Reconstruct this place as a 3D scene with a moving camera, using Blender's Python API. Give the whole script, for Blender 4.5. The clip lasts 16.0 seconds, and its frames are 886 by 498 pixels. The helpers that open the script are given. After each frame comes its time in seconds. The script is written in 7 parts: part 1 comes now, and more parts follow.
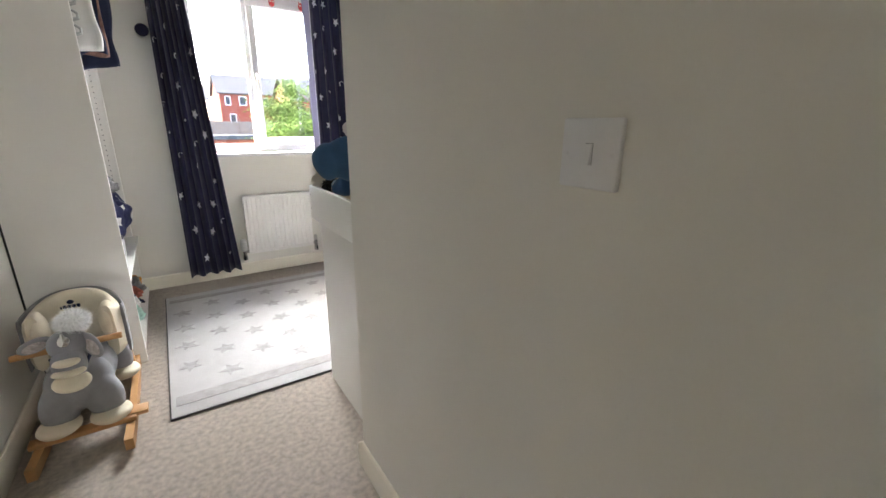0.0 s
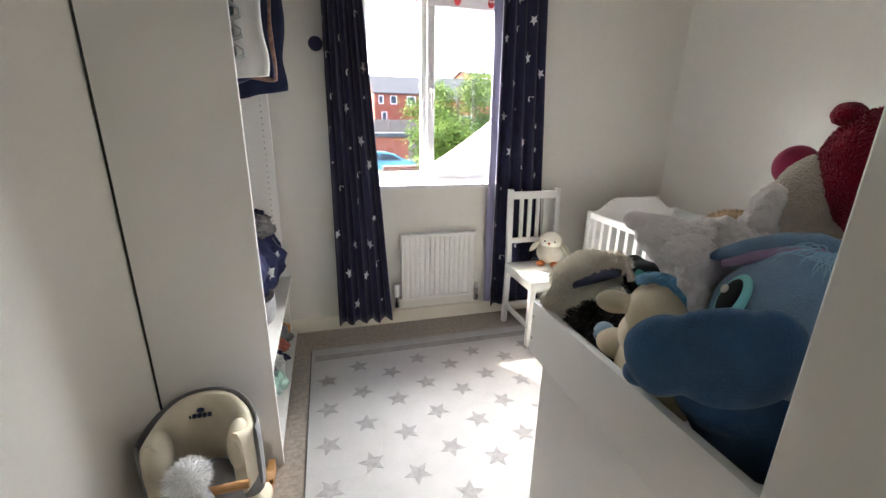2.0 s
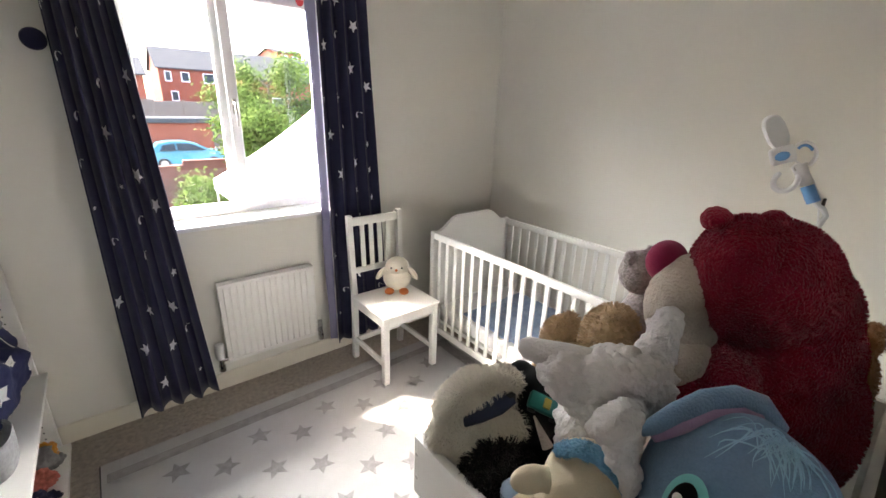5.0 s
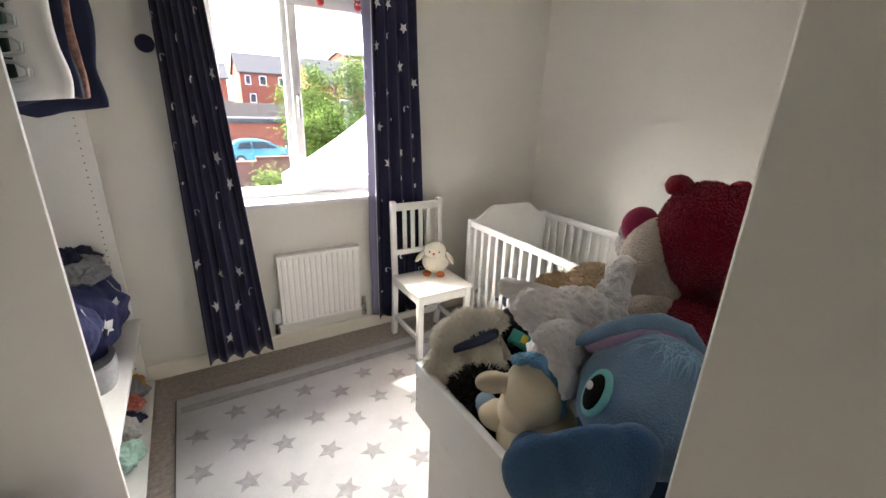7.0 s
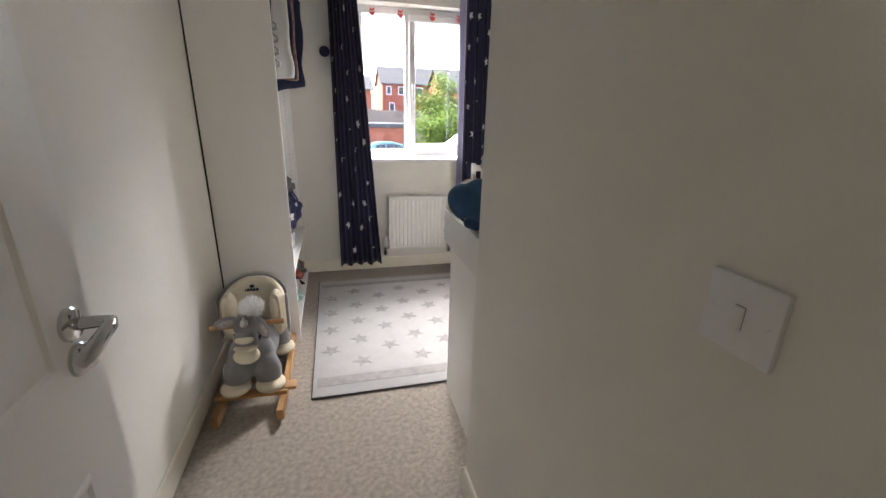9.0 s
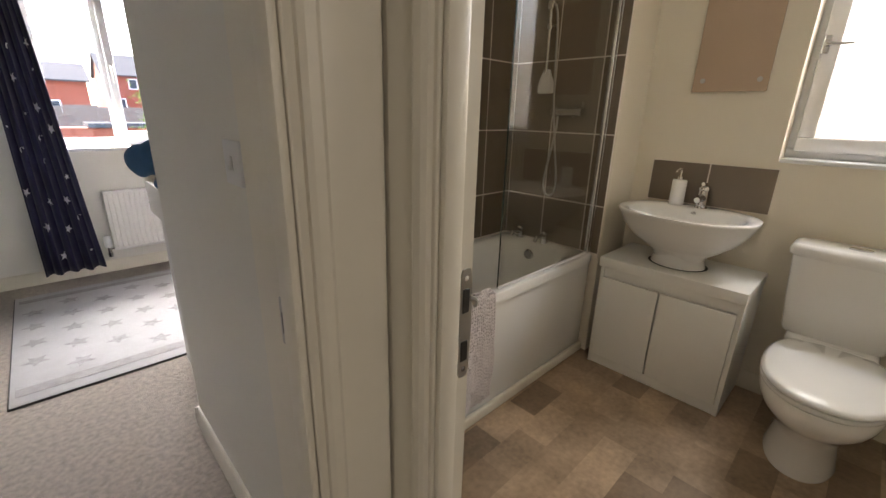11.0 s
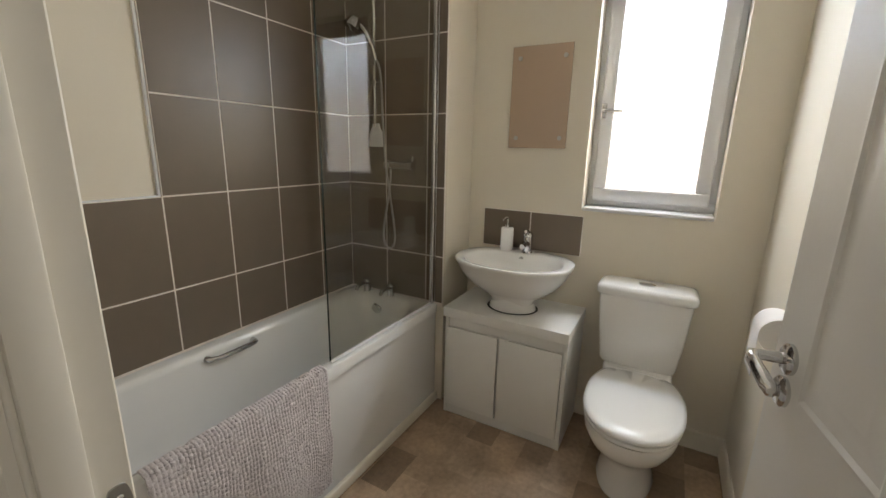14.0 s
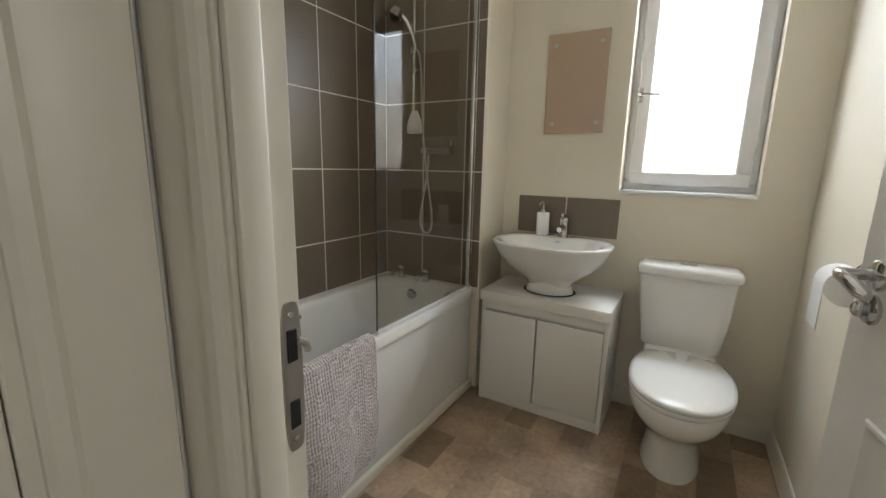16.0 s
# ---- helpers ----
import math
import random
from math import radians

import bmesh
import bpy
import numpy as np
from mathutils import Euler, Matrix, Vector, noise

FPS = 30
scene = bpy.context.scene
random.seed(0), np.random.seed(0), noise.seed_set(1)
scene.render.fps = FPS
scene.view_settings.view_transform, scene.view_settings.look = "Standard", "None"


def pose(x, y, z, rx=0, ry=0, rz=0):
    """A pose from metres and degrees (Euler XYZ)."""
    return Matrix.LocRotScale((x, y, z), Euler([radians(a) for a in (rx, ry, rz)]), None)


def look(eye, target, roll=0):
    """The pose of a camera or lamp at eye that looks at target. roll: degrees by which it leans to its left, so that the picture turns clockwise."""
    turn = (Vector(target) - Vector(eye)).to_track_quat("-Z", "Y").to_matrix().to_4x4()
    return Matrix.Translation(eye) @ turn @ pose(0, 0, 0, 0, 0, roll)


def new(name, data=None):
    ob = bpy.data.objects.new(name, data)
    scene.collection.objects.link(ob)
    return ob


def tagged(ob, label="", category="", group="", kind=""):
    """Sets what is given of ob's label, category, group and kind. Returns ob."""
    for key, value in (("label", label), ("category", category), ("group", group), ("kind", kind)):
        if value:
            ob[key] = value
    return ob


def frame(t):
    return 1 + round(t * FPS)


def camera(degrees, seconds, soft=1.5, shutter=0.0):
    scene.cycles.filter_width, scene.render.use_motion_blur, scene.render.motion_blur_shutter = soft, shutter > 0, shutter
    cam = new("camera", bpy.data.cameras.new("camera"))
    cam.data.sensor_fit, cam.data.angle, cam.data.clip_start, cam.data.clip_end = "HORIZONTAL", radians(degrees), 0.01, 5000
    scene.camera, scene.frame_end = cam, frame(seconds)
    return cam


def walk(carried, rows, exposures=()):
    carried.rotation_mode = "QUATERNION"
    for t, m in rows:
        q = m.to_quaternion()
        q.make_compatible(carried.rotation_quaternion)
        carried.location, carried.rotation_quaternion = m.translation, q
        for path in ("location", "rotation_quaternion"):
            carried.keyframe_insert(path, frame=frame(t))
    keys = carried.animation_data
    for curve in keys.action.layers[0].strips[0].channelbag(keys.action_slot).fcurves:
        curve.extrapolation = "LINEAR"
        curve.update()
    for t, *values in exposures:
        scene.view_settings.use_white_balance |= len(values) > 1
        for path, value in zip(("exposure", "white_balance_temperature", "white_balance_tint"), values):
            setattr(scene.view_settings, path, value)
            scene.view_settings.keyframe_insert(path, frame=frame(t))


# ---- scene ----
cam = camera(94.1, 16.0)
PATH = [
    (0, (0.224, -0.002, 1.198), (1.285, 1.592, 0.621), 0.6),
    (0.5, (0.223, 0.162, 1.198), (0.973, 1.925, 0.624), 0.7),
    (1, (0.208, 0.378, 1.254), (0.773, 2.199, 0.651), 0.9),
    (1.5, (0.171, 0.691, 1.325), (0.673, 2.529, 0.718), 1),
    (2, (0.244, 0.937, 1.377), (0.762, 2.773, 0.778), 1),
    (2.5, (0.291, 1.143, 1.427), (0.921, 2.941, 0.818), 2),
    (3, (0.331, 1.261, 1.466), (1.15, 2.983, 0.862), 1.8),
    (3.5, (0.341, 1.288, 1.503), (1.366, 2.897, 0.901), 1.7),
    (4, (0.347, 1.281, 1.53), (1.507, 2.791, 0.918), 1.9),
    (4.2, (0.339, 1.287, 1.556), (1.536, 2.762, 0.922), 2.1),
    (6.3, (0.352, 1.145, 1.577), (1.558, 2.598, 0.909), 1.8),
    (6.5, (0.355, 1.124, 1.576), (1.525, 2.602, 0.907), 1.8),
    (7, (0.324, 1.038, 1.534), (1.317, 2.646, 0.88), 2),
    (7.5, (0.277, 0.881, 1.495), (1.022, 2.616, 0.836), 1.4),
    (8, (0.289, 0.616, 1.461), (0.8, 2.438, 0.813), 1.4),
    (8.2, (0.272, 0.497, 1.446), (0.729, 2.338, 0.808), 1.5),
    (10.3, (0.255, -0.471, 1.262), (1.173, 1.198, 0.652), 1.4),
    (10.5, (0.285, -0.501, 1.261), (1.334, 1.09, 0.651), 1.4),
    (11, (0.4, -0.527, 1.262), (1.724, 0.84, 0.646), 1.4),
    (11.5, (0.512, -0.542, 1.272), (2.015, 0.624, 0.652), 1.4),
    (12, (0.589, -0.579, 1.326), (2.168, 0.485, 0.711), 1.3),
    (12.5, (0.609, -0.586, 1.377), (2.222, 0.426, 0.765), 1.4),
    (13, (0.616, -0.6, 1.399), (2.257, 0.373, 0.798), 1.4),
    (13.5, (0.62, -0.602, 1.392), (2.294, 0.344, 0.839), 1.4),
    (14, (0.622, -0.6, 1.378), (2.325, 0.338, 0.909), 1.3),
    (14.5, (0.629, -0.602, 1.342), (2.35, 0.333, 0.938), 1.2),
    (15, (0.627, -0.599, 1.278), (2.355, 0.331, 0.894), 1.1),
    (15.5, (0.582, -0.579, 1.219), (2.307, 0.355, 0.833), 1.2),
    (16, (0.506, -0.517, 1.211), (2.197, 0.478, 0.822), 1.2),
]
EXPOSURES = [(0, 5.45, 6850, 10), (1.0, 5.25, 6850, 10), (2.5, 5.15, 6950, 10), (4.2, 5.15, 7100, 11), (6.3, 5.2, 7250, 12), (8.2, 5.0, 7150, 12), (10.3, 5.15, 7000, 15), (11.0, 5.15, 7000, 15), (11.8, 5.15, 6750, 15), (13, 5.25, 6400, 12), (14.5, 5.2, 6400, 12), (16, 5.3, 6150, 9)]
walk(cam, [(t, look(eye, target, roll)) for t, eye, target, roll in PATH], EXPOSURES)

# ---- daylight ----
SUN_FROM = Vector((-0.50, 0.72, 1.09)).normalized()
world = bpy.data.worlds.new("sky")
scene.world = world
world.use_nodes = True
wn = world.node_tree
sky = wn.nodes.new("ShaderNodeTexSky")
sky.sky_type, sky.sun_disc = "NISHITA", False
sky.sun_elevation = math.asin(SUN_FROM.z)
sky.sun_rotation = math.atan2(SUN_FROM.x, SUN_FROM.y)
sky.air_density, sky.dust_density = 1.0, 3.0
wn.links.new(sky.outputs[0], wn.nodes["Background"].inputs[0])
wn.nodes["Background"].inputs[1].default_value = 0.08
sun = new("sun", bpy.data.lights.new("sun", "SUN"))
sun.data.energy, sun.data.angle, sun.data.color = 0.3, radians(0.6), (1.0, 0.95, 0.87)
sun.matrix_world = look(SUN_FROM * 20, (0, 0, 0))


def area_lamp(name, m, sx, sy, watts, colour):
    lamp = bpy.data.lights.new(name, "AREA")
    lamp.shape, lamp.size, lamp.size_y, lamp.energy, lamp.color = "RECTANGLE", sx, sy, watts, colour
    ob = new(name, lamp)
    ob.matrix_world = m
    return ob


# unseen area lamp added outdoors to strengthen the sky's light in the bedroom
area_lamp("bedroom_daylight", look((-0.6, 6.5, 4.25), (-0.6, 0.0, 4.25)), 13.0, 2.4, 270.0, (0.94, 0.97, 1.0))
# lamps for the daylight that comes through the frosted bathroom window
area_lamp("bathroom_skylight", look((2.99, -0.495, 1.97), (1.0, -0.495, 1.75)), 0.52, 0.34, 0.56, (0.80, 0.90, 1.0))
area_lamp("bathroom_wall_bounce", look((2.99, -0.495, 1.46), (1.0, -0.495, 1.4)), 0.52, 0.62, 0.42, (1.0, 0.88, 0.66))
# fill lamp added on the unseen landing, where no window is built
area_lamp("landing_fill", look((0.44, -2.9, 1.75), (-0.4, 0.8, 1.1)), 0.46, 1.1, 0.25, (1.0, 0.95, 0.87))

# ---- mesh helpers ----


def merge(bm, src, m=None):
    me = bpy.data.meshes.new("tmp")
    src.to_mesh(me)
    src.free()
    if m is not None:
        me.transform(m)
    bm.from_mesh(me)
    bpy.data.meshes.remove(me)
    return bm


def box(bm, x0, x1, y0, y1, z0, z1, r=0.0, seg=2, m=None):
    """A box, its edges rounded by r."""
    b = bmesh.new()
    bmesh.ops.create_cube(b, size=1)
    for v in b.verts:
        v.co = Vector(((x0 + x1) / 2 + v.co.x * (x1 - x0), (y0 + y1) / 2 + v.co.y * (y1 - y0), (z0 + z1) / 2 + v.co.z * (z1 - z0)))
    if r > 0:
        bmesh.ops.bevel(b, geom=b.edges[:], offset=r, segments=seg, affect="EDGES", profile=0.5)
    return merge(bm, b, m)


def rod(bm, p0, p1, r0, r1=None, n=14):
    """A straight round bar from p0 to p1."""
    p0, p1 = Vector(p0), Vector(p1)
    b = bmesh.new()
    bmesh.ops.create_cone(b, cap_ends=True, segments=n, radius1=r0, radius2=r0 if r1 is None else r1, depth=(p1 - p0).length)
    q = (p1 - p0).to_track_quat("Z", "Y").to_matrix().to_4x4()
    return merge(bm, b, Matrix.Translation((p0 + p1) / 2) @ q)


def tube(bm, pts, r, n=10):
    """A round bar along a line of points; r may be a list."""
    pts = [Vector(p) for p in pts]
    rs = r if isinstance(r, (list, tuple)) else [r] * len(pts)
    rings, side = [], None
    for i, p in enumerate(pts):
        t = (pts[min(i + 1, len(pts) - 1)] - pts[max(i - 1, 0)]).normalized()
        if side is None:
            side = t.orthogonal().normalized()
        side = (side - t * side.dot(t)).normalized()
        up = t.cross(side)
        rings.append([bm.verts.new(p + rs[i] * (math.cos(a) * side + math.sin(a) * up)) for a in [2 * math.pi * k / n for k in range(n)]])
    for a, b in zip(rings, rings[1:]):
        for k in range(n):
            bm.faces.new((a[k], a[(k + 1) % n], b[(k + 1) % n], b[k]))
    bm.faces.new(rings[0][::-1]), bm.faces.new(rings[-1])
    return bm


def loft(bm, rings, cap0=True, cap1=True):
    """A skin over closed rings of equal count."""
    vs = [[bm.verts.new(p) for p in ring] for ring in rings]
    n = len(vs[0])
    for a, b in zip(vs, vs[1:]):
        for k in range(n):
            bm.faces.new((a[k], a[(k + 1) % n], b[(k + 1) % n], b[k]))
    if cap0:
        bm.faces.new(vs[0][::-1])
    if cap1:
        bm.faces.new(vs[-1])
    return bm


def oval(cx, cy, z, rx, ry, n=40, power=2.0, back=None):
    """A ring at height z: ellipse (power 2) to rounded rectangle (power 6). back: a flat limit in x."""
    out = []
    for k in range(n):
        a = 2 * math.pi * k / n
        c, s = math.cos(a), math.sin(a)
        x = cx + rx * math.copysign(abs(c) ** (2 / power), c)
        y = cy + ry * math.copysign(abs(s) ** (2 / power), s)
        out.append((min(x, back) if back is not None else x, y, z))
    return out


def ball(bm, c, r, rot=(0, 0, 0), u=24, v=16, lump=0.0, freq=6.0):
    """An ellipsoid with radii r, turned by rot degrees; lump: height of soft unevenness."""
    b = bmesh.new()
    bmesh.ops.create_uvsphere(b, u_segments=u, v_segments=v, radius=1)
    r = (r, r, r) if isinstance(r, (int, float)) else r
    for p in b.verts:
        p.co = Vector((p.co.x * r[0], p.co.y * r[1], p.co.z * r[2])) * (1 + (lump * noise.noise(p.co * freq) if lump else 0))
    return merge(bm, b, pose(*c, *rot))


def tufts(bm, src, count, length, width, seed=1, droop=0.3):
    """Short fur blades over the faces of src (a bmesh that is kept)."""
    rnd = random.Random(seed)
    faces = [f for f in src.faces]
    areas = np.cumsum([f.calc_area() for f in faces])
    for _ in range(count):
        f = faces[min(int(np.searchsorted(areas, rnd.random() * areas[-1])), len(faces) - 1)]
        w = [rnd.random() + 0.01 for _ in f.verts]
        s = sum(w)
        p = sum((v.co * k / s for v, k in zip(f.verts, w)), Vector())
        nrm = f.normal
        side = nrm.cross(Vector((rnd.uniform(-1, 1), rnd.uniform(-1, 1), rnd.uniform(-1, 1)))).normalized()
        d = (nrm + side.cross(nrm) * rnd.uniform(-0.8, 0.8) + Vector((0, 0, -droop))).normalized()
        l = length * rnd.uniform(0.6, 1.2)
        a, b_ = bm.verts.new(p - side * width - nrm * 0.002), bm.verts.new(p + side * width - nrm * 0.002)
        c = bm.verts.new(p + d * l + side * rnd.uniform(-1, 1) * width)
        bm.faces.new((a, b_, c))
    return bm


def part(name, bm, material, parent=None, label="", sharp=40):
    """One mesh object under a thing or under a part."""
    bmesh.ops.recalc_face_normals(bm, faces=bm.faces[:])
    me = bpy.data.meshes.new(name)
    bm.to_mesh(me)
    bm.free()
    me.materials.append(material)
    for p in me.polygons:
        p.use_smooth = True
    me.set_sharp_from_angle(angle=radians(sharp))
    ob = new(name, me)
    if parent is not None:
        ob.parent = parent
        ob.matrix_parent_inverse = parent.matrix_basis.inverted()
    if label:
        tagged(ob, label)
    return ob


def thing(name, at, label, category, group="", kind=""):
    ob = new(name)
    ob.empty_display_size = 0.05
    ob.matrix_basis = Matrix.Translation(at)
    return tagged(ob, label, category, group, kind)


def structure(name, bm, material, label, category, sharp=40):
    return tagged(part(name, bm, material, None, "", sharp), label, category, kind="structure")


def star(cx, cy, r, turn=0.0):
    return [(cx + (r if k % 2 == 0 else r * 0.45) * math.sin(turn + math.pi * k / 5), cy + (r if k % 2 == 0 else r * 0.45) * math.cos(turn + math.pi * k / 5)) for k in range(10)]


# ---- materials ----


def material(name, colour, rough=0.6, metal=0.0, vary=0.06, scale=3.0, fine=120.0, bump=0.05, depth=0.002, coat=0.0, sheen=0.0, spec=0.5, rand=0.0, stretch=None):
    m = bpy.data.materials.new(name)
    m.use_nodes = True
    nt = m.node_tree
    b = nt.nodes["Principled BSDF"]
    b.inputs["Roughness"].default_value, b.inputs["Metallic"].default_value = rough, metal
    b.inputs["Coat Weight"].default_value, b.inputs["Sheen Weight"].default_value = coat, sheen
    b.inputs["Specular IOR Level"].default_value = spec
    co = nt.nodes.new("ShaderNodeTexCoord")
    vec = co.outputs["Object"]
    if stretch:
        mp = nt.nodes.new("ShaderNodeMapping")
        mp.inputs["Scale"].default_value = stretch
        nt.links.new(vec, mp.inputs[0])
        vec = mp.outputs[0]
    n1, n2 = nt.nodes.new("ShaderNodeTexNoise"), nt.nodes.new("ShaderNodeTexNoise")
    for n, s, d in ((n1, scale, 4), (n2, fine, 3)):
        n.inputs["Scale"].default_value, n.inputs["Detail"].default_value = s, d
        nt.links.new(vec, n.inputs["Vector"])
    add = nt.nodes.new("ShaderNodeMath")
    add.operation = "MULTIPLY_ADD"
    nt.links.new(n2.outputs[0], add.inputs[0])
    add.inputs[1].default_value = 0.5
    nt.links.new(n1.outputs[0], add.inputs[2])
    fac = add.outputs[0]
    if rand:
        info, more = nt.nodes.new("ShaderNodeObjectInfo"), nt.nodes.new("ShaderNodeMath")
        more.operation = "MULTIPLY_ADD"
        nt.links.new(info.outputs["Random"], more.inputs[0])
        more.inputs[1].default_value = rand
        nt.links.new(fac, more.inputs[2])
        fac = more.outputs[0]
    ramp = nt.nodes.new("ShaderNodeMapRange")
    ramp.inputs["From Min"].default_value, ramp.inputs["From Max"].default_value = 0.35, 1.15 + rand
    ramp.inputs["To Min"].default_value, ramp.inputs["To Max"].default_value = 1 - vary, 1 + vary
    nt.links.new(fac, ramp.inputs[0])
    mul = nt.nodes.new("ShaderNodeVectorMath")
    mul.operation = "SCALE"
    mul.inputs[0].default_value = colour
    nt.links.new(ramp.outputs[0], mul.inputs["Scale"])
    nt.links.new(mul.outputs[0], b.inputs["Base Color"])
    if bump:
        bp = nt.nodes.new("ShaderNodeBump")
        bp.inputs["Strength"].default_value, bp.inputs["Distance"].default_value = bump, depth
        nt.links.new(n2.outputs[0], bp.inputs["Height"])
        nt.links.new(bp.outputs[0], b.inputs["Normal"])
    return m


def glass(name, colour=(1, 1, 1), rough=0.0, mix=0.9):
    """A thin pane: clear straight through, with a mirror's gloss by angle."""
    m = bpy.data.materials.new(name)
    m.use_nodes = True
    nt = m.node_tree
    nt.nodes.remove(nt.nodes["Principled BSDF"])
    tr, gl, mx, fr, pw, ad = (nt.nodes.new("ShaderNode" + k) for k in ("BsdfTransparent", "BsdfGlossy", "MixShader", "LayerWeight", "Math", "Math"))
    tr.inputs[0].default_value = (*colour, 1)
    gl.inputs["Roughness"].default_value = rough
    pw.operation, ad.operation = "POWER", "MULTIPLY_ADD"
    nt.links.new(fr.outputs["Facing"], pw.inputs[0])
    pw.inputs[1].default_value = 5.0
    nt.links.new(pw.outputs[0], ad.inputs[0])
    ad.inputs[1].default_value, ad.inputs[2].default_value = 0.9, 0.045
    fr.inputs[0].default_value = 0.5
    nt.links.new(ad.outputs[0], mx.inputs[0])
    nt.links.new(tr.outputs[0], mx.inputs[1])
    nt.links.new(gl.outputs[0], mx.inputs[2])
    nt.links.new(mx.outputs[0], nt.nodes["Material Output"].inputs[0])
    return m


def frosted(name, colour):
    m = bpy.data.materials.new(name)
    m.use_nodes = True
    nt = m.node_tree
    nt.nodes.remove(nt.nodes["Principled BSDF"])
    tl, gl, mx, nz, bp = (nt.nodes.new("ShaderNode" + k) for k in ("BsdfTranslucent", "BsdfGlossy", "MixShader", "TexNoise", "Bump"))
    tl.inputs[0].default_value = (*colour, 1)
    gl.inputs["Roughness"].default_value = 0.25
    mx.inputs[0].default_value = 0.06
    nz.inputs["Scale"].default_value, bp.inputs["Strength"].default_value, bp.inputs["Distance"].default_value = 90, 0.3, 0.002
    nt.links.new(nz.outputs[0], bp.inputs["Height"])
    nt.links.new(bp.outputs[0], gl.inputs["Normal"])
    nt.links.new(tl.outputs[0], mx.inputs[1])
    nt.links.new(gl.outputs[0], mx.inputs[2])
    nt.links.new(mx.outputs[0], nt.nodes["Material Output"].inputs[0])
    return m


WALL = material("warm_white_emulsion", (0.79, 0.77, 0.715), 0.85, vary=0.025, scale=1.5, fine=260, bump=0.12, depth=0.001)
CREAM = material("cream_emulsion", (0.80, 0.74, 0.625), 0.8, vary=0.025, scale=1.5, fine=260, bump=0.12, depth=0.001)
CEIL = material("ceiling_white", (0.82, 0.81, 0.78), 0.9, vary=0.02, fine=200, bump=0.1)
GLOSS = material("white_gloss_paint", (0.80, 0.755, 0.655), 0.35, vary=0.03, scale=5, fine=40, bump=0.08, depth=0.001)
DOORWHITE = material("white_moulded_door_paint", (0.80, 0.78, 0.75), 0.4, vary=0.02, fine=150, bump=0.1, depth=0.0008)
CARPET = material("grey_beige_carpet", (0.45, 0.385, 0.325), 1.0, vary=0.5, scale=48, fine=300, bump=1.0, depth=0.012, sheen=0.3, spec=0.1)
WHITELAM = material("white_laminate", (0.82, 0.81, 0.78), 0.45, vary=0.015, fine=80, bump=0.03)
WHITEWOOD = material("white_painted_wood", (0.83, 0.82, 0.79), 0.4, vary=0.03, fine=60, bump=0.08, depth=0.001, stretch=(1, 1, 0.15))
UPVC = material("white_upvc", (0.79, 0.79, 0.80), 0.3, vary=0.01, fine=50, bump=0.02)
CERAMIC = material("white_glazed_ceramic", (0.86, 0.85, 0.83), 0.08, vary=0.01, fine=10, bump=0.0, coat=0.5)
ACRYLIC = material("white_bath_acrylic", (0.84, 0.84, 0.83), 0.16, vary=0.01, fine=10, bump=0.0, coat=0.3)
CHROME = material("chrome", (0.60, 0.60, 0.60), 0.1, metal=1.0, vary=0.03, fine=30, bump=0.0)
STEEL = material("brushed_steel", (0.50, 0.49, 0.47), 0.3, metal=1.0, vary=0.08, fine=90, bump=0.05)
TILE = material("taupe_matt_wall_tile", (0.185, 0.146, 0.108), 0.36, vary=0.10, scale=9, fine=200, bump=0.05, depth=0.001, rand=0.25)
GROUT = material("pale_grout", (0.82, 0.76, 0.68), 0.9, vary=0.08, fine=150, bump=0.2)
CLEAR = glass("clear_glass")
SCREEN = glass("shower_screen_glass", (0.90, 0.90, 0.88))
FROST = frosted("frosted_glass", (0.42, 0.41, 0.40))
BLACK = material("black_plastic", (0.015, 0.015, 0.016), 0.4, vary=0.1, bump=0.0)

# ---- the building ----
WY, EX, LX = 3.57, 2.74, -0.400          # window wall, right wall and left wall of the bedroom
PX, PE = 0.672, 1.178                      # passage wall and its end
BX0, BX1, BY0, BY1 = 0.764, 2.73, -0.965, 1.03   # bathroom
TOP = 2.40

b = bmesh.new()
box(b, LX - 0.1, 0.70, 0.0, PE, -0.12, 0.0)
box(b, LX - 0.1, EX + 0.1, PE, WY + 0.21, -0.12, 0.0)
box(b, -1.3, 0.70, -3.0, 0.0, -0.12, 0.0)
structure("floor_bedroom_landing", b, CARPET, "grey-beige cut pile carpet on bedroom and landing floor", "carpet")

# window wall with its opening
WX0, WX1, WZ0, WZ1 = 0.47, 1.43, 0.975, 2.13
b = bmesh.new()
box(b, LX - 0.1, WX0, WY, WY + 0.21, 0, TOP)
box(b, WX1, EX + 0.1, WY, WY + 0.21, 0, TOP)
box(b, WX0, WX1, WY, WY + 0.21, 0, WZ0 - 0.004)
box(b, WX0, WX1, WY, WY + 0.21, WZ1, TOP)
structure("wall_north", b, WALL, "warm white painted bedroom wall round the window", "wall")
b = bmesh.new()
box(b, EX, EX + 0.1, PE - 0.15, WY, 0, TOP)
structure("wall_east", b, WALL, "warm white painted bedroom wall behind the cot", "wall")
b = bmesh.new()
box(b, LX - 0.1, LX, 0.0, WY, 0, TOP)
structure("wall_west", b, WALL, "warm white painted passage and bedroom wall", "wall")
b = bmesh.new()
box(b, PX, BX0, -0.10, PE, 0, TOP, 0.003, 1)
structure("wall_passage", b, WALL, "warm white painted passage wall with light switch", "wall")
b = bmesh.new()
box(b, BX0, EX, BY1, PE, 0, TOP)
structure("wall_bedroom_south", b, WALL, "warm white painted wall behind the toy chest", "wall")
b = bmesh.new()
box(b, LX - 0.1, -0.16, -0.135, 0.0, 0, TOP)
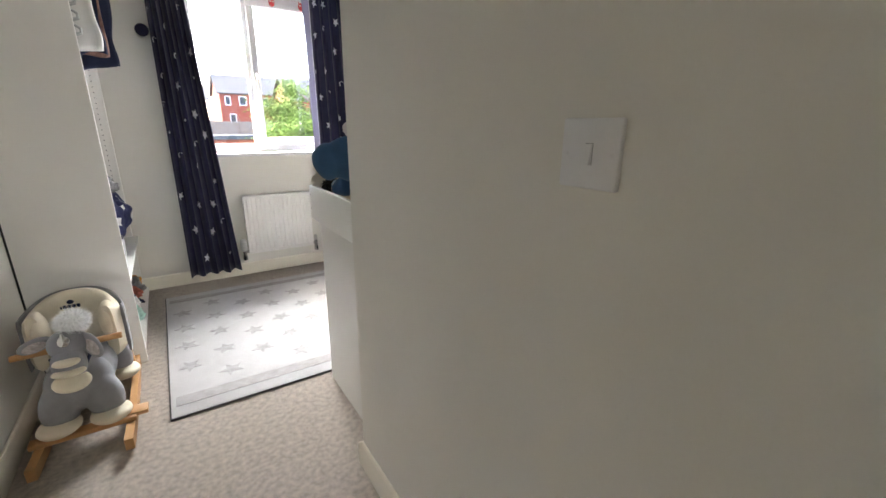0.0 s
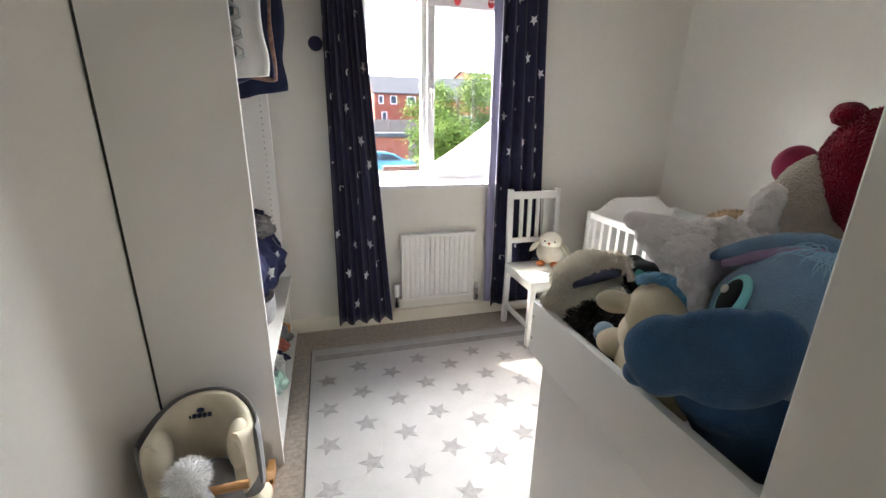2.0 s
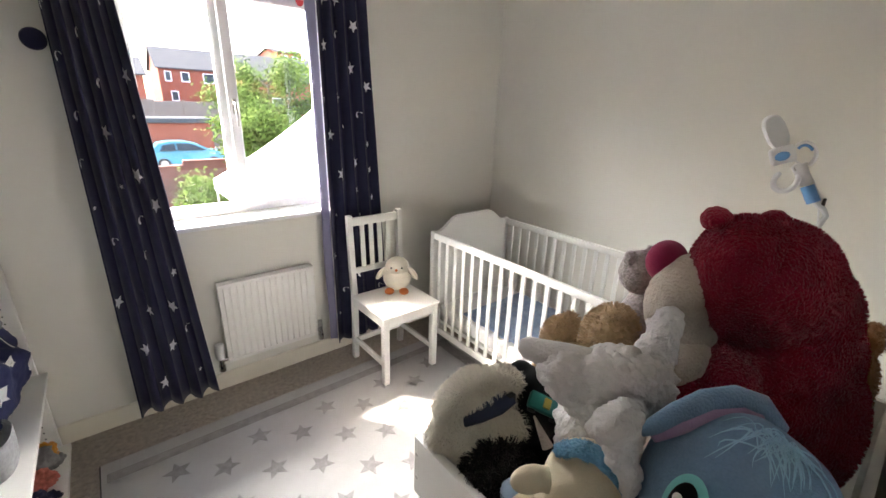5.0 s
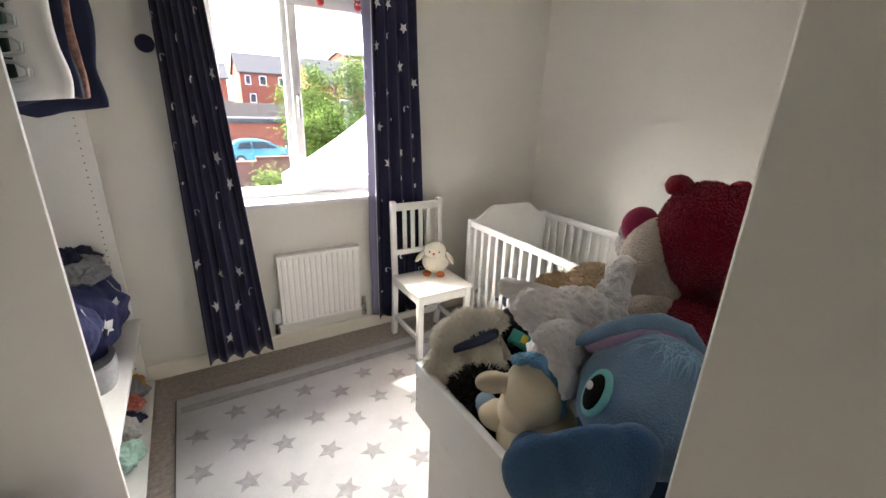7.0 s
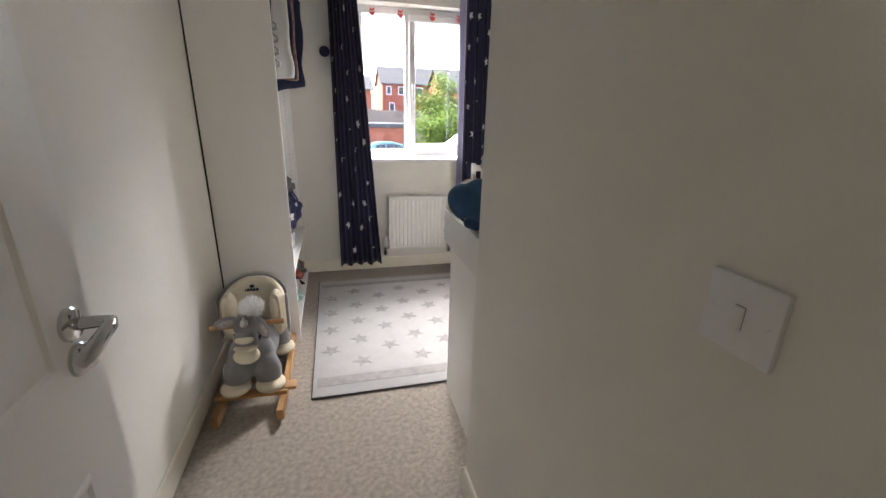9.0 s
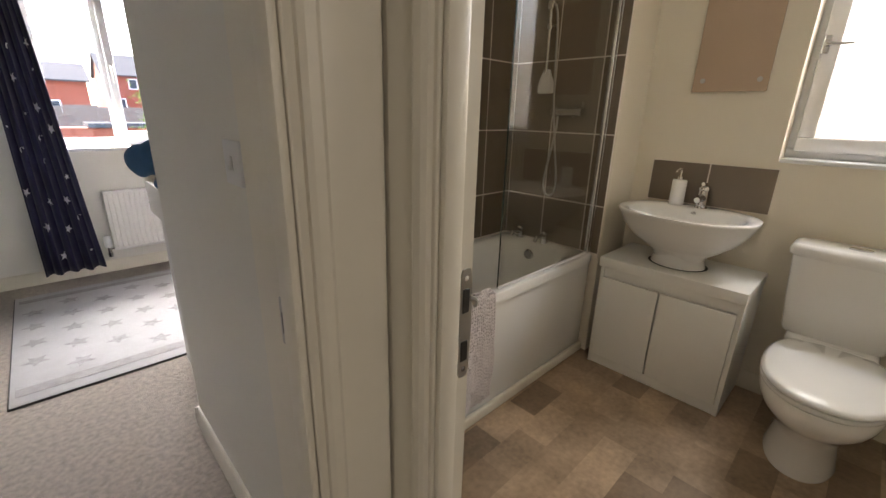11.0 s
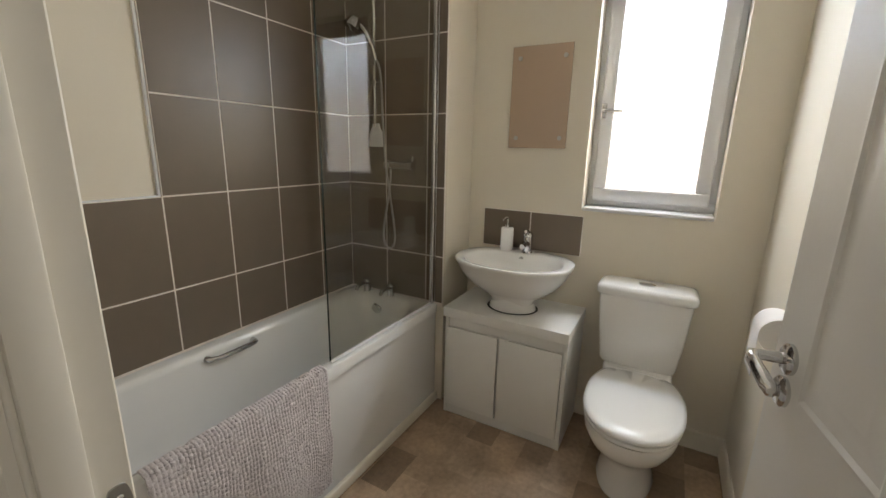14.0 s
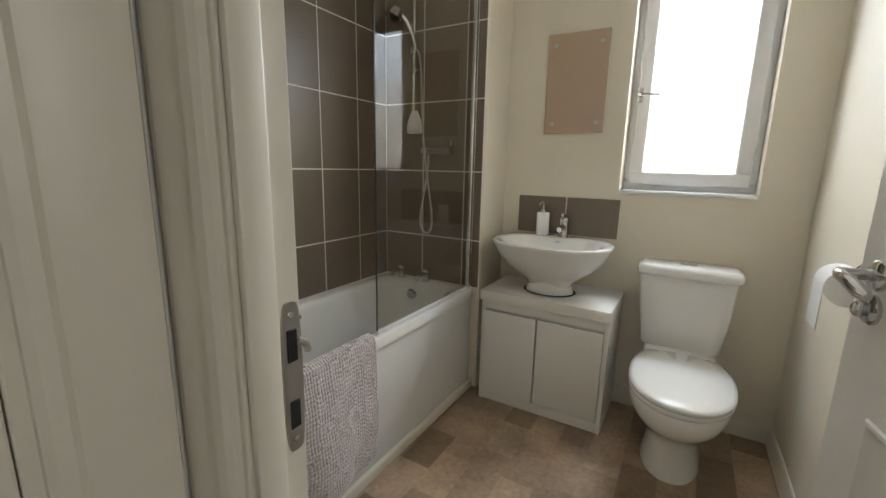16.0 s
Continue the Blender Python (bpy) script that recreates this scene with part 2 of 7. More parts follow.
box(b, -0.16, 0.60, -0.135, 0.0, 2.06, TOP)
box(b, -1.3, LX - 0.1, -0.135, 0.0, 0, TOP)
box(b, 0.60, PX - 0.0005, -0.1005, 0.0, 0, TOP)
box(b, 0.60, 0.6995, -0.135, -0.1005, 0, TOP)
structure("wall_bedroom_door", b, WALL, "painted wall over and beside the bedroom doorway", "wall")
b = bmesh.new()
box(b, 0.70, BX0, -0.97, -0.19, 2.06, TOP)
box(b, 0.70, BX0, -3.0, -0.975, 0, TOP)
box(b, 0.70, BX0, -0.17, -0.10, 0, TOP)
structure("wall_bathroom_door", b, WALL, "painted landing wall round the bathroom doorway", "wall")
b = bmesh.new()
box(b, -1.4, -1.3, -3.0, 0.0, 0, TOP)
structure("wall_landing_west", b, WALL, "plain painted landing wall", "wall")
b = bmesh.new()
box(b, -1.4, 0.8, -3.1, -3.0, 0, TOP)
structure("wall_landing_south", b, WALL, "plain painted landing wall", "wall")
b = bmesh.new()
box(b, -1.4, EX + 0.1, -3.1, WY + 0.21, TOP, TOP + 0.1)
structure("ceiling", b, CEIL, "plain white painted ceiling", "ceiling")

# bathroom shell
BWY0, BWY1, BWZ0, BWZ1 = -0.775, -0.215, 1.105, 2.16
b = bmesh.new()
box(b, BX1, BX1 + 0.28, BY0 - 0.1, BWY0, 0, TOP)
box(b, BX1, BX1 + 0.28, BWY1, BY1, 0, TOP)
box(b, BX1, BX1 + 0.28, BWY0, BWY1, 0, BWZ0)
box(b, BX1, BX1 + 0.28, BWY0, BWY1, BWZ1, TOP)
structure("wall_bathroom_east", b, CREAM, "cream painted bathroom wall round the frosted window", "wall")
b = bmesh.new()
box(b, BX0, BX1, BY0 - 0.1, BY0, 0, TOP)
structure("wall_bathroom_south", b, CREAM, "cream painted bathroom wall behind the open door", "wall")
b = bmesh.new()
box(b, BX0, BX0 + 0.012, -0.16, BY1, 0, TOP)
box(b, BX0 + 0.012, BX1, BY1 - 0.012, BY1, 0, TOP)
structure("wall_bathroom_lining", b, CREAM, "cream painted bathroom walls above the bath", "wall")
ENDX = 2.44
b = bmesh.new()
box(b, ENDX, BX1, 0.39, BY1 - 0.012, 0, TOP, 0.003, 1)
structure("wall_shower_boxing", b, CREAM, "cream painted boxed-in wall at the tap end", "wall")


def vinyl():
    m = material("stone_effect_vinyl", (0.36, 0.265, 0.185), 0.36, vary=0.55, scale=5, fine=45, bump=0.03)
    nt = m.node_tree
    bsdf = nt.nodes["Principled BSDF"]
    co, mp, vo = (nt.nodes.new("ShaderNode" + k) for k in ("TexCoord", "Mapping", "TexBrick"))
    mp.inputs["Rotation"].default_value = (0, 0, radians(0))
    nt.links.new(co.outputs["Object"], mp.inputs[0])
    nt.links.new(mp.outputs[0], vo.inputs[0])
    for k, v in (("Scale", 1.0), ("Mortar Size", 0.0), ("Brick Width", 0.235), ("Row Height", 0.135), ("Bias", 0.0)):
        vo.inputs[k].default_value = v
    vo.inputs[1].default_value, vo.inputs[2].default_value = (0.64, 0.62, 0.60, 1), (1.34, 1.33, 1.30, 1)
    mul = nt.nodes.new("ShaderNodeVectorMath")
    mul.operation = "MULTIPLY"
    old = bsdf.inputs["Base Color"].links[0].from_socket
    nt.links.new(old, mul.inputs[0])
    nt.links.new(vo.outputs[0], mul.inputs[1])
    nt.links.new(mul.outputs[0], bsdf.inputs["Base Color"])
    return m


VINYL = vinyl()
b = bmesh.new()
box(b, 0.70, BX1, BY0, BY1, -0.12, 0.0)
structure("floor_bathroom", b, VINYL, "brown stone-effect patchwork vinyl bathroom floor", "floor")
b = bmesh.new()
box(b, 0.70, 0.74, -0.965, -0.205, 0.0, 0.008, 0.003)
structure("trim_threshold", b, STEEL, "metal threshold strip in the bathroom doorway", "threshold")


# skirting
def skirting(name, p0, p1, out, h=0.095):
    """Moulded board along a wall from p0 to p1, standing out along the normal out."""
    p0, p1, o = Vector((*p0, 0)), Vector((*p1, 0)), Vector((*out, 0))
    prof = [(0, 0), (0.016, 0), (0.016, h - 0.03), (0.012, h - 0.018), (0.011, h - 0.008), (0.006, h), (0, h)]
    b = bmesh.new()
    loft(b, [[p + o * d + Vector((0, 0, z)) for d, z in prof] for p in (p0, p1)])
    structure(name, b, GLOSS, "white gloss painted skirting board", "skirting", 25)


skirting("baseboard_north", (LX, WY), (EX, WY), (0, -1))
skirting("baseboard_west", (LX, 0.02), (LX, 2.40), (1, 0))
skirting("baseboard_east", (EX, PE), (EX, WY - 0.017), (-1, 0))
skirting("baseboard_passage", (PX, 0.09), (PX, PE), (-1, 0))
skirting("baseboard_passage_end", (PX - 0.016, PE), (0.83, PE), (0, 1))
skirting("baseboard_bath_east", (BX1, BY0), (BX1, 0.39), (-1, 0))
skirting("baseboard_bath_south", (BX0, BY0), (BX1 - 0.017, BY0), (0, 1))


# door linings and architraves
def architrave_profile(w):
    return [(0, 0), (0, 0.010), (0.006, 0.014), (0.016, 0.016), (0.022, 0.012), (0.030, 0.014), (w - 0.012, 0.020), (w - 0.004, 0.019), (w, 0.012), (w, 0)]


def board(b, origin, across, out, z0, z1, w=0.068):
    o, a, u = Vector(origin), Vector(across), Vector(out)
    loft(b, [[o + a * s + u * d + Vector((0, 0, z)) for s, d in architrave_profile(w)] for z in (z0, z1)])


door_1 = thing("door_1", (0.22, -0.07, 0), "cream gloss painted bedroom door frame", "door frame", kind="structure")
b = bmesh.new()
box(b, 0.574, 0.601, -0.137, 0.004, 0, 2.03, 0.002, 1)
part("lining", b, GLOSS, door_1)
b = bmesh.new()
box(b, 0.563, 0.5735, -0.134, -0.097, 0, 2.03, 0.003, 2)
part("stop", b, GLOSS, door_1)
b = bmesh.new()
box(b, -0.165, -0.137, -0.137, 0.002, 0, 2.03, 0.002, 1)
part("lining", b, GLOSS, door_1)
b = bmesh.new()
box(b, -0.137, 0.574, -0.137, 0.002, 2.03, 2.062, 0.002, 1)
part("head", b, GLOSS, door_1)
b = bmesh.new()
board(b, (0.585, -0.135, 0), (1, 0, 0), (0, -1, 0), 0, 2.09, 0.088)
part("architrave", b, GLOSS, door_1, "fluted cream architrave", 20)
b = bmesh.new()
board(b, (-0.142, -0.135, 0), (-1, 0, 0), (0, -1, 0), 0, 2.09)
part("architrave", b, GLOSS, door_1, "", 20)
b = bmesh.new()
box(b, 0.5722, 0.5745, -0.094, -0.068, 0.990, 1.052, 0.0008, 1)
box(b, 0.5715, 0.5745, -0.096, -0.090, 1.002, 1.040, 0.001, 1)
plate = part("strike_plate", b, STEEL, door_1, "steel strike plate")
b = bmesh.new()
box(b, 0.5710, 0.5735, -0.087, -0.075, 1.006, 1.034, 0.0005, 1)
part("latch_hole", b, BLACK, plate)

door_2 = thing("door_2", (0.75, -0.58, 0), "cream gloss painted bathroom door frame", "door frame", kind="structure")
b = bmesh.new()
box(b, 0.698, 0.7635, -0.207, -0.168, 0, 2.03, 0.002, 1)
box(b, 0.702, 0.733, -0.2165, -0.207, 0, 2.03, 0.003, 2)
part("lining", b, GLOSS, door_2)
b = bmesh.new()
box(b, 0.698, 0.759, -1.0, -0.965, 0, 2.03, 0.002, 1)
part("lining", b, GLOSS, door_2)
b = bmesh.new()
box(b, 0.698, 0.759, -0.965, -0.205, 2.03, 2.062, 0.002, 1)
part("head", b, GLOSS, door_2)
b = bmesh.new()
board(b, (0.70, -0.200, 0), (0, 1, 0), (-1, 0, 0), 0, 2.09, 0.0645)
part("architrave", b, GLOSS, door_2, "fluted cream architrave", 20)
b = bmesh.new()
board(b, (0.70, -0.972, 0), (0, -1, 0), (-1, 0, 0), 0, 2.09)
part("architrave", b, GLOSS, door_2, "", 20)
b = bmesh.new()
for k, (z0, z1) in enumerate(((0.93, 1.085),)):
    rings = [[(0.750 + x, y, (z0 + z1) / 2 + z) for x, z in [(0.0115 * math.copysign(abs(math.cos(a)) ** 0.4, math.cos(a)), 0.0775 * math.copysign(abs(math.sin(a)) ** 0.8, math.sin(a))) for a in [2 * math.pi * i / 32 for i in range(32)]]] for y in (-0.2055, -0.2092)]
    loft(b, rings)
plate = part("strike_plate", b, STEEL, door_2, "rounded steel strike plate with screws")
for z0, z1 in ((1.025, 1.058), (0.955, 0.985)):
    b = bmesh.new()
    box(b, 0.744, 0.756, -0.2105, -0.207, z0, z1, 0.001, 1)
    part("latch_hole", b, BLACK, plate)
b = bmesh.new()
tube(b, [(0.756, -0.209, 1.045), (0.764, -0.211, 1.04), (0.770, -0.207, 1.03)], 0.004, 8)
part("lip", b, STEEL, plate)
for z in (1.072, 0.943):
    b = bmesh.new()
    ball(b, (0.750, -0.2092, z), (0.004, 0.0015, 0.004), u=10, v=6)
    part("screw", b, CHROME, plate)


# panelled door leaves
def leaf(name, hinge, angle, w, label):
    """A moulded six-panel leaf, from the hinge along local x, faces at local y = +-0.0175."""
    m = pose(*hinge, 0, 0, angle)
    d = thing(name, hinge, label, "door", kind="structure")
    b = bmesh.new()
    box(b, 0, w, -0.0175, 0.0175, 0.006, 1.98, 0.002, 1, m)
    body = part("leaf", b, DOORWHITE, d)
    for x0, x1 in ((0.11, w / 2 - 0.045), (w / 2 + 0.045, w - 0.11)):
        for z0, z1 in ((0.22, 0.81), (0.99, 1.56), (1.66, 1.86)):
            for s in (1, -1):
                b = bmesh.new()
                def ring(i, y):
                    return [(x0 + i, y * s, z0 + i), (x1 - i, y * s, z0 + i), (x1 - i, y * s, z1 - i), (x0 + i, y * s, z1 - i)]
                loft(b, [ring(0, 0.0172), ring(0.004, 0.0215), ring(0.010, 0.0222), ring(0.018, 0.0185), ring(0.030, 0.0182), ring(0.055, 0.0212), ring(0.060, 0.0214)], False, True)
                b.transform(m)
                part("panel", b, DOORWHITE, d, "", 20)
    for s in (1, -1):
        b = bmesh.new()
        for y0, y1, r0, r1 in ((0.0175, 0.0235, 0.027, 0.027), (0.0235, 0.0275, 0.027, 0.022)):
            rod(b, m @ Vector((w - 0.06, s * y0, 1.045)), m @ Vector((w - 0.06, s * y1, 1.045)), r0, r1, 28)
        rose = part("rose", b, CHROME, d)
        b = bmesh.new()
        pts = [(w - 0.060, s * 0.022, 1.045), (w - 0.060, s * 0.060, 1.046), (w - 0.064, s * 0.074, 1.047), (w - 0.078, s * 0.079, 1.046), (w - 0.098, s * 0.079, 1.043), (w - 0.118, s * 0.077, 1.037), (w - 0.140, s * 0.074, 1.029), (w - 0.150, s * 0.072, 1.026)]
        tube(b, [m @ Vector(p) for p in pts], [0.0105, 0.0095, 0.010, 0.010, 0.0105, 0.0115, 0.0115, 0.007], 14)
        part("handle", b, CHROME, d, "chrome lever handle")
        b = bmesh.new()
        for y0, y1, r0, r1 in ((0.0175, 0.0235, 0.027, 0.027), (0.0235, 0.0275, 0.027, 0.022)):
            rod(b, m @ Vector((w - 0.06, s * y0, 0.985)), m @ Vector((w - 0.06, s * y1, 0.985)), r0, r1, 28)
        ball(b, m @ Vector((w - 0.06, s * 0.036, 0.985)), (0.006, 0.012, 0.015), u=14, v=10)
        part("thumb_turn", b, CHROME, d, "chrome thumb-turn lock")
    return d


leaf("door_leaf_bedroom", (-0.155, 0.012, 0), 90.5, 0.755, "white moulded panel bedroom door standing open")
leaf("door_leaf_bathroom", (0.785, -0.945, 0), 9.6, 0.755, "white moulded panel bathroom door standing open")

# light switch on the passage wall
sw = thing("light_switch", (PX, 0.335, 1.165), "white plastic single light switch on passage wall", "light switch")
b = bmesh.new()
box(b, PX - 0.009, PX, 0.292, 0.378, 1.122, 1.208, 0.003, 2)
part("plate", b, UPVC, sw)
b = bmesh.new()
box(b, PX - 0.0093, PX - 0.0088, 0.3290, 0.3410, 1.1520, 1.1780)
part("rocker_gap", b, BLACK, sw, "dark gap round the rocker")
b = bmesh.new()
loft(b, [[(PX - d, y, z) for y, z in ((0.3295, 1.1525), (0.3405, 1.1525), (0.3405, 1.1775), (0.3295, 1.1775))] for d in (0.008, 0.0115)], False, True)
for v in b.verts:
    if v.co.x < PX - 0.011 and v.co.z < 1.16:
        v.co.x -= 0.004
part("rocker", b, UPVC, sw, "", 20)
for y in (0.302, 0.368):
    b = bmesh.new()
    ball(b, (PX - 0.009, y, 1.165), (0.001, 0.0028, 0.0028), u=10, v=6)
    part("screw_cover", b, UPVC, sw)

# ---- windows ----
FY = 3.70
w1 = thing("window_1", (0.95, FY, WZ0), "white upvc bedroom window with side-hung sash", "window", kind="structure")
b = bmesh.new()
box(b, WX0 - 0.05, WX1 + 0.05, WY - 0.055, FY + 0.02, WZ0 - 0.024, WZ0, 0.006, 3)
part("window_sill", b, UPVC, w1)


def frame4(b, x0, x1, z0, z1, y0, y1, t, r=0.004):
    for a in ((x0, x1, z0, z0 + t), (x0, x1, z1 - t, z1), (x0, x0 + t, z0 + t, z1 - t), (x1 - t, x1, z0 + t, z1 - t)):
        box(b, a[0], a[1], y0, y1, a[2], a[3], r, 2)


b = bmesh.new()
frame4(b, WX0, WX1, WZ0 + 0.004, WZ1, FY, FY + 0.07, 0.05)
box(b, 0.865, 0.915, FY, FY + 0.07, WZ0 + 0.05, WZ1 - 0.05, 0.004, 2)
part("window_frame", b, UPVC, w1)
b = bmesh.new()
frame4(b, 0.892, 1.405, 1.032, 2.085, FY - 0.025, FY + 0.03, 0.052, 0.008)
sash = part("sash", b, UPVC, w1)
b = bmesh.new()
box(b, 0.935, 1.360, FY + 0.008, FY + 0.012, 1.08, 2.04)
part("pane", b, CLEAR, w1).visible_shadow = False
b = bmesh.new()
box(b, WX0 + 0.045, 0.87, FY + 0.03, FY + 0.034, WZ0 + 0.05, WZ1 - 0.045)
part("pane", b, CLEAR, w1).visible_shadow = False
b = bmesh.new()
frame4(b, WX0 + 0.045, 0.870, WZ0 + 0.05, WZ1 - 0.045, FY + 0.005, FY + 0.03, 0.012, 0.003)
part("glazing_bead", b, UPVC, w1)
b = bmesh.new()
box(b, 0.908, 0.930, FY - 0.038, FY - 0.025, 1.50, 1.575, 0.004, 2)
tube(b, [(0.919, FY - 0.035, 1.555), (0.919, FY - 0.062, 1.55), (0.919, FY - 0.064, 1.52), (0.920, FY - 0.058, 1.44)], [0.008, 0.008, 0.008, 0.006], 10)
part("handle", b, STEEL, sash, "steel window handle")

w2 = thing("window_2", (BX1 + 0.12, -0.495, BWZ0), "white upvc frosted bathroom window with blind", "window", kind="structure")
b = bmesh.new()
box(b, BX1 - 0.012, BX1 + 0.14, BWY0 + 0.004, BWY1 - 0.004, BWZ0 - 0.004, BWZ0 + 0.014, 0.004, 2)
part("window_sill", b, UPVC, w2)


def frame_x(b, y0, y1, z0, z1, x0, x1, t, r=0.004):
    for a in ((y0, y1, z0, z0 + t), (y0, y1, z1 - t, z1), (y0, y0 + t, z0 + t, z1 - t), (y1 - t, y1, z0 + t, z1 - t)):
        box(b, x0, x1, a[0], a[1], a[2], a[3], r, 2)


b = bmesh.new()
frame_x(b, BWY0, BWY1, BWZ0 + 0.014, BWZ1, BX1 + 0.12, BX1 + 0.19, 0.042)
part("window_frame", b, UPVC, w2)
b = bmesh.new()
frame_x(b, BWY0 + 0.028, BWY1 - 0.028, BWZ0 + 0.042, BWZ1 - 0.028, BX1 + 0.095, BX1 + 0.15, 0.060, 0.008)
sash = part("sash", b, UPVC, w2)
b = bmesh.new()
box(b, BX1 + 0.118, BX1 + 0.124, BWY0 + 0.07, BWY1 - 0.07, BWZ0 + 0.085, BWZ1 - 0.07)
part("pane", b, FROST, w2, "frosted glass pane").visible_shadow = False
b = bmesh.new()
box(b, BX1 + 0.082, BX1 + 0.095, -0.270, -0.245, 1.54, 1.61, 0.004, 2)
tube(b, [(BX1 + 0.09, -0.257, 1.575), (BX1 + 0.06, -0.257, 1.575), (BX1 + 0.055, -0.27, 1.574), (BX1 + 0.055, -0.345, 1.570)], [0.008, 0.007, 0.007, 0.005], 10)
part("handle", b, CHROME, sash, "chrome window handle")
b = bmesh.new()
rod(b, (BX1 + 0.05, BWY0 + 0.01, 2.115), (BX1 + 0.05, BWY1 - 0.01, 2.115), 0.028, None, 24)
box(b, BX1 + 0.022, BX1 + 0.026, BWY0 + 0.02, BWY1 - 0.02, 2.055, 2.11)
box(b, BX1 + 0.018, BX1 + 0.030, BWY0 + 0.02, BWY1 - 0.02, 2.045, 2.06, 0.003, 2)
BLIND = material("dark_brown_blind_cloth", (0.07, 0.05, 0.045), 0.9, vary=0.1, fine=300, bump=0.2)
part("roller_blind", b, BLIND, w2, "dark rolled-up roller blind")
b = bmesh.new()
tube(b, [(BX1 + 0.03, BWY0 + 0.035, 2.10), (BX1 + 0.03, BWY0 + 0.036, 1.7), (BX1 + 0.03, BWY0 + 0.035, 1.36)], 0.0014, 6)
box(b, BX1 + 0.025, BX1 + 0.035, BWY0 + 0.030, BWY0 + 0.040, 1.33, 1.365, 0.003, 2)
part("cord", b, UPVC, w2)

# ---- bathroom ----
bath = thing("bathtub", (1.62, 0.72, 0), "white acrylic bath with plain side panel", "bathtub")
RIM, FRONT, BK = 0.58, 0.415, BY1 - 0.028
cx, cy = (BX0 + 0.014 + ENDX) / 2, (FRONT + BK) / 2
hx, hy = (ENDX - BX0 - 0.014) / 2 - 0.001, (BK - FRONT) / 2
b = bmesh.new()
rings = []
for z, ix, iy, p in ((RIM - 0.045, 0, 0, 30), (RIM - 0.008, 0, 0, 30), (RIM, 0.006, 0.006, 24), (RIM, 0.045, 0.045, 8), (RIM - 0.006, 0.06, 0.056, 6), (RIM - 0.03, 0.075, 0.065, 5), (RIM - 0.12, 0.10, 0.075, 4.5), (RIM - 0.25, 0.14, 0.085, 4), (RIM - 0.36, 0.18, 0.10, 3.6), (RIM - 0.41, 0.23, 0.13, 3.4), (RIM - 0.425, 0.32, 0.19, 3)):
    rings.append(oval(cx, cy, z, hx - ix, hy - iy, 72, p))
loft(b, rings, False, True)
part("tub", b, ACRYLIC, bath, "", 50)
b = bmesh.new()
box(b, BX0 + 0.016, ENDX - 0.003, FRONT + 0.020, FRONT + 0.034, 0.03, RIM - 0.03, 0.006, 3)
part("side_panel", b, ACRYLIC, bath)
b = bmesh.new()
box(b, BX0 + 0.016, ENDX - 0.003, FRONT - 0.002, FRONT + 0.020, 0.0, 0.05, 0.008, 3)
part("plinth", b, GLOSS, bath)
b = bmesh.new()
pts = [(1.478, BK - 0.058, 0.540), (1.485, BK - 0.088, 0.543), (1.505, BK - 0.100, 0.545), (1.58, BK - 0.104, 0.546), (1.66, BK - 0.100, 0.545), (1.682, BK - 0.088, 0.543), (1.688, BK - 0.058, 0.540)]
tube(b, pts, [0.016, 0.013, 0.010, 0.0105, 0.010, 0.013, 0.016], 12)
part("grip_handle", b, CHROME, bath, "chrome grip handle")
b = bmesh.new()
rod(b, (2.350, 0.765, 0.505), (2.336, 0.765, 0.502), 0.032, 0.027, 28)
part("overflow", b, CHROME, bath, "chrome overflow")
for y in (0.865, 0.70):
    b = bmesh.new()
    rod(b, (2.39, y, RIM), (2.39, y, RIM + 0.045), 0.022, 0.017, 20)
    tube(b, [(2.39, y, RIM + 0.035), (2.36, y, RIM + 0.05), (2.31, y, RIM + 0.045), (2.295, y, RIM + 0.025)], [0.013, 0.012, 0.011, 0.010], 12)
    ball(b, (2.39, y, RIM + 0.06), (0.022, 0.022, 0.014), u=16, v=10)
    part("tap", b, CHROME, bath, "chrome bath tap")

# shower screen
GLASSEDGE = material("glass_edge", (0.02, 0.035, 0.03), 0.15, vary=0.05, bump=0)
screen = thing("shower_screen", (2.40, 0.445, RIM), "clear glass hinged shower screen on the bath", "shower screen")
b = bmesh.new()
box(b, 1.66, 2.40, 0.442, 0.447, RIM + 0.012, 2.02, 0.001, 1)
part("pane", b, SCREEN, screen).visible_shadow = False
b = bmesh.new()
box(b, 1.656, 1.660, 0.4415, 0.4475, RIM + 0.012, 2.02, 0.001, 1)
part("glass_edge", b, GLASSEDGE, screen, "dark green polished glass edge")
b = bmesh.new()
box(b, 2.395, 2.412, 0.434, 0.456, RIM + 0.005, 2.03, 0.004, 2)
box(b, 2.417, 2.440, 0.432, 0.458, RIM + 0.005, 2.03, 0.004, 2)
rod(b, (2.4145, 0.445, RIM + 0.005), (2.4145, 0.445, 2.035), 0.008, None, 14)
part("hinge_profile", b, CHROME, screen, "chrome hinge profile")
b = bmesh.new()
box(b, 1.66, 2.39, 0.439, 0.450, RIM + 0.001, RIM + 0.013, 0.002, 1)
part("seal", b, UPVC, screen)

# shower set on the boxed wall
shower = thing("shower_set", (2.43, 0.70, 1.1), "chrome shower rail with hand shower and bar valve", "shower")
b = bmesh.new()
rod(b, (2.385, 0.785, 1.44), (2.385, 0.785, 2.08), 0.010, None, 14)
for z in (1.46, 2.07):
    rod(b, (2.385, 0.785, z), (2.432, 0.785, z), 0.012, None, 12)
part("rail", b, CHROME, shower)
b = bmesh.new()
tube(b, [(2.372, 0.765, 1.80), (2.36, 0.775, 1.86), (2.335, 0.80, 1.925), (2.31, 0.83, 1.962)], [0.010, 0.011, 0.013, 0.016], 12)
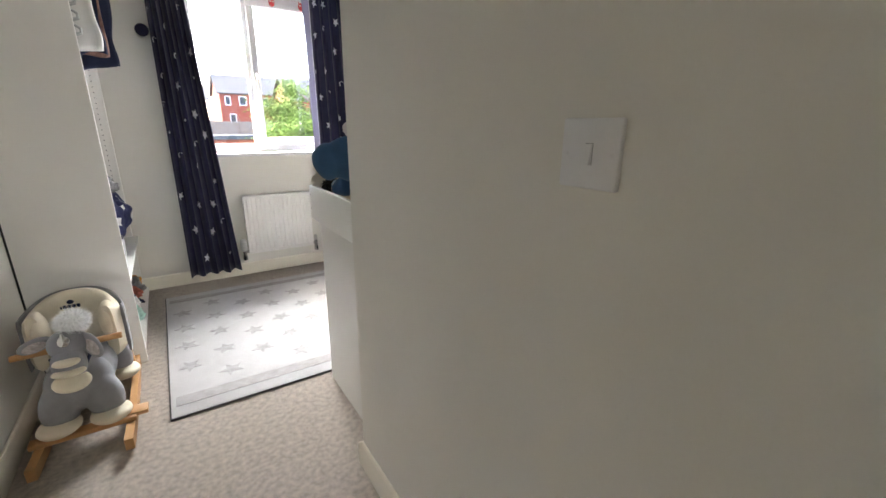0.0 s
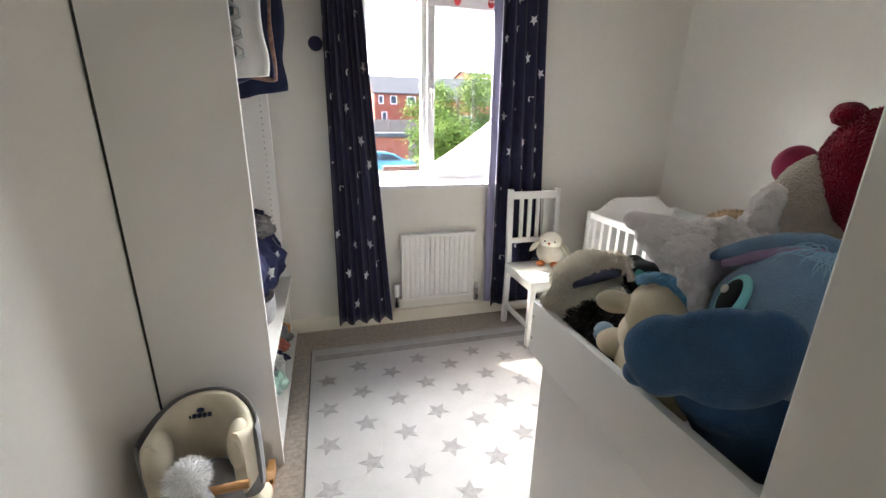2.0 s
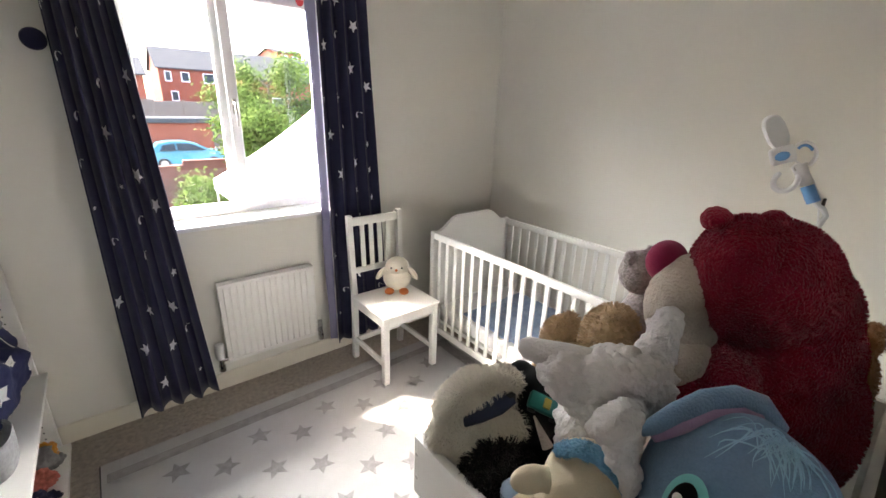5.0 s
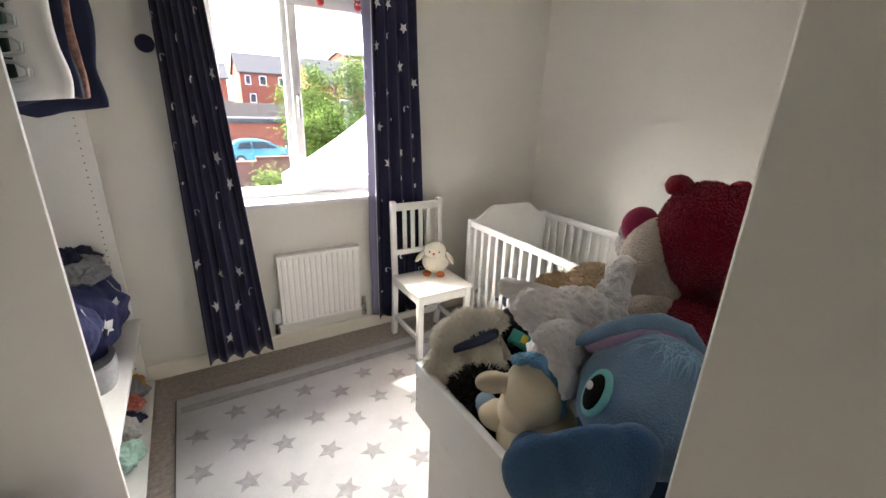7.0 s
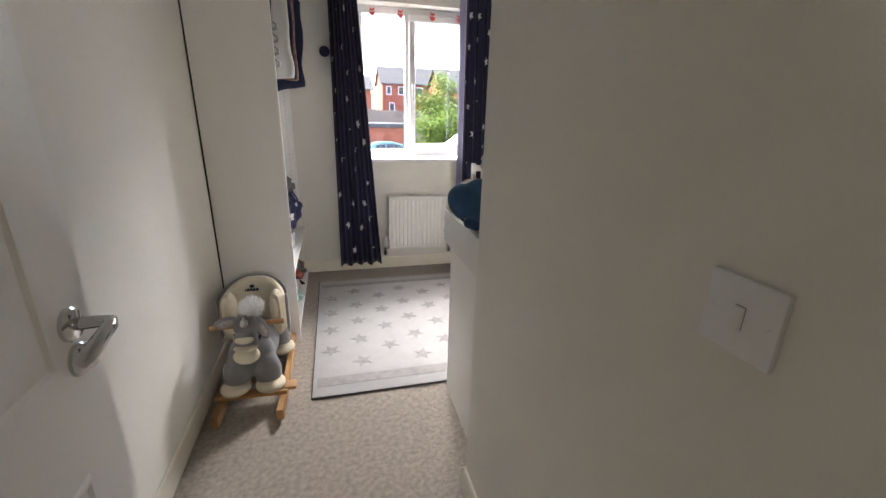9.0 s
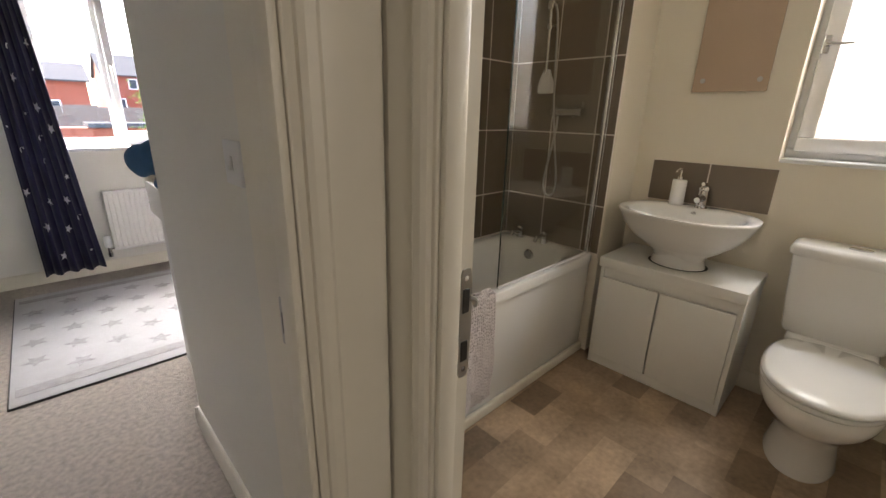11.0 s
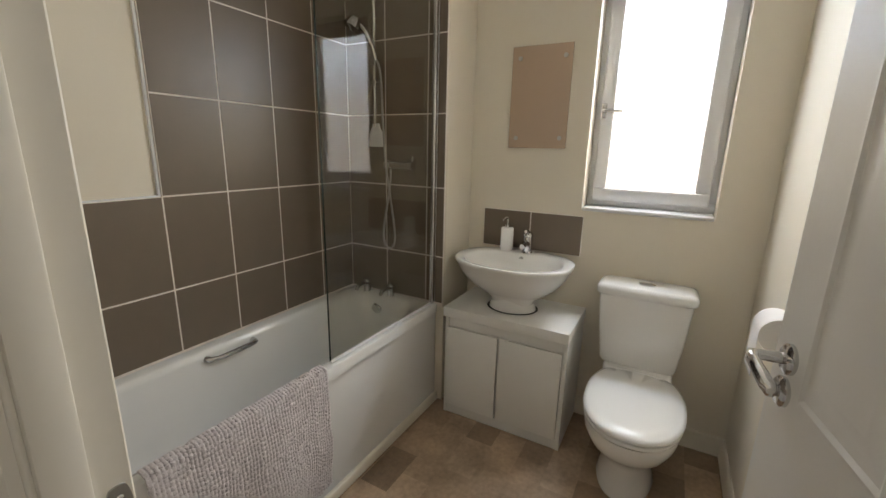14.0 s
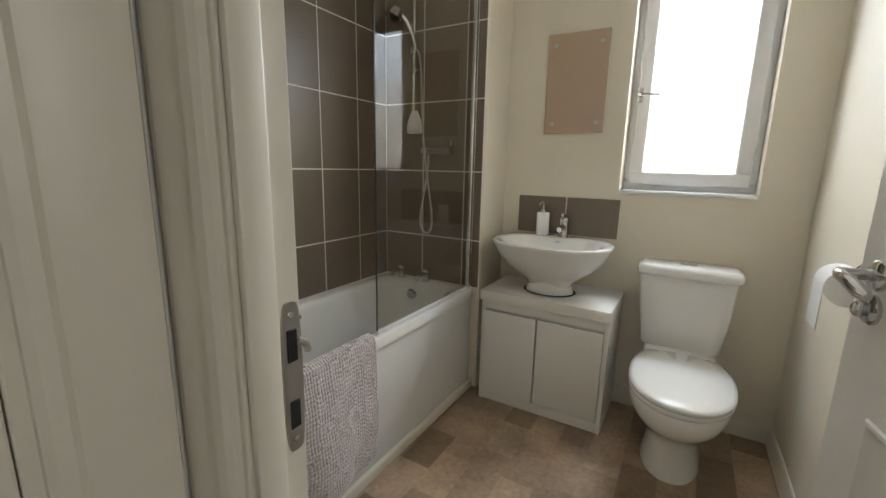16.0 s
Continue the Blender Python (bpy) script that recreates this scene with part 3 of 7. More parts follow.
rod(b, (2.312, 0.835, 1.975), (2.296, 0.850, 1.935), 0.030, 0.046, 24)
part("hand_shower", b, CHROME, shower)
b = bmesh.new()
box(b, 2.37, 2.402, 0.768, 0.802, 1.775, 1.815, 0.006, 2)
part("slider", b, CHROME, shower)
b = bmesh.new()
box(b, 2.372, 2.398, 0.768, 0.800, 1.685, 1.712, 0.005, 2)
rod(b, (2.385, 0.770, 1.70), (2.385, 0.742, 1.70), 0.007, 0.010, 12)
part("clamp", b, CHROME, shower)
b = bmesh.new()
loft(b, [oval(2.385, 0.78, z, 0.018 * g, 0.046 * g, 28, 3.0) for z, g in ((1.385, 0.82), (1.39, 0.95), (1.42, 1.0), (1.45, 0.85), (1.48, 0.55), (1.50, 0.40))])
part("soap_dish", b, UPVC, shower, "white plastic holder on the rail foot")
b = bmesh.new()
rod(b, (2.385, 0.585, 1.293), (2.385, 0.725, 1.293), 0.021, None, 20)
for y in (0.60, 0.70):
    rod(b, (2.385, y, 1.293), (2.432, y, 1.293), 0.026, 0.030, 20)
rod(b, (2.385, 0.550, 1.293), (2.385, 0.585, 1.293), 0.027, 0.023, 20)
tube(b, [(2.385, 0.556, 1.31), (2.382, 0.553, 1.338), (2.378, 0.550, 1.345)], [0.007, 0.006, 0.005], 8)
part("bar_valve", b, CHROME, shower)
b = bmesh.new()
hose = [(2.385, 0.690, 1.272), (2.380, 0.690, 1.20), (2.370, 0.705, 1.08), (2.362, 0.722, 0.95), (2.358, 0.712, 0.885), (2.358, 0.680, 0.86), (2.357, 0.650, 0.89), (2.357, 0.648, 0.97), (2.357, 0.672, 1.12), (2.357, 0.700, 1.30), (2.357, 0.715, 1.50), (2.36, 0.725, 1.68), (2.364, 0.742, 1.77), (2.372, 0.765, 1.80)]
fine = [Vector(hose[0])]
for k in range(len(hose) - 1):
    p0, p1, p2, p3 = (Vector(hose[min(max(k + d, 0), len(hose) - 1)]) for d in (-1, 0, 1, 2))
    fine += [0.5 * (2 * p1 + (p2 - p0) * u + (2 * p0 - 5 * p1 + 4 * p2 - p3) * u * u + (3 * p1 - p0 - 3 * p2 + p3) * u ** 3) for u in (0.2, 0.4, 0.6, 0.8, 1.0)]
tube(b, fine, 0.0058, 8)
part("hose", b, STEEL, shower)

# towel mat over the bath edge
TOWEL = material("lilac_grey_cotton", (0.66, 0.61, 0.62), 1.0, vary=0.12, scale=20, fine=300, bump=0.6, depth=0.004, sheen=0.4, spec=0.1)
mat_thing = thing("bath_mat", (1.32, FRONT, RIM), "lilac-grey ribbed cotton bath mat hung over bath edge", "bath mat")
b = bmesh.new()
X0, X1 = 1.005, 1.592


def mat_curve(s):
    """Across the rim from inside the tub to the outside, by length s."""
    if s < 0.10:
        return (FRONT + 0.075 - s * 0.10, RIM - 0.085 + s)
    if s < 0.19:
        a = (s - 0.10) / 0.09 * math.pi
        return (FRONT + 0.028 + 0.037 * math.cos(a), RIM + 0.012 + 0.012 * math.sin(a))
    return (FRONT - 0.010 - 0.010 * math.sin((s - 0.19) * 6), RIM + 0.012 - (s - 0.19))


nu, nv = 170, 150
grid = []
for i in range(nu + 1):
    row = []
    for j in range(nv + 1):
        x, s = X0 + (X1 - X0) * i / nu, 0.150 + 0.510 * j / nv
        y, z = mat_curve(s)
        ribs = 0.0060 * abs(math.sin(x * 290 + 1.3 * noise.noise((x * 22, s * 16, 0)))) * (0.65 + 0.35 * math.sin(s * 420 + 4 * noise.noise((x * 40, 0, 5)))) + 0.002 * noise.noise((x * 120, s * 120, 3))
        sway = 0.022 * math.sin(x * 19 + 1 + 0.8 * math.sin(x * 7)) * max(0, s - 0.2) / 0.3
        hem = 0.010 * noise.noise((x * 6, 2, 0))
        row.append(b.verts.new((x + 0.008 * noise.noise((0, s * 8, x)), y - ribs - max(0, sway), z - (hem if j == nv else 0) + (ribs if 0.1 < s < 0.19 else 0))))
    grid.append(row)
for i in range(nu):
    for j in range(nv):
        b.faces.new((grid[i][j], grid[i + 1][j], grid[i + 1][j + 1], grid[i][j + 1]))
ob = part("cloth", b, TOWEL, mat_thing, "", 80)
sol = ob.modifiers.new("thickness", "SOLIDIFY")
sol.thickness, sol.offset = 0.006, 1
b = bmesh.new()
rnd = random.Random(4)
for k in range(14000):
    x, s = rnd.uniform(X0, X1), rnd.uniform(0.152, 0.65)
    y, z = mat_curve(s)
    sway = 0.022 * math.sin(x * 19 + 1 + 0.8 * math.sin(x * 7)) * max(0, s - 0.2) / 0.3
    p = Vector((x, y - 0.006 - max(0, sway), z + (0.006 if s < 0.19 else 0)))
    d = Vector((rnd.uniform(-1, 1), -1, rnd.uniform(-0.9, 0.5) + (1.2 if s < 0.19 else 0))).normalized() * rnd.uniform(0.003, 0.007)
    sd = Vector((1, 0, 0)) * 0.0016
    b.faces.new((b.verts.new(p - sd), b.verts.new(p + sd), b.verts.new(p + d)))
tagged(part("nap", b, TOWEL, mat_thing), kind="stuff")

# wash basin on pedestal, vanity cupboard round it
VX0, VX1, VY0, VY1, VZ = 2.345, BX1 - 0.003, -0.285, 0.335, 0.605
van = thing("vanity_cupboard", (2.53, 0.025, 0), "white laminate under-basin cupboard with two doors", "cupboard")
b = bmesh.new()
box(b, VX0 + 0.02, VX1, VY0, VY0 + 0.018, 0, VZ - 0.05, 0.001, 1)
part("side_panel", b, WHITELAM, van)
b = bmesh.new()
box(b, VX0 + 0.02, VX1, VY1 - 0.018, VY1, 0, VZ - 0.05, 0.001, 1)
part("side_panel", b, WHITELAM, van)
b = bmesh.new()
box(b, VX0 + 0.035, VX0 + 0.05, VY0 + 0.018, VY1 - 0.018, 0.055, VZ - 0.05, 0.001, 1)
box(b, VX0 + 0.022, VX0 + 0.036, VY0 + 0.018, VY1 - 0.018, 0.002, 0.055, 0.001, 1)
part("plinth", b, WHITELAM, van)
b = bmesh.new()
box(b, VX0, VX1, VY0 - 0.004, VY1 + 0.004, VZ - 0.05, VZ, 0.003, 2)
part("top", b, WHITELAM, van)
b = bmesh.new()
box(b, VX0 + 0.030, VX0 + 0.042, VY0 + 0.018, VY1 - 0.018, VZ - 0.105, VZ - 0.05, 0.001, 1)
part("rail", b, WHITELAM, van)
mid = 0.045
for y0, y1 in ((VY0 + 0.02, mid - 0.008), (mid + 0.001, VY1 - 0.02)):
    b = bmesh.new()
    box(b, VX0 + 0.010, VX0 + 0.026, y0, y1, 0.058, VZ - 0.108, 0.002, 2)
    part("door", b, WHITELAM, van)

BYC, BZ = 0.04, 0.865
basin = thing("wash_basin", (2.5, BYC, VZ), "white ceramic wash basin on a short pedestal", "wash basin")
b = bmesh.new()
back = BX1 - 0.014
rings = []
for z, x, rx, ry in ((0.622, 2.53, 0.085, 0.10), (0.67, 2.53, 0.095, 0.12), (0.70, 2.525, 0.125, 0.165), (0.75, 2.515, 0.175, 0.225), (0.80, 2.507, 0.205, 0.262), (0.845, 2.503, 0.222, 0.283), (0.858, 2.500, 0.228, 0.290), (BZ, 2.500, 0.226, 0.288), (BZ + 0.002, 2.500, 0.218, 0.280)):
    rings.append(oval(x, BYC, z, rx, ry, 64, 2.3, back))
for z, x, rx, ry, lim in ((BZ, 2.485, 0.185, 0.245, 2.635), (BZ - 0.008, 2.483, 0.178, 0.236, 2.628), (BZ - 0.05, 2.482, 0.160, 0.212, 2.615), (BZ - 0.10, 2.485, 0.115, 0.155, 2.60), (BZ - 0.125, 2.49, 0.055, 0.075, 2.59)):
    rings.append(oval(x, BYC, z, rx, ry, 64, 2.3, lim))
loft(b, rings, True, True)
part("bowl", b, CERAMIC, basin, "", 60)
b = bmesh.new()
loft(b, [oval(2.53, BYC, z, rx, ry, 40) for z, rx, ry in ((VZ, 0.10, 0.118), (VZ + 0.006, 0.102, 0.12), (0.64, 0.098, 0.112), (0.67, 0.095, 0.108))])
part("pedestal", b, CERAMIC, basin, "", 60)
b = bmesh.new()
loft(b, [[(x, y, VZ + 0.003) for x, y, _ in oval(2.53, BYC, 0, r + 0.012, r + 0.03, 40)] for r in (0.096, 0.100)], True, True)
part("cut_out", b, BLACK, basin, "dark gap round the pedestal")
b = bmesh.new()
rod(b, (2.632, BYC, BZ - 0.028), (2.622, BYC, BZ - 0.030), 0.014, 0.013, 20)
part("overflow", b, CHROME, basin)
b = bmesh.new()
rod(b, (2.665, BYC - 0.015, BZ), (2.665, BYC - 0.015, BZ + 0.012), 0.028, 0.024, 24)
rod(b, (2.665, BYC - 0.015, BZ + 0.01), (2.668, BYC - 0.015, BZ + 0.085), 0.025, 0.023, 24)
tube(b, [(2.66, BYC - 0.015, BZ + 0.045), (2.62, BYC - 0.015, BZ + 0.055), (2.575, BYC - 0.015, BZ + 0.048)], [0.018, 0.016, 0.013], 14)
tap = part("tap", b, CHROME, basin, "chrome mixer tap")
b = bmesh.new()
ball(b, (2.668, BYC - 0.015, BZ + 0.092), (0.026, 0.026, 0.020), u=18, v=10)
tube(b, [(2.668, BYC - 0.015, BZ + 0.10), (2.64, BYC - 0.02, BZ + 0.115), (2.60, BYC - 0.022, BZ + 0.122)], [0.011, 0.011, 0.008], 10)
part("lever", b, CHROME, tap)

soap = thing("soap_dispenser", (2.655, 0.135, BZ), "white ceramic soap dispenser with chrome pump", "soap dispenser")
b = bmesh.new()
loft(b, [oval(2.655, 0.135, BZ + z, q, q, 32) for z, q in ((0.002, 0.031), (0.006, 0.034), (0.118, 0.033), (0.124, 0.030), (0.126, 0.016))])
part("bottle", b, CERAMIC, soap)
b = bmesh.new()
rod(b, (2.655, 0.135, BZ + 0.125), (2.655, 0.135, BZ + 0.14), 0.014, 0.012, 16)
rod(b, (2.655, 0.135, BZ + 0.14), (2.655, 0.135, BZ + 0.178), 0.005, None, 10)
tube(b, [(2.655, 0.135, BZ + 0.172), (2.64, 0.14, BZ + 0.176), (2.615, 0.145, BZ + 0.166)], [0.006, 0.006, 0.004], 10)
part("pump", b, CHROME, soap, "chrome pump")

# wc
wc = thing("toilet", (2.45, -0.555, 0), "white ceramic close-coupled toilet with lid down", "toilet")
TY = -0.555
b = bmesh.new()
rings = []
for z, x, rx, ry in ((0.0, 2.40, 0.215, 0.115), (0.012, 2.40, 0.217, 0.117), (0.05, 2.40, 0.207, 0.108), (0.15, 2.395, 0.205, 0.104), (0.21, 2.37, 0.22, 0.118), (0.26, 2.335, 0.25, 0.145), (0.31, 2.305, 0.275, 0.168), (0.35, 2.295, 0.288, 0.178), (0.385, 2.292, 0.29, 0.180), (0.395, 2.292, 0.286, 0.176)):
    rings.append(oval(x + 0.012, TY - 0.018, z * 0.96, rx, ry, 48, 2.2, 2.60))
loft(b, rings)
part("bowl", b, CERAMIC, wc, "", 60)
b = bmesh.new()
loft(b, [oval(2.298, TY - 0.018, z - 0.018, rx + 0.018, ry, 48, 2.3, 2.50) for z, rx, ry in ((0.397, 0.255, 0.178), (0.402, 0.262, 0.184), (0.412, 0.263, 0.185), (0.416, 0.258, 0.18))])
part("seat", b, ACRYLIC, wc, "", 60)
b = bmesh.new()
loft(b, [oval(2.298, TY - 0.018, z - 0.018, rx + 0.018, ry, 48, 2.3, 2.51) for z, rx, ry in ((0.418, 0.258, 0.18), (0.424, 0.265, 0.187), (0.432, 0.264, 0.186), (0.440, 0.25, 0.172), (0.445, 0.20, 0.13), (0.446, 0.10, 0.06))])
part("lid", b, ACRYLIC, wc, "", 60)
b = bmesh.new()
loft(b, [oval(2.60, TY - 0.006, z, rx, ry, 40, 4.5) for z, rx, ry in ((0.30, 0.105, 0.125), (0.36, 0.112, 0.138), (0.405, 0.114, 0.146), (0.420, 0.108, 0.140), (0.425, 0.098, 0.130))])
part("deck", b, CERAMIC, wc, "", 60)
b = bmesh.new()
rod(b, (2.512, TY - 0.105, 0.418), (2.512, TY + 0.075, 0.418), 0.011, None, 16)
for y in (TY - 0.085, TY + 0.055):
    rod(b, (2.512, y, 0.395), (2.512, y, 0.412), 0.016, 0.013, 16)
part("hinge", b, ACRYLIC, wc)
b = bmesh.new()
loft(b, [oval(x, TY, z, rx, ry, 48, 6) for z, x, rx, ry in ((0.425, 2.63, 0.080, 0.155), (0.44, 2.63, 0.086, 0.162), (0.60, 2.628, 0.090, 0.180), (0.755, 2.626, 0.094, 0.192))])
part("cistern", b, CERAMIC, wc, "", 60)
b = bmesh.new()
loft(b, [oval(x, TY, z, rx, ry, 48, 6) for z, x, rx, ry in ((0.757, 2.624, 0.098, 0.200), (0.765, 2.624, 0.102, 0.205), (0.785, 2.624, 0.102, 0.205), (0.800, 2.624, 0.094, 0.196), (0.804, 2.624, 0.08, 0.18))])
part("cistern_lid", b, CERAMIC, wc, "", 60)
b = bmesh.new()
loft(b, [oval(2.62, TY, z, r * 0.7, r, 24) for z, r in ((0.803, 0.036), (0.809, 0.036), (0.811, 0.030))])
part("flush_button", b, CHROME, wc, "chrome flush button")

# paper holder
roll = thing("toilet_roll_holder", (1.95, BY0, 0.93), "chrome holder with a hanging white paper roll", "toilet roll")
PAPER = material("soft_white_paper", (0.85, 0.84, 0.83), 0.95, vary=0.03, fine=150, bump=0.2)
b = bmesh.new()
rod(b, (1.89, BY0 + 0.075, 0.93), (1.99, BY0 + 0.075, 0.93), 0.048, None, 36)
box(b, 1.89, 1.99, BY0 + 0.1215, BY0 + 0.1230, 0.81, 0.93)
part("paper_roll", b, PAPER, roll)
b = bmesh.new()
tube(b, [(1.88, BY0 + 0.075, 0.93), (1.87, BY0 + 0.075, 0.935), (1.868, BY0 + 0.07, 0.99), (1.90, BY0 + 0.04, 1.01), (1.94, BY0 + 0.005, 1.01)], 0.005, 8)
rod(b, (1.94, BY0 + 0.012, 1.01), (1.94, BY0, 1.01), 0.022, 0.024, 20)
part("holder", b, CHROME, roll)

# mirror plate on the wall over the basin; flat beige stands for its reflection
PLATE = material("mirror_reflected_beige", (0.50, 0.37, 0.27), 0.12, vary=0.02, fine=10, bump=0.0, coat=0.4)
pl = thing("wall_plate", (BX1, 0.035, 1.63), "mirror panel with four screws, reflection as flat beige", "wall panel")
b = bmesh.new()
box(b, BX1 - 0.012, BX1 - 0.006, -0.112, 0.182, 1.395, 1.875, 0.001, 1)
part("pane", b, PLATE, pl)
for y in (-0.079, 0.142):
    for z in (1.444, 1.82):
        b = bmesh.new()
        rod(b, (BX1, y, z), (BX1 - 0.017, y, z), 0.012, 0.010, 20)
        part("screw", b, STEEL, pl)

# ---- bedroom: large things ----
NAVY = material("navy_curtain_cloth", (0.022, 0.022, 0.055), 0.9, vary=0.15, scale=8, fine=500, bump=0.3, depth=0.001, sheen=0.15, spec=0.15)
SILVER = material("silver_star_print", (0.82, 0.82, 0.85), 0.4, metal=0.0, vary=0.1, fine=80, bump=0.05)
RADWHITE = material("white_radiator_enamel", (0.84, 0.83, 0.81), 0.3, vary=0.015, fine=20, bump=0.0)

# radiator
RX0, RX1, RZ0, RZ1, RY = 0.688, 1.20, 0.18, 0.648, 3.505
rad = thing("radiator", ((RX0 + RX1) / 2, RY, RZ0), "white steel panel radiator below the window", "radiator")
b = bmesh.new()
n, pitch = 14, (RX1 - RX0 - 0.03) / 14
prof = [(RX0 + 0.0, 0.0), (RX0 + 0.012, 0.0)]
for k in range(n):
    x = RX0 + 0.015 + k * pitch
    prof += [(x + pitch * 0.10, 0.0), (x + pitch * 0.22, -0.007), (x + pitch * 0.78, -0.007), (x + pitch * 0.90, 0.0)]
prof += [(RX1 - 0.012, 0.0), (RX1, 0.0)]
outer = [(x, RY + 0.012 + d) for x, d in prof]
inner = [(x, RY + 0.026) for x, d in reversed(prof)]
loft(b, [[(x, y, z) for x, y in outer + inner] for z in (RZ0 + 0.012, RZ1 - 0.006)])
box(b, RX0 - 0.002, RX1 + 0.002, RY + 0.002, RY + 0.028, RZ1 - 0.022, RZ1, 0.004, 2)
box(b, RX0 - 0.002, RX1 + 0.002, RY + 0.002, RY + 0.028, RZ0, RZ0 + 0.022, 0.004, 2)
part("panel", b, RADWHITE, rad, "", 25)
b = bmesh.new()
box(b, RX0, RX1, RY + 0.030, WY - 0.012, RZ1 - 0.004, RZ1, 0.001, 1)
part("top_grille", b, RADWHITE, rad)
for x0 in (RX0 - 0.003, RX1 - 0.001):
    b = bmesh.new()
    box(b, x0, x0 + 0.004, RY + 0.004, WY - 0.02, RZ0 + 0.01, RZ1, 0.001, 1)
    part("side_cover", b, RADWHITE, rad)
for x, trv in ((RX0 - 0.035, True), (RX1 + 0.03, False)):
    b = bmesh.new()
    rod(b, (x, RY + 0.03, 0.148), (x, WY, 0.148), 0.0075, None, 12)
    rod(b, (x, RY + 0.03, 0.195), (x + (0.05 if trv else -0.05), RY + 0.03, 0.195), 0.011, None, 12)
    rod(b, (x, RY + 0.03, 0.130), (x, RY + 0.03, 0.165), 0.018, None, 8)
    rod(b, (x, RY + 0.03, 0.165), (x, RY + 0.03, 0.222), 0.014, None, 14)
    valve = part("valve", b, CHROME, rad, "chrome radiator valve")
    b = bmesh.new()
    if trv:
        loft(b, [oval(x, RY + 0.03, z, r, r, 20) for z, r in ((0.205, 0.016), (0.212, 0.025), (0.255, 0.027), (0.285, 0.025), (0.298, 0.021), (0.303, 0.012))])
    else:
        rod(b, (x, RY + 0.03, 0.222), (x, RY + 0.03, 0.262), 0.015, 0.013, 16)
    part("cap", b, UPVC if trv else STEEL, valve)

# curtains


def curtain(name, x0, x1, spread, z0, seed, label, yc=3.455, amp=0.030):
    """Hanging cloth from the pole; spread: (left, right) reach of the hem past the top."""
    c = thing(name, ((x0 + x1) / 2, 3.46, z0), label, "curtain", "starry curtains")
    rnd = random.Random(seed)
    folds = 4
    ph = rnd.uniform(0, 6)

    def at(u, z, off=0.0):
        k = (2.28 - z) / (2.28 - z0)
        xa, xb = x0 + spread[0] * k, x1 + spread[1] * k
        wob = 0.35 * noise.noise((u * 2 + seed, z * 0.8, 0))
        y = yc - amp * math.sin(2 * math.pi * folds * u + ph + wob * (0.4 + k)) - 0.008 * noise.noise((u * 5, z * 2, seed)) - off
        return Vector((xa + (xb - xa) * (u + 0.012 * math.sin(4 * math.pi * folds * u + ph)), y, z + 0.012 * noise.noise((u * 6, seed, 1)) * k))

    b = bmesh.new()
    nu, nz = 100, 40
    g = [[b.verts.new(at(i / nu, z0 + (2.28 - z0) * j / nz)) for j in range(nz + 1)] for i in range(nu + 1)]
    for i in range(nu):
        for j in range(nz):
            b.faces.new((g[i][j], g[i + 1][j], g[i + 1][j + 1], g[i][j + 1]))
    ob = part("cloth", b, NAVY, c, "", 80)
    m = ob.modifiers.new("thickness", "SOLIDIFY")
    m.thickness, m.offset = 0.004, 1
    placed = []
    for _ in range(400):
        u, z = rnd.uniform(0.03, 0.97), rnd.uniform(z0 + 0.05, 2.2)
        if any(abs(u - a) * 1.1 < 0.26 and abs(z - c_) < 0.135 for a, c_ in placed):
            continue
        placed.append((u, z))
        r = rnd.choice((0.012, 0.022, 0.032, 0.036))
        pts = star(0, 0, r, rnd.uniform(0, 1.2))
        if rnd.random() < 0.25:
            pts = [(0.02 * math.cos(a), 0.02 * math.sin(a)) for a in np.linspace(0.5, 4.2, 9)] + [(0.006 + 0.016 * math.cos(a), 0.004 + 0.016 * math.sin(a)) for a in np.linspace(4.0, 0.7, 7)]
        b = bmesh.new()
        ring = [at(min(max(u + dx / 0.62, 0.004), 0.996), z + dz, 0.0055) for dx, dz in pts]
        vs = [b.verts.new(p) for p in ring]
        mid = b.verts.new(at(u, z, 0.0055)) if len(pts) == 10 else None
        if mid:
            for k in range(10):
                b.faces.new((vs[k], vs[(k + 1) % 10], mid))
        else:
            b.faces.new(vs)
        part("star", b, SILVER, c)
    return c


curtain("curtain", 0.268, 0.455, (-0.012, 0.145), 0.085, 3, "navy curtain with silver stars hanging beside window")
second = curtain("curtain", 1.295, 1.565, (0.02, 0.125), 0.10, 8, "navy curtain with silver stars behind the chair", 3.482, 0.022)
# pale lilac puts the window light on the curtain's edge into the colour
LIT_LINING = material("window_lit_lining", (0.25, 0.24, 0.36), 0.9, vary=0.08, scale=6, fine=400, bump=0.2, depth=0.001)
b = bmesh.new()
rings = []
for k in range(31):
    z = 0.12 + 2.15 * k / 30
    w = 0.012 * noise.noise((z * 2.2, 4, 0))
    xa = 1.318 - 0.02 * k / 30
    rings.append([(xa - 0.034 + w, 3.512, z), (xa - 0.016 + w, 3.503, z), (xa + 0.006, 3.488, z), (xa + 0.006, 3.491, z), (xa - 0.016 + w, 3.506, z), (xa - 0.034 + w, 3.515, z)])
loft(b, rings)
part("lining", b, LIT_LINING, second, "turned-back lining, window light painted as pale lilac", 80)
pole = thing("curtain_pole", (0.95, 3.46, 2.30), "black metal curtain pole above the window", "curtain pole")
b = bmesh.new()
rod(b, (0.12, 3.46, 2.30), (1.75, 3.46, 2.30), 0.012, None, 14)
for x in (0.10, 1.77):
    ball(b, (x, 3.46, 2.30), 0.025, u=16, v=10)
for x in (0.16, 1.71):
    rod(b, (x, 3.46, 2.30), (x, WY, 2.30), 0.010, None, 10)
part("pole", b, BLACK, pole)
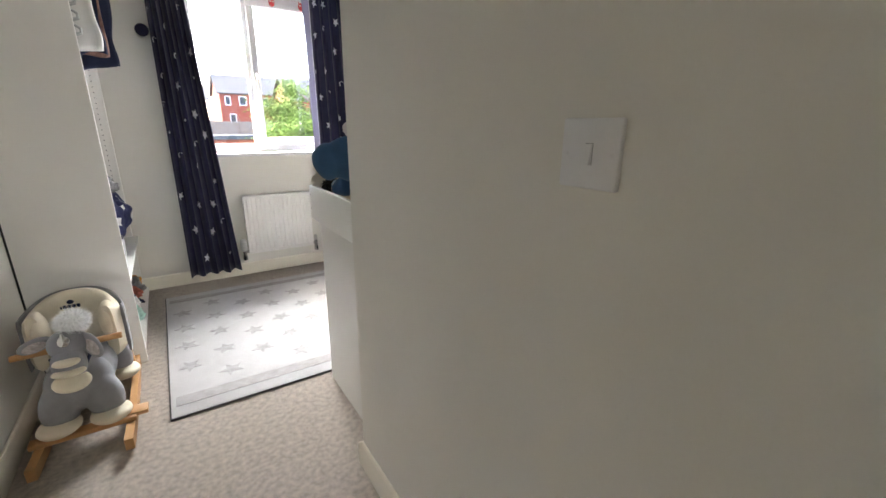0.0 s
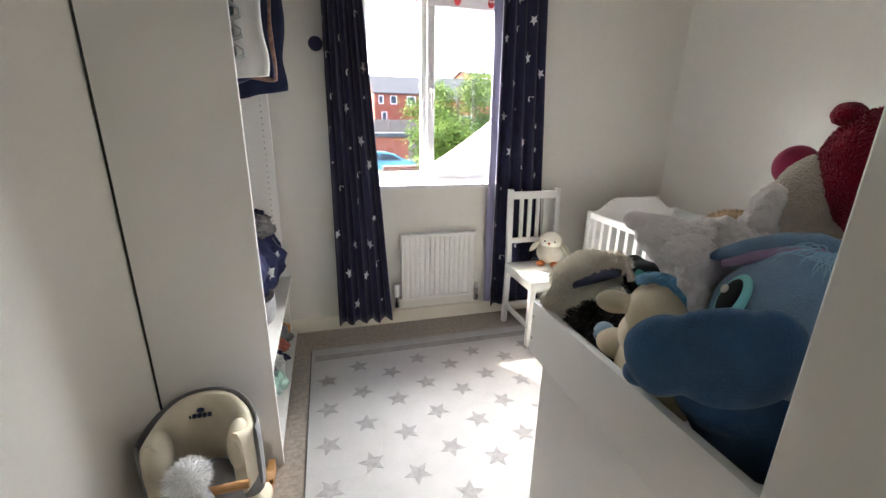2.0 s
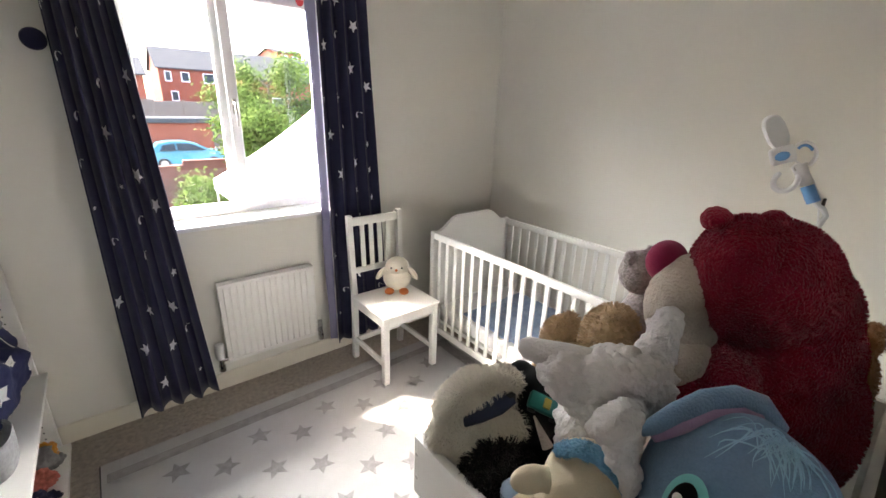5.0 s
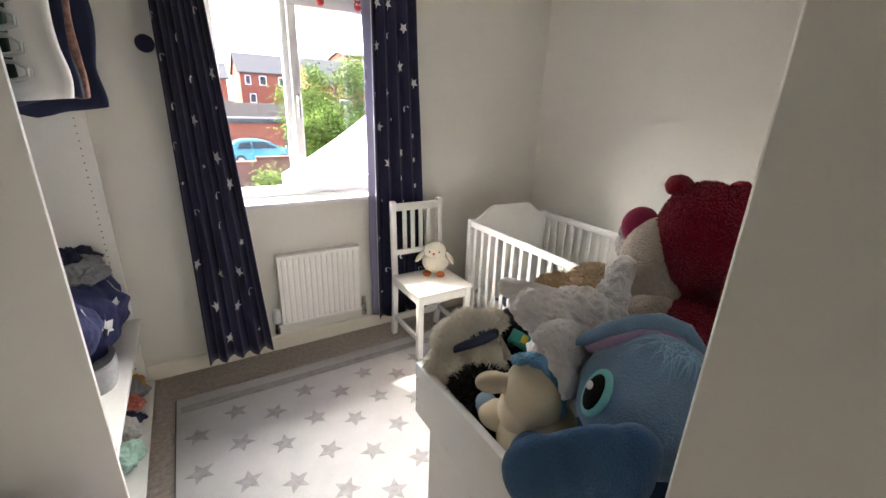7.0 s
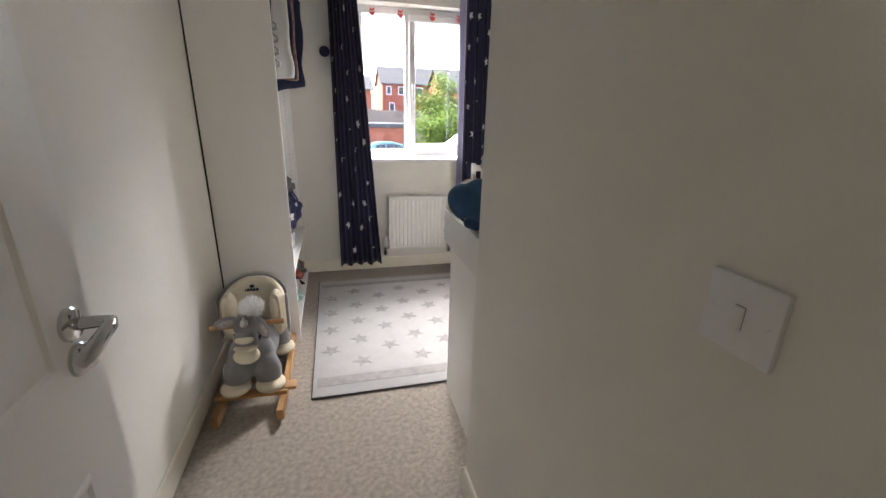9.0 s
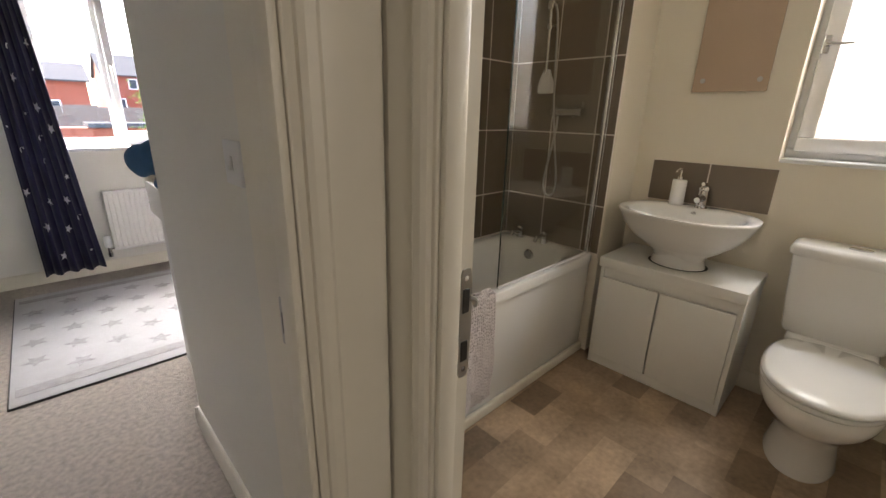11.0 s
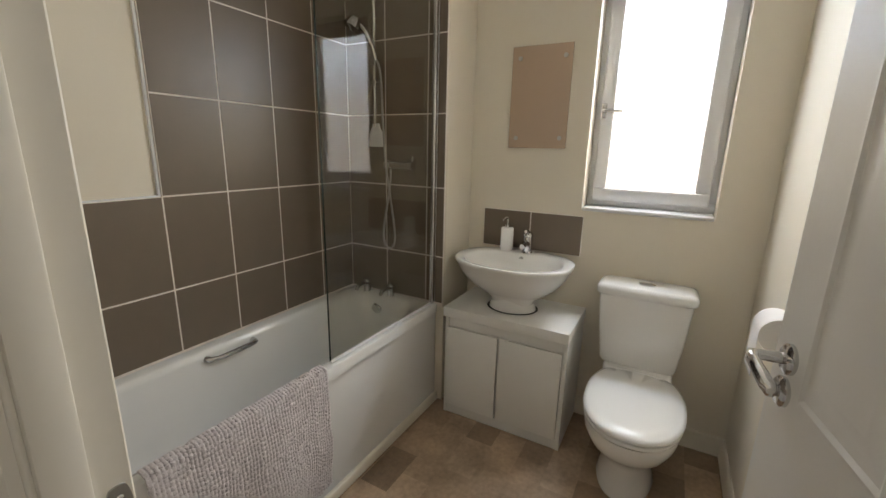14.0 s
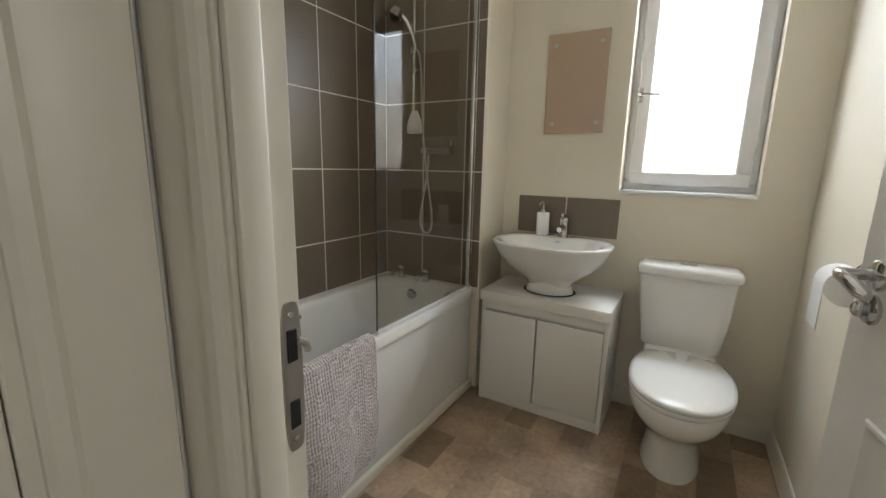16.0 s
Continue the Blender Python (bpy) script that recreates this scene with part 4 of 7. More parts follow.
hb = thing("curtain_holdback", (0.228, WY, 1.755), "dark round curtain holdback on the wall", "holdback")
b = bmesh.new()
rod(b, (0.228, WY, 1.755), (0.228, WY - 0.085, 1.755), 0.008, None, 10)
part("stem", b, BLACK, hb)
b = bmesh.new()
loft(b, [[(0.228 + r * math.cos(a), WY - y, 1.755 + r * math.sin(a)) for a in [2 * math.pi * k / 28 for k in range(28)]] for y, r in ((0.080, 0.012), (0.085, 0.034), (0.095, 0.038), (0.104, 0.034), (0.108, 0.02))])
part("disc", b, NAVY, hb)

# owl string in the window head
OWLRED = material("red_felt", (0.55, 0.05, 0.06), 0.9, vary=0.1, fine=300, bump=0.3)
PALE = material("off_white_felt", (0.75, 0.70, 0.66), 0.9, vary=0.08, fine=300, bump=0.3)
gar = thing("owl_garland", (1.0, 3.66, 2.08), "string of small red felt owls in window head", "garland")
b = bmesh.new()
tube(b, [(0.50 + 0.09 * k, 3.672, 2.105 - 0.006 * math.sin(math.pi * (k % 2))) for k in range(11)], 0.0015, 6)
part("string", b, PALE, gar)
for x in (0.60, 0.82, 1.08, 1.30):
    b = bmesh.new()
    ball(b, (x, 3.668, 2.072), (0.022, 0.012, 0.028), u=16, v=10)
    for s in (-1, 1):
        rod(b, (x + s * 0.012, 3.668, 2.095), (x + s * 0.018, 3.668, 2.108), 0.006, 0.001, 8)
    owl = part("owl", b, OWLRED, gar)
    b = bmesh.new()
    for s in (-1, 1):
        rod(b, (x + s * 0.009, 3.660, 2.078), (x + s * 0.009, 3.655, 2.078), 0.007, 0.006, 12)
    part("eyes", b, PALE, owl)

# rug with woven stars
RUGC = material("pale_grey_rug_pile", (0.46, 0.45, 0.45), 1.0, vary=0.10, scale=10, fine=350, bump=0.8, depth=0.004, sheen=0.4, spec=0.1)
RUGS = material("grey_rug_star_pile", (0.30, 0.285, 0.285), 1.0, vary=0.35, scale=45, fine=350, bump=0.8, depth=0.004, sheen=0.4, spec=0.1)
RUGB = material("grey_rug_border_pile", (0.31, 0.29, 0.285), 1.0, vary=0.3, scale=25, fine=350, bump=0.8, depth=0.004, sheen=0.4, spec=0.1)
GX0, GX1, GY0, GY1 = 0.085, 2.06, 1.82, 3.29
rug = thing("rug", (1.07, 2.55, 0), "pale grey rug with darker grey woven stars", "rug")
b = bmesh.new()
box(b, GX0, GX1, GY0, GY1, 0.0, 0.012, 0.004, 2)
part("rug_field", b, RUGC, rug)
b = bmesh.new()
for y0, y1 in ((GY0 + 0.075, GY0 + 0.15), (GY1 - 0.13, GY1 - 0.075)):
    box(b, GX0 + 0.02, GX1 - 0.02, y0, y1, 0.010, 0.0134, 0.001, 1)
box(b, GX1 - 0.15, GX1 - 0.075, GY0 + 0.15, GY1 - 0.13, 0.010, 0.0134, 0.001, 1)
part("border", b, RUGB, rug, "grey woven border stripe")
rnd = random.Random(5)
for i in range(11):
    for j in range(5):
        x = 0.176 + 0.1725 * i
        y = (2.09 if i % 2 else 2.23) + 0.24 * j
        if x > GX1 - 0.2 or y > GY1 - 0.20:
            continue
        s = star(x, y, 0.060, rnd.uniform(0, 1.2))
        b = bmesh.new()
        loft(b, [[(p[0], p[1], z) for p in s] for z in (0.010, 0.0132)])
        part("star", b, RUGS, rug)
DARK = material("dark_rug_binding", (0.10, 0.095, 0.095), 1.0, vary=0.1, fine=300, bump=0.4)
b = bmesh.new()
for x0, x1, y0, y1 in ((GX0 - 0.004, GX1 + 0.004, GY0 - 0.005, GY0 + 0.002), (GX0 - 0.005, GX0 + 0.002, GY0, GY1)):
    box(b, x0, x1, y0, y1, 0.0, 0.010, 0.002, 1)
part("binding", b, DARK, rug)

# chair
CX0, CX1, CYF, CYB, SEAT = 1.385, 1.765, 3.01, 3.375, 0.455
chair = thing("chair", (1.57, 3.2, 0), "white painted wooden slat-back chair by the curtain", "chair")
for x in (CX0 + 0.018, CX1 - 0.018):
    b = bmesh.new()
    box(b, x - 0.018, x + 0.018, CYF, CYF + 0.036, 0, SEAT - 0.02, 0.003, 2)
    part("leg", b, WHITEWOOD, chair)
for x in (CX0 + 0.018, CX1 - 0.018):
    b = bmesh.new()
    loft(b, [[(x - 0.016, y, z), (x + 0.016, y, z), (x + 0.016, y + 0.034, z), (x - 0.016, y + 0.034, z)] for y, z in ((CYB + 0.012, 0), (CYB, 0.25), (CYB - 0.004, 0.45), (CYB + 0.012, 0.62), (CYB + 0.030, 0.945))])
    part("back_leg", b, WHITEWOOD, chair)
b = bmesh.new()
box(b, CX0 - 0.008, CX1 + 0.008, CYF - 0.012, CYB + 0.002, SEAT - 0.018, SEAT, 0.006, 3)
part("seat", b, WHITEWOOD, chair)
b = bmesh.new()
box(b, CX0 + 0.036, CX1 - 0.036, CYF + 0.006, CYF + 0.024, SEAT - 0.075, SEAT - 0.018, 0.002, 1)
box(b, CX0 + 0.006, CX0 + 0.024, CYF + 0.036, CYB, SEAT - 0.075, SEAT - 0.018, 0.002, 1)
box(b, CX1 - 0.024, CX1 - 0.006, CYF + 0.036, CYB, SEAT - 0.075, SEAT - 0.018, 0.002, 1)
part("apron", b, WHITEWOOD, chair)
for x in (CX0 + 0.018, CX1 - 0.018):
    b = bmesh.new()
    box(b, x - 0.010, x + 0.010, CYF + 0.036, CYB + 0.004, 0.12, 0.155, 0.003, 1)
    part("stretcher", b, WHITEWOOD, chair)
b = bmesh.new()
box(b, CX0 + 0.036, CX1 - 0.036, CYB - 0.002, CYB + 0.018, 0.12, 0.155, 0.003, 1)
part("stretcher", b, WHITEWOOD, chair)


def back_y(z):
    return CYB + 0.012 + 0.018 * (z - 0.62) / 0.315 + 0.008


for z, h in ((0.905, 0.05), (0.60, 0.035)):
    b = bmesh.new()
    y = back_y(z)
    box(b, CX0 + 0.033, CX1 - 0.033, y, y + 0.018, z - h / 2, z + h / 2, 0.003, 2)
    part("back_rail", b, WHITEWOOD, chair)
for k in range(4):
    x = CX0 + 0.10 + 0.06 * k
    b = bmesh.new()
    loft(b, [[(x - 0.014, back_y(z) + 0.004, z), (x + 0.014, back_y(z) + 0.004, z), (x + 0.014, back_y(z) + 0.014, z), (x - 0.014, back_y(z) + 0.014, z)] for z in (0.605, 0.895)])
    part("slat", b, WHITEWOOD, chair)

# cot
KX0, KX1, KY0, KY1, KT = 1.87, 2.555, 1.95, 3.225, 0.825
cot = thing("cot", (2.21, 2.6, 0), "white painted wooden baby cot with slatted sides", "cot")
for y0, y1 in ((KY1 - 0.022, KY1), (KY0, KY0 + 0.022)):
    b = bmesh.new()
    prof = [(KX0, 0.10)]
    for k in range(25):
        u = k / 24
        edge = min(u, 1 - u)
        rise = 0.085 * (0.5 - 0.5 * math.cos(math.pi * min(1, max(0, (edge - 0.06) / 0.24))))
        prof.append((KX0 + (KX1 - KX0) * u, KT - 0.005 + rise))
    prof.append((KX1, 0.10))
    loft(b, [[(x, y, z) for x, z in prof] for y in (y0, y1)])
    part("end_panel", b, WHITEWOOD, cot, "solid arched end panel", 30)
    for x in (KX0 - 0.004, KX1 - 0.026):
        b = bmesh.new()
        box(b, x, x + 0.030, y0 - 0.004, y1 + 0.004, 0, KT, 0.003, 2)
        part("post", b, WHITEWOOD, cot)
for x in (KX0, KX1 - 0.022):
    b = bmesh.new()
    box(b, x, x + 0.022, KY0 + 0.026, KY1 - 0.026, KT - 0.045, KT - 0.005, 0.004, 2)
    part("top_rail", b, WHITEWOOD, cot)
    b = bmesh.new()
    box(b, x, x + 0.022, KY0 + 0.026, KY1 - 0.026, 0.135, 0.18, 0.004, 2)
    part("bottom_rail", b, WHITEWOOD, cot)
    for k in range(16):
        y = KY1 - 0.026 - (KY1 - KY0 - 0.052) * (k + 0.7) / 16.4
        b = bmesh.new()
        box(b, x + 0.005, x + 0.017, y - 0.013, y + 0.013, 0.175, KT - 0.04, 0.003, 1)
        part("slat", b, WHITEWOOD, cot)
b = bmesh.new()
box(b, KX0 + 0.03, KX1 - 0.03, KY0 + 0.03, KY1 - 0.03, 0.20, 0.225, 0.002, 1)
part("bed_base", b, WHITEWOOD, cot)
SHEET = material("white_cot_sheet", (0.80, 0.79, 0.78), 0.9, vary=0.04, fine=150, bump=0.2)
BLUEKNIT = material("blue_knitted_blanket", (0.16, 0.23, 0.36), 1.0, vary=0.35, scale=60, fine=180, bump=0.8, depth=0.004, sheen=0.3)
mt = thing("cot_mattress", (2.21, 2.6, 0.225), "white sheeted mattress in the cot", "mattress")
b = bmesh.new()
box(b, KX0 + 0.04, KX1 - 0.04, KY0 + 0.04, KY1 - 0.04, 0.226, 0.32, 0.02, 3)
part("mattress", b, SHEET, mt)
bl = thing("cot_blanket", (2.2, 2.45, 0.33), "blue knitted blanket spread in the cot", "blanket")
b = bmesh.new()
nu, nv = 40, 50
g = [[b.verts.new((KX0 + 0.06 + 0.53 * i / nu, 1.98 + 0.98 * j / nv, 0.332 + 0.012 * noise.noise((i * 0.2, j * 0.2, 0)) + 0.004 * math.sin(j * 2.2))) for j in range(nv + 1)] for i in range(nu + 1)]
for i in range(nu):
    for j in range(nv):
        b.faces.new((g[i][j], g[i + 1][j], g[i + 1][j + 1], g[i][j + 1]))
ob = part("blanket", b, BLUEKNIT, bl, "", 80)
md = ob.modifiers.new("thickness", "SOLIDIFY")
md.thickness, md.offset = 0.010, 1

# wardrobe, open front, against the left wall
QX0, QX1, QY0, QY1, QT = LX + 0.010, -0.005, 2.42, 3.49, 2.30
wr = thing("wardrobe", (-0.2, 2.9, 0), "white laminate open wardrobe frame with shelves", "wardrobe")
b = bmesh.new()
box(b, QX0, QX1, QY0, QY0 + 0.019, 0, QT, 0.001, 1)
part("side_panel", b, WHITELAM, wr)
b = bmesh.new()
box(b, QX0, QX1 - 0.035, QY1 - 0.019, QY1, 0, QT, 0.001, 1)
far = part("side_panel", b, WHITELAM, wr)
HOLE = material("dark_peg_hole", (0.03, 0.03, 0.03), 0.8, bump=0)
b = bmesh.new()
for k in range(66):
    z = 0.12 + 0.032 * k
    for x in (QX1 - 0.075, QX0 + 0.05):
        rod(b, (x, QY1 - 0.0195, z), (x, QY1 - 0.021, z), 0.003, None, 6)
        rod(b, (x, QY0 + 0.0195, z), (x, QY0 + 0.021, z), 0.003, None, 6)
tagged(part("peg_hole_rows", b, HOLE, wr), kind="stuff")
b = bmesh.new()
box(b, QX0, QX0 + 0.006, QY0 + 0.019, QY1 - 0.019, 0.06, QT)
part("back_panel", b, WHITELAM, wr)
for z in (0.06, 0.44, QT - 0.019):
    b = bmesh.new()
    box(b, QX0 + 0.006, QX1 - 0.004, QY0 + 0.020, QY1 - 0.020, z - 0.019 if z > 0.1 else 0.04, z, 0.001, 1)
    part("shelf", b, WHITELAM, wr)
b = bmesh.new()
box(b, QX1 - 0.04, QX1 - 0.022, QY0 + 0.019, QY1 - 0.019, 0, 0.04, 0.001, 1)
part("plinth", b, WHITELAM, wr)
b = bmesh.new()
rod(b, (-0.20, QY0 + 0.019, 2.12), (-0.20, QY1 - 0.019, 2.12), 0.012, None, 14)
part("hanging_rail", b, CHROME, wr)
# black box drawn into the gap to the wall as its shade
b = bmesh.new()
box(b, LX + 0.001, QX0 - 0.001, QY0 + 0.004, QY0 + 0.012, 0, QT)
part("shadow_gap_strip", b, BLACK, wr, "black strip put in as the wall gap's shade")

# chest with a tray top, beside the end of the passage wall
TX0, TX1, TY0, TY1, TZ = 0.725, 1.68, PE + 0.012, 1.795, 0.945
chest = thing("toy_chest", (1.1, 1.5, 0), "white laminate chest with tray top full of toys", "chest")
for x0 in (TX0 + 0.03, TX1 - 0.048):
    b = bmesh.new()
    box(b, x0, x0 + 0.018, TY0 + 0.015, TY1 - 0.025, 0, 0.80, 0.001, 1)
    part("side_panel", b, WHITELAM, chest)
b = bmesh.new()
box(b, TX0 + 0.048, TX1 - 0.048, TY0 + 0.015, TY0 + 0.03, 0.0, 0.80, 0.001, 1)
part("back_panel", b, WHITELAM, chest)
for k in range(3):
    b = bmesh.new()
    box(b, TX0 + 0.05, TX1 - 0.05, TY1 - 0.025, TY1 - 0.006, 0.06 + 0.245 * k, 0.298 + 0.245 * k, 0.002, 2)
    part("drawer_front", b, WHITELAM, chest)
b = bmesh.new()
box(b, TX0 + 0.02, TX1 - 0.02, TY0 + 0.01, TY1 - 0.01, 0.80, 0.822, 0.001, 1)
tray = part("tray_floor", b, WHITELAM, chest)
for x0 in (TX0, TX1 - 0.018):
    b = bmesh.new()
    box(b, x0, x0 + 0.018, TY0, TY1, 0.80, TZ, 0.002, 2)
    part("tray_side", b, WHITELAM, chest)
for y0 in (TY0, TY1 - 0.018):
    b = bmesh.new()
    box(b, TX0 + 0.018, TX1 - 0.018, y0, y0 + 0.018, 0.80, TZ, 0.002, 2)
    part("tray_end", b, WHITELAM, chest)
for z in (0.845, 0.905):
    b = bmesh.new()
    rod(b, (TX0 - 0.001, TY1 - 0.009, z), (TX0 + 0.001, TY1 - 0.009, z), 0.0045, None, 10)
    part("screw_cap", b, STEEL, chest)

# ---- bedroom: soft toys and small things ----


def plush(name, colour, fine=260, depth=0.006, bump=0.9, vary=0.2, scale=30):
    return material(name, colour, 1.0, vary=vary, scale=scale, fine=fine, bump=bump, depth=depth, sheen=0.15, spec=0.1)


BLUE = plush("sky_blue_plush", (0.17, 0.275, 0.40), 300, 0.003, 0.7, 0.22, 22)
DEEP = plush("deep_blue_plush", (0.05, 0.115, 0.22), 300, 0.003, 0.7, 0.22, 22)
LILAC = plush("dusty_pink_plush", (0.34, 0.24, 0.36), 500, 0.002, 0.5, 0.1)
RED = plush("crimson_fleece", (0.25, 0.006, 0.026), 200, 0.010, 1.0, 0.15, 40)
PINK = plush("raspberry_plush", (0.36, 0.035, 0.10), 400, 0.003, 0.5, 0.1)
BEIGE = plush("oatmeal_fleece", (0.52, 0.45, 0.38), 220, 0.006, 0.9, 0.15)
GREYP = plush("silver_grey_fur", (0.66, 0.62, 0.61), 220, 0.005, 0.7, 0.10, 25)
WHITEP = plush("cream_white_fur", (0.88, 0.83, 0.73), 220, 0.006, 0.7, 0.08, 25)
BLACKP = plush("black_curly_fur", (0.010, 0.0095, 0.0095), 120, 0.014, 1.0, 0.4, 30)
CREAMP = plush("cream_plush", (0.70, 0.60, 0.44), 450, 0.002, 0.5, 0.08)
BROWNP = plush("tan_curly_fur", (0.52, 0.36, 0.22), 220, 0.006, 0.8, 0.15, 30)
MANE = plush("bright_blue_fur", (0.18, 0.42, 0.62), 200, 0.008, 1.0, 0.2)
TEAL = material("teal_embroidery", (0.20, 0.62, 0.60), 0.6, vary=0.05, fine=300, bump=0.2)
NAVYP = material("navy_ribbon", (0.015, 0.025, 0.07), 0.6, vary=0.1, fine=300, bump=0.2)


PUPIL = material("black_embroidery", (0.006, 0.006, 0.007), 0.7, vary=0.05, bump=0, spec=0.2)
HAIRB = plush("pale_blue_strands", (0.30, 0.50, 0.64), 300, 0.001, 0.2, 0.1)
HOOFB = plush("pale_blue_plush", (0.30, 0.42, 0.55), 450, 0.002, 0.5, 0.08)
MOTTLE = plush("mottled_grey_fur", (0.42, 0.37, 0.36), 160, 0.006, 0.8, 0.45, 90)
BLACKF = plush("flat_black_plush", (0.007, 0.007, 0.008), 400, 0.001, 0.3, 0.1)
CORALR = plush("coral_ribbon_cloth", (0.62, 0.22, 0.16), 400, 0.001, 0.3, 0.1)


def knobbly(b, s, seed, amp, level):
    """An ellipsoid whose pile is curled up in small knobs."""
    o = bmesh.new()
    bmesh.ops.create_icosphere(o, subdivisions=level, radius=1)
    r = s[1]
    for p in o.verts:
        q = Vector((p.co.x * r[0], p.co.y * r[1], p.co.z * r[2]))
        n = Vector((p.co.x / r[0], p.co.y / r[1], p.co.z / r[2])).normalized()
        k = abs(noise.noise(q * 75 + Vector((seed, 0, 0)))) * 1.3 + 0.5 * abs(noise.noise(q * 190)) + 1.4 * noise.noise(q * 14 + Vector((0, seed, 0)))
        p.co = q + n * amp * k
    merge(b, o, pose(*s[0], *(s[2] if len(s) > 2 else (0, 0, 0))))


def fuzzy(name, shapes, mat_, parent, label="", hair=0, length=0.012, width=0.0016, seed=1, lump=0.0, freq=6.0, curly=False):
    """A plush part out of ellipsoids (centre, radii, turn), fused, with optional fur blades."""
    src = bmesh.new()
    for s in shapes:
        knobbly(src, s, seed, 0.0075, 5) if curly else ball(src, s[0], s[1], s[2] if len(s) > 2 else (0, 0, 0), 28, 18, lump, freq)
    bmesh.ops.recalc_face_normals(src, faces=src.faces[:])
    src.normal_update()
    b = bmesh.new()
    if hair:
        tufts(b, src, hair, length, width, seed)
    merge(b, src)
    return part(name, b, mat_, parent, label, 180)


def soft(name, shapes, mat_, parent, label="", voxel=0.006, smooth=6, pile=0.0, grain=0.012, lump=0.0, crease=0.0):
    """Ellipsoids (centre, radii, turn) fused into one stuffed skin; pile: height of the curled pile."""
    b = bmesh.new()
    for s in shapes:
        ball(b, s[0], s[1], s[2] if len(s) > 2 else (0, 0, 0), 28, 18)
    ob = part(name, b, mat_, parent, label, 180)
    m = ob.modifiers.new("skin", "REMESH")
    m.mode, m.voxel_size, m.use_smooth_shade = "VOXEL", voxel, True
    m = ob.modifiers.new("round", "SMOOTH")
    m.factor, m.iterations = 0.5, smooth
    for kind, size, strength in (("slump", 0.10, lump * 2.0), ("crease", 0.026, crease * 1.2), ("pile", grain, pile * 1.6)):
        if strength:
            tx = bpy.data.textures.new(name + "_" + kind, "CLOUDS")
            tx.noise_scale, tx.noise_depth = size, 1
            if kind == "crease":
                tx.noise_type = "HARD_NOISE"
            m = ob.modifiers.new(kind, "DISPLACE")
            m.texture, m.texture_coords, m.strength, m.mid_level = tx, "LOCAL", strength, 0.5
    return ob


def pile_on(name, shapes, mat_, parent, count, length, width, seed=1, droop=0.3, sink=0.003, lie=0.8):
    """Fur blades over the outside of a union of ellipsoids (centre, radii, turn)."""
    rnd = random.Random(seed)
    frames = [(pose(*s_[0], *(s_[2] if len(s_) > 2 else (0, 0, 0))), s_[1]) for s_ in shapes]
    backs = [m_.inverted() for m_, _ in frames]
    sizes = np.cumsum([q[0] * q[1] + q[1] * q[2] + q[0] * q[2] for _, q in frames])
    b = bmesh.new()
    for _ in range(count):
        i = min(int(np.searchsorted(sizes, rnd.random() * sizes[-1])), len(frames) - 1)
        m_, q = frames[i]
        d = Vector((rnd.gauss(0, 1), rnd.gauss(0, 1), rnd.gauss(0, 1))).normalized()
        p = m_ @ Vector((d.x * q[0], d.y * q[1], d.z * q[2]))
        n = (m_.to_3x3() @ Vector((d.x / q[0], d.y / q[1], d.z / q[2]))).normalized()
        if any(k != i and sum((c / e) ** 2 for c, e in zip(backs[k] @ p, frames[k][1])) < 0.94 for k in range(len(frames))):
            continue
        side_ = n.cross(Vector((rnd.uniform(-1, 1), rnd.uniform(-1, 1), rnd.uniform(-1, 1)))).normalized()
        flow = Vector((noise.noise(p * 22), noise.noise(p * 22 + Vector((7, 0, 0))), noise.noise(p * 22 + Vector((0, 9, 0)))))
        t_ = (n + flow * 1.6 * lie + side_.cross(n) * rnd.uniform(-0.5, 0.5) * lie + Vector((0, 0, -droop))).normalized()
        g_ = length * rnd.uniform(0.55, 1.15)
        a_, c_ = b.verts.new(p - side_ * width - n * sink), b.verts.new(p + side_ * width - n * sink)
        e_, f_ = b.verts.new(p + (n * 0.5 + t_ * 0.5) * g_ * 0.55 + side_ * width * 0.8), b.verts.new(p + (n * 0.5 + t_ * 0.5) * g_ * 0.55 - side_ * width * 0.8)
        tip = b.verts.new(p + t_ * g_ + Vector((0, 0, -droop * g_ * 0.4)))
        b.faces.new((a_, c_, e_, f_))
        b.faces.new((f_, e_, tip))
    return tagged(part(name, b, mat_, parent, "", 180), kind="stuff")


def blade(b, path, wide, thick, tilt=(0, 0, 1)):
    """A padded flap along a path; tilt: the direction of its width."""
    rr = []
    pts = [Vector(p) for p in path]
    for k, p in enumerate(pts):
        d = (pts[min(k + 1, len(pts) - 1)] - pts[max(k - 1, 0)]).normalized()
        w = (Vector(tilt) - d * d.dot(Vector(tilt))).normalized()
        t_ = d.cross(w)
        rr.append([p + w * wide[k] * math.cos(2 * math.pi * i / 16) + t_ * thick[k] * math.sin(2 * math.pi * i / 16) for i in range(16)])
    loft(b, rr)


def toy(name, at, label):
    return thing(name, at, label, "soft toy", "toys heaped in the chest")


# large blue plush with floppy ears
t = toy("blue_plush_toy", (0.93, 1.36, 0.822), "large sky-blue plush toy with long floppy ears")
HEADC, HEADR = Vector((0.905, 1.325, 1.092)), (0.119, 0.112, 0.110)
soft("head", [(HEADC, HEADR), ((0.955, 1.305, 1.055), (0.085, 0.085, 0.10))], BLUE, t, "", 0.006, 8, 0, 0.01, 0.008)
soft("body", [((0.93, 1.34, 0.93), (0.14, 0.12, 0.11)), ((0.83, 1.35, 0.97), (0.07, 0.07, 0.058))], DEEP, t, "", 0.006, 8, 0, 0.01, 0.012)
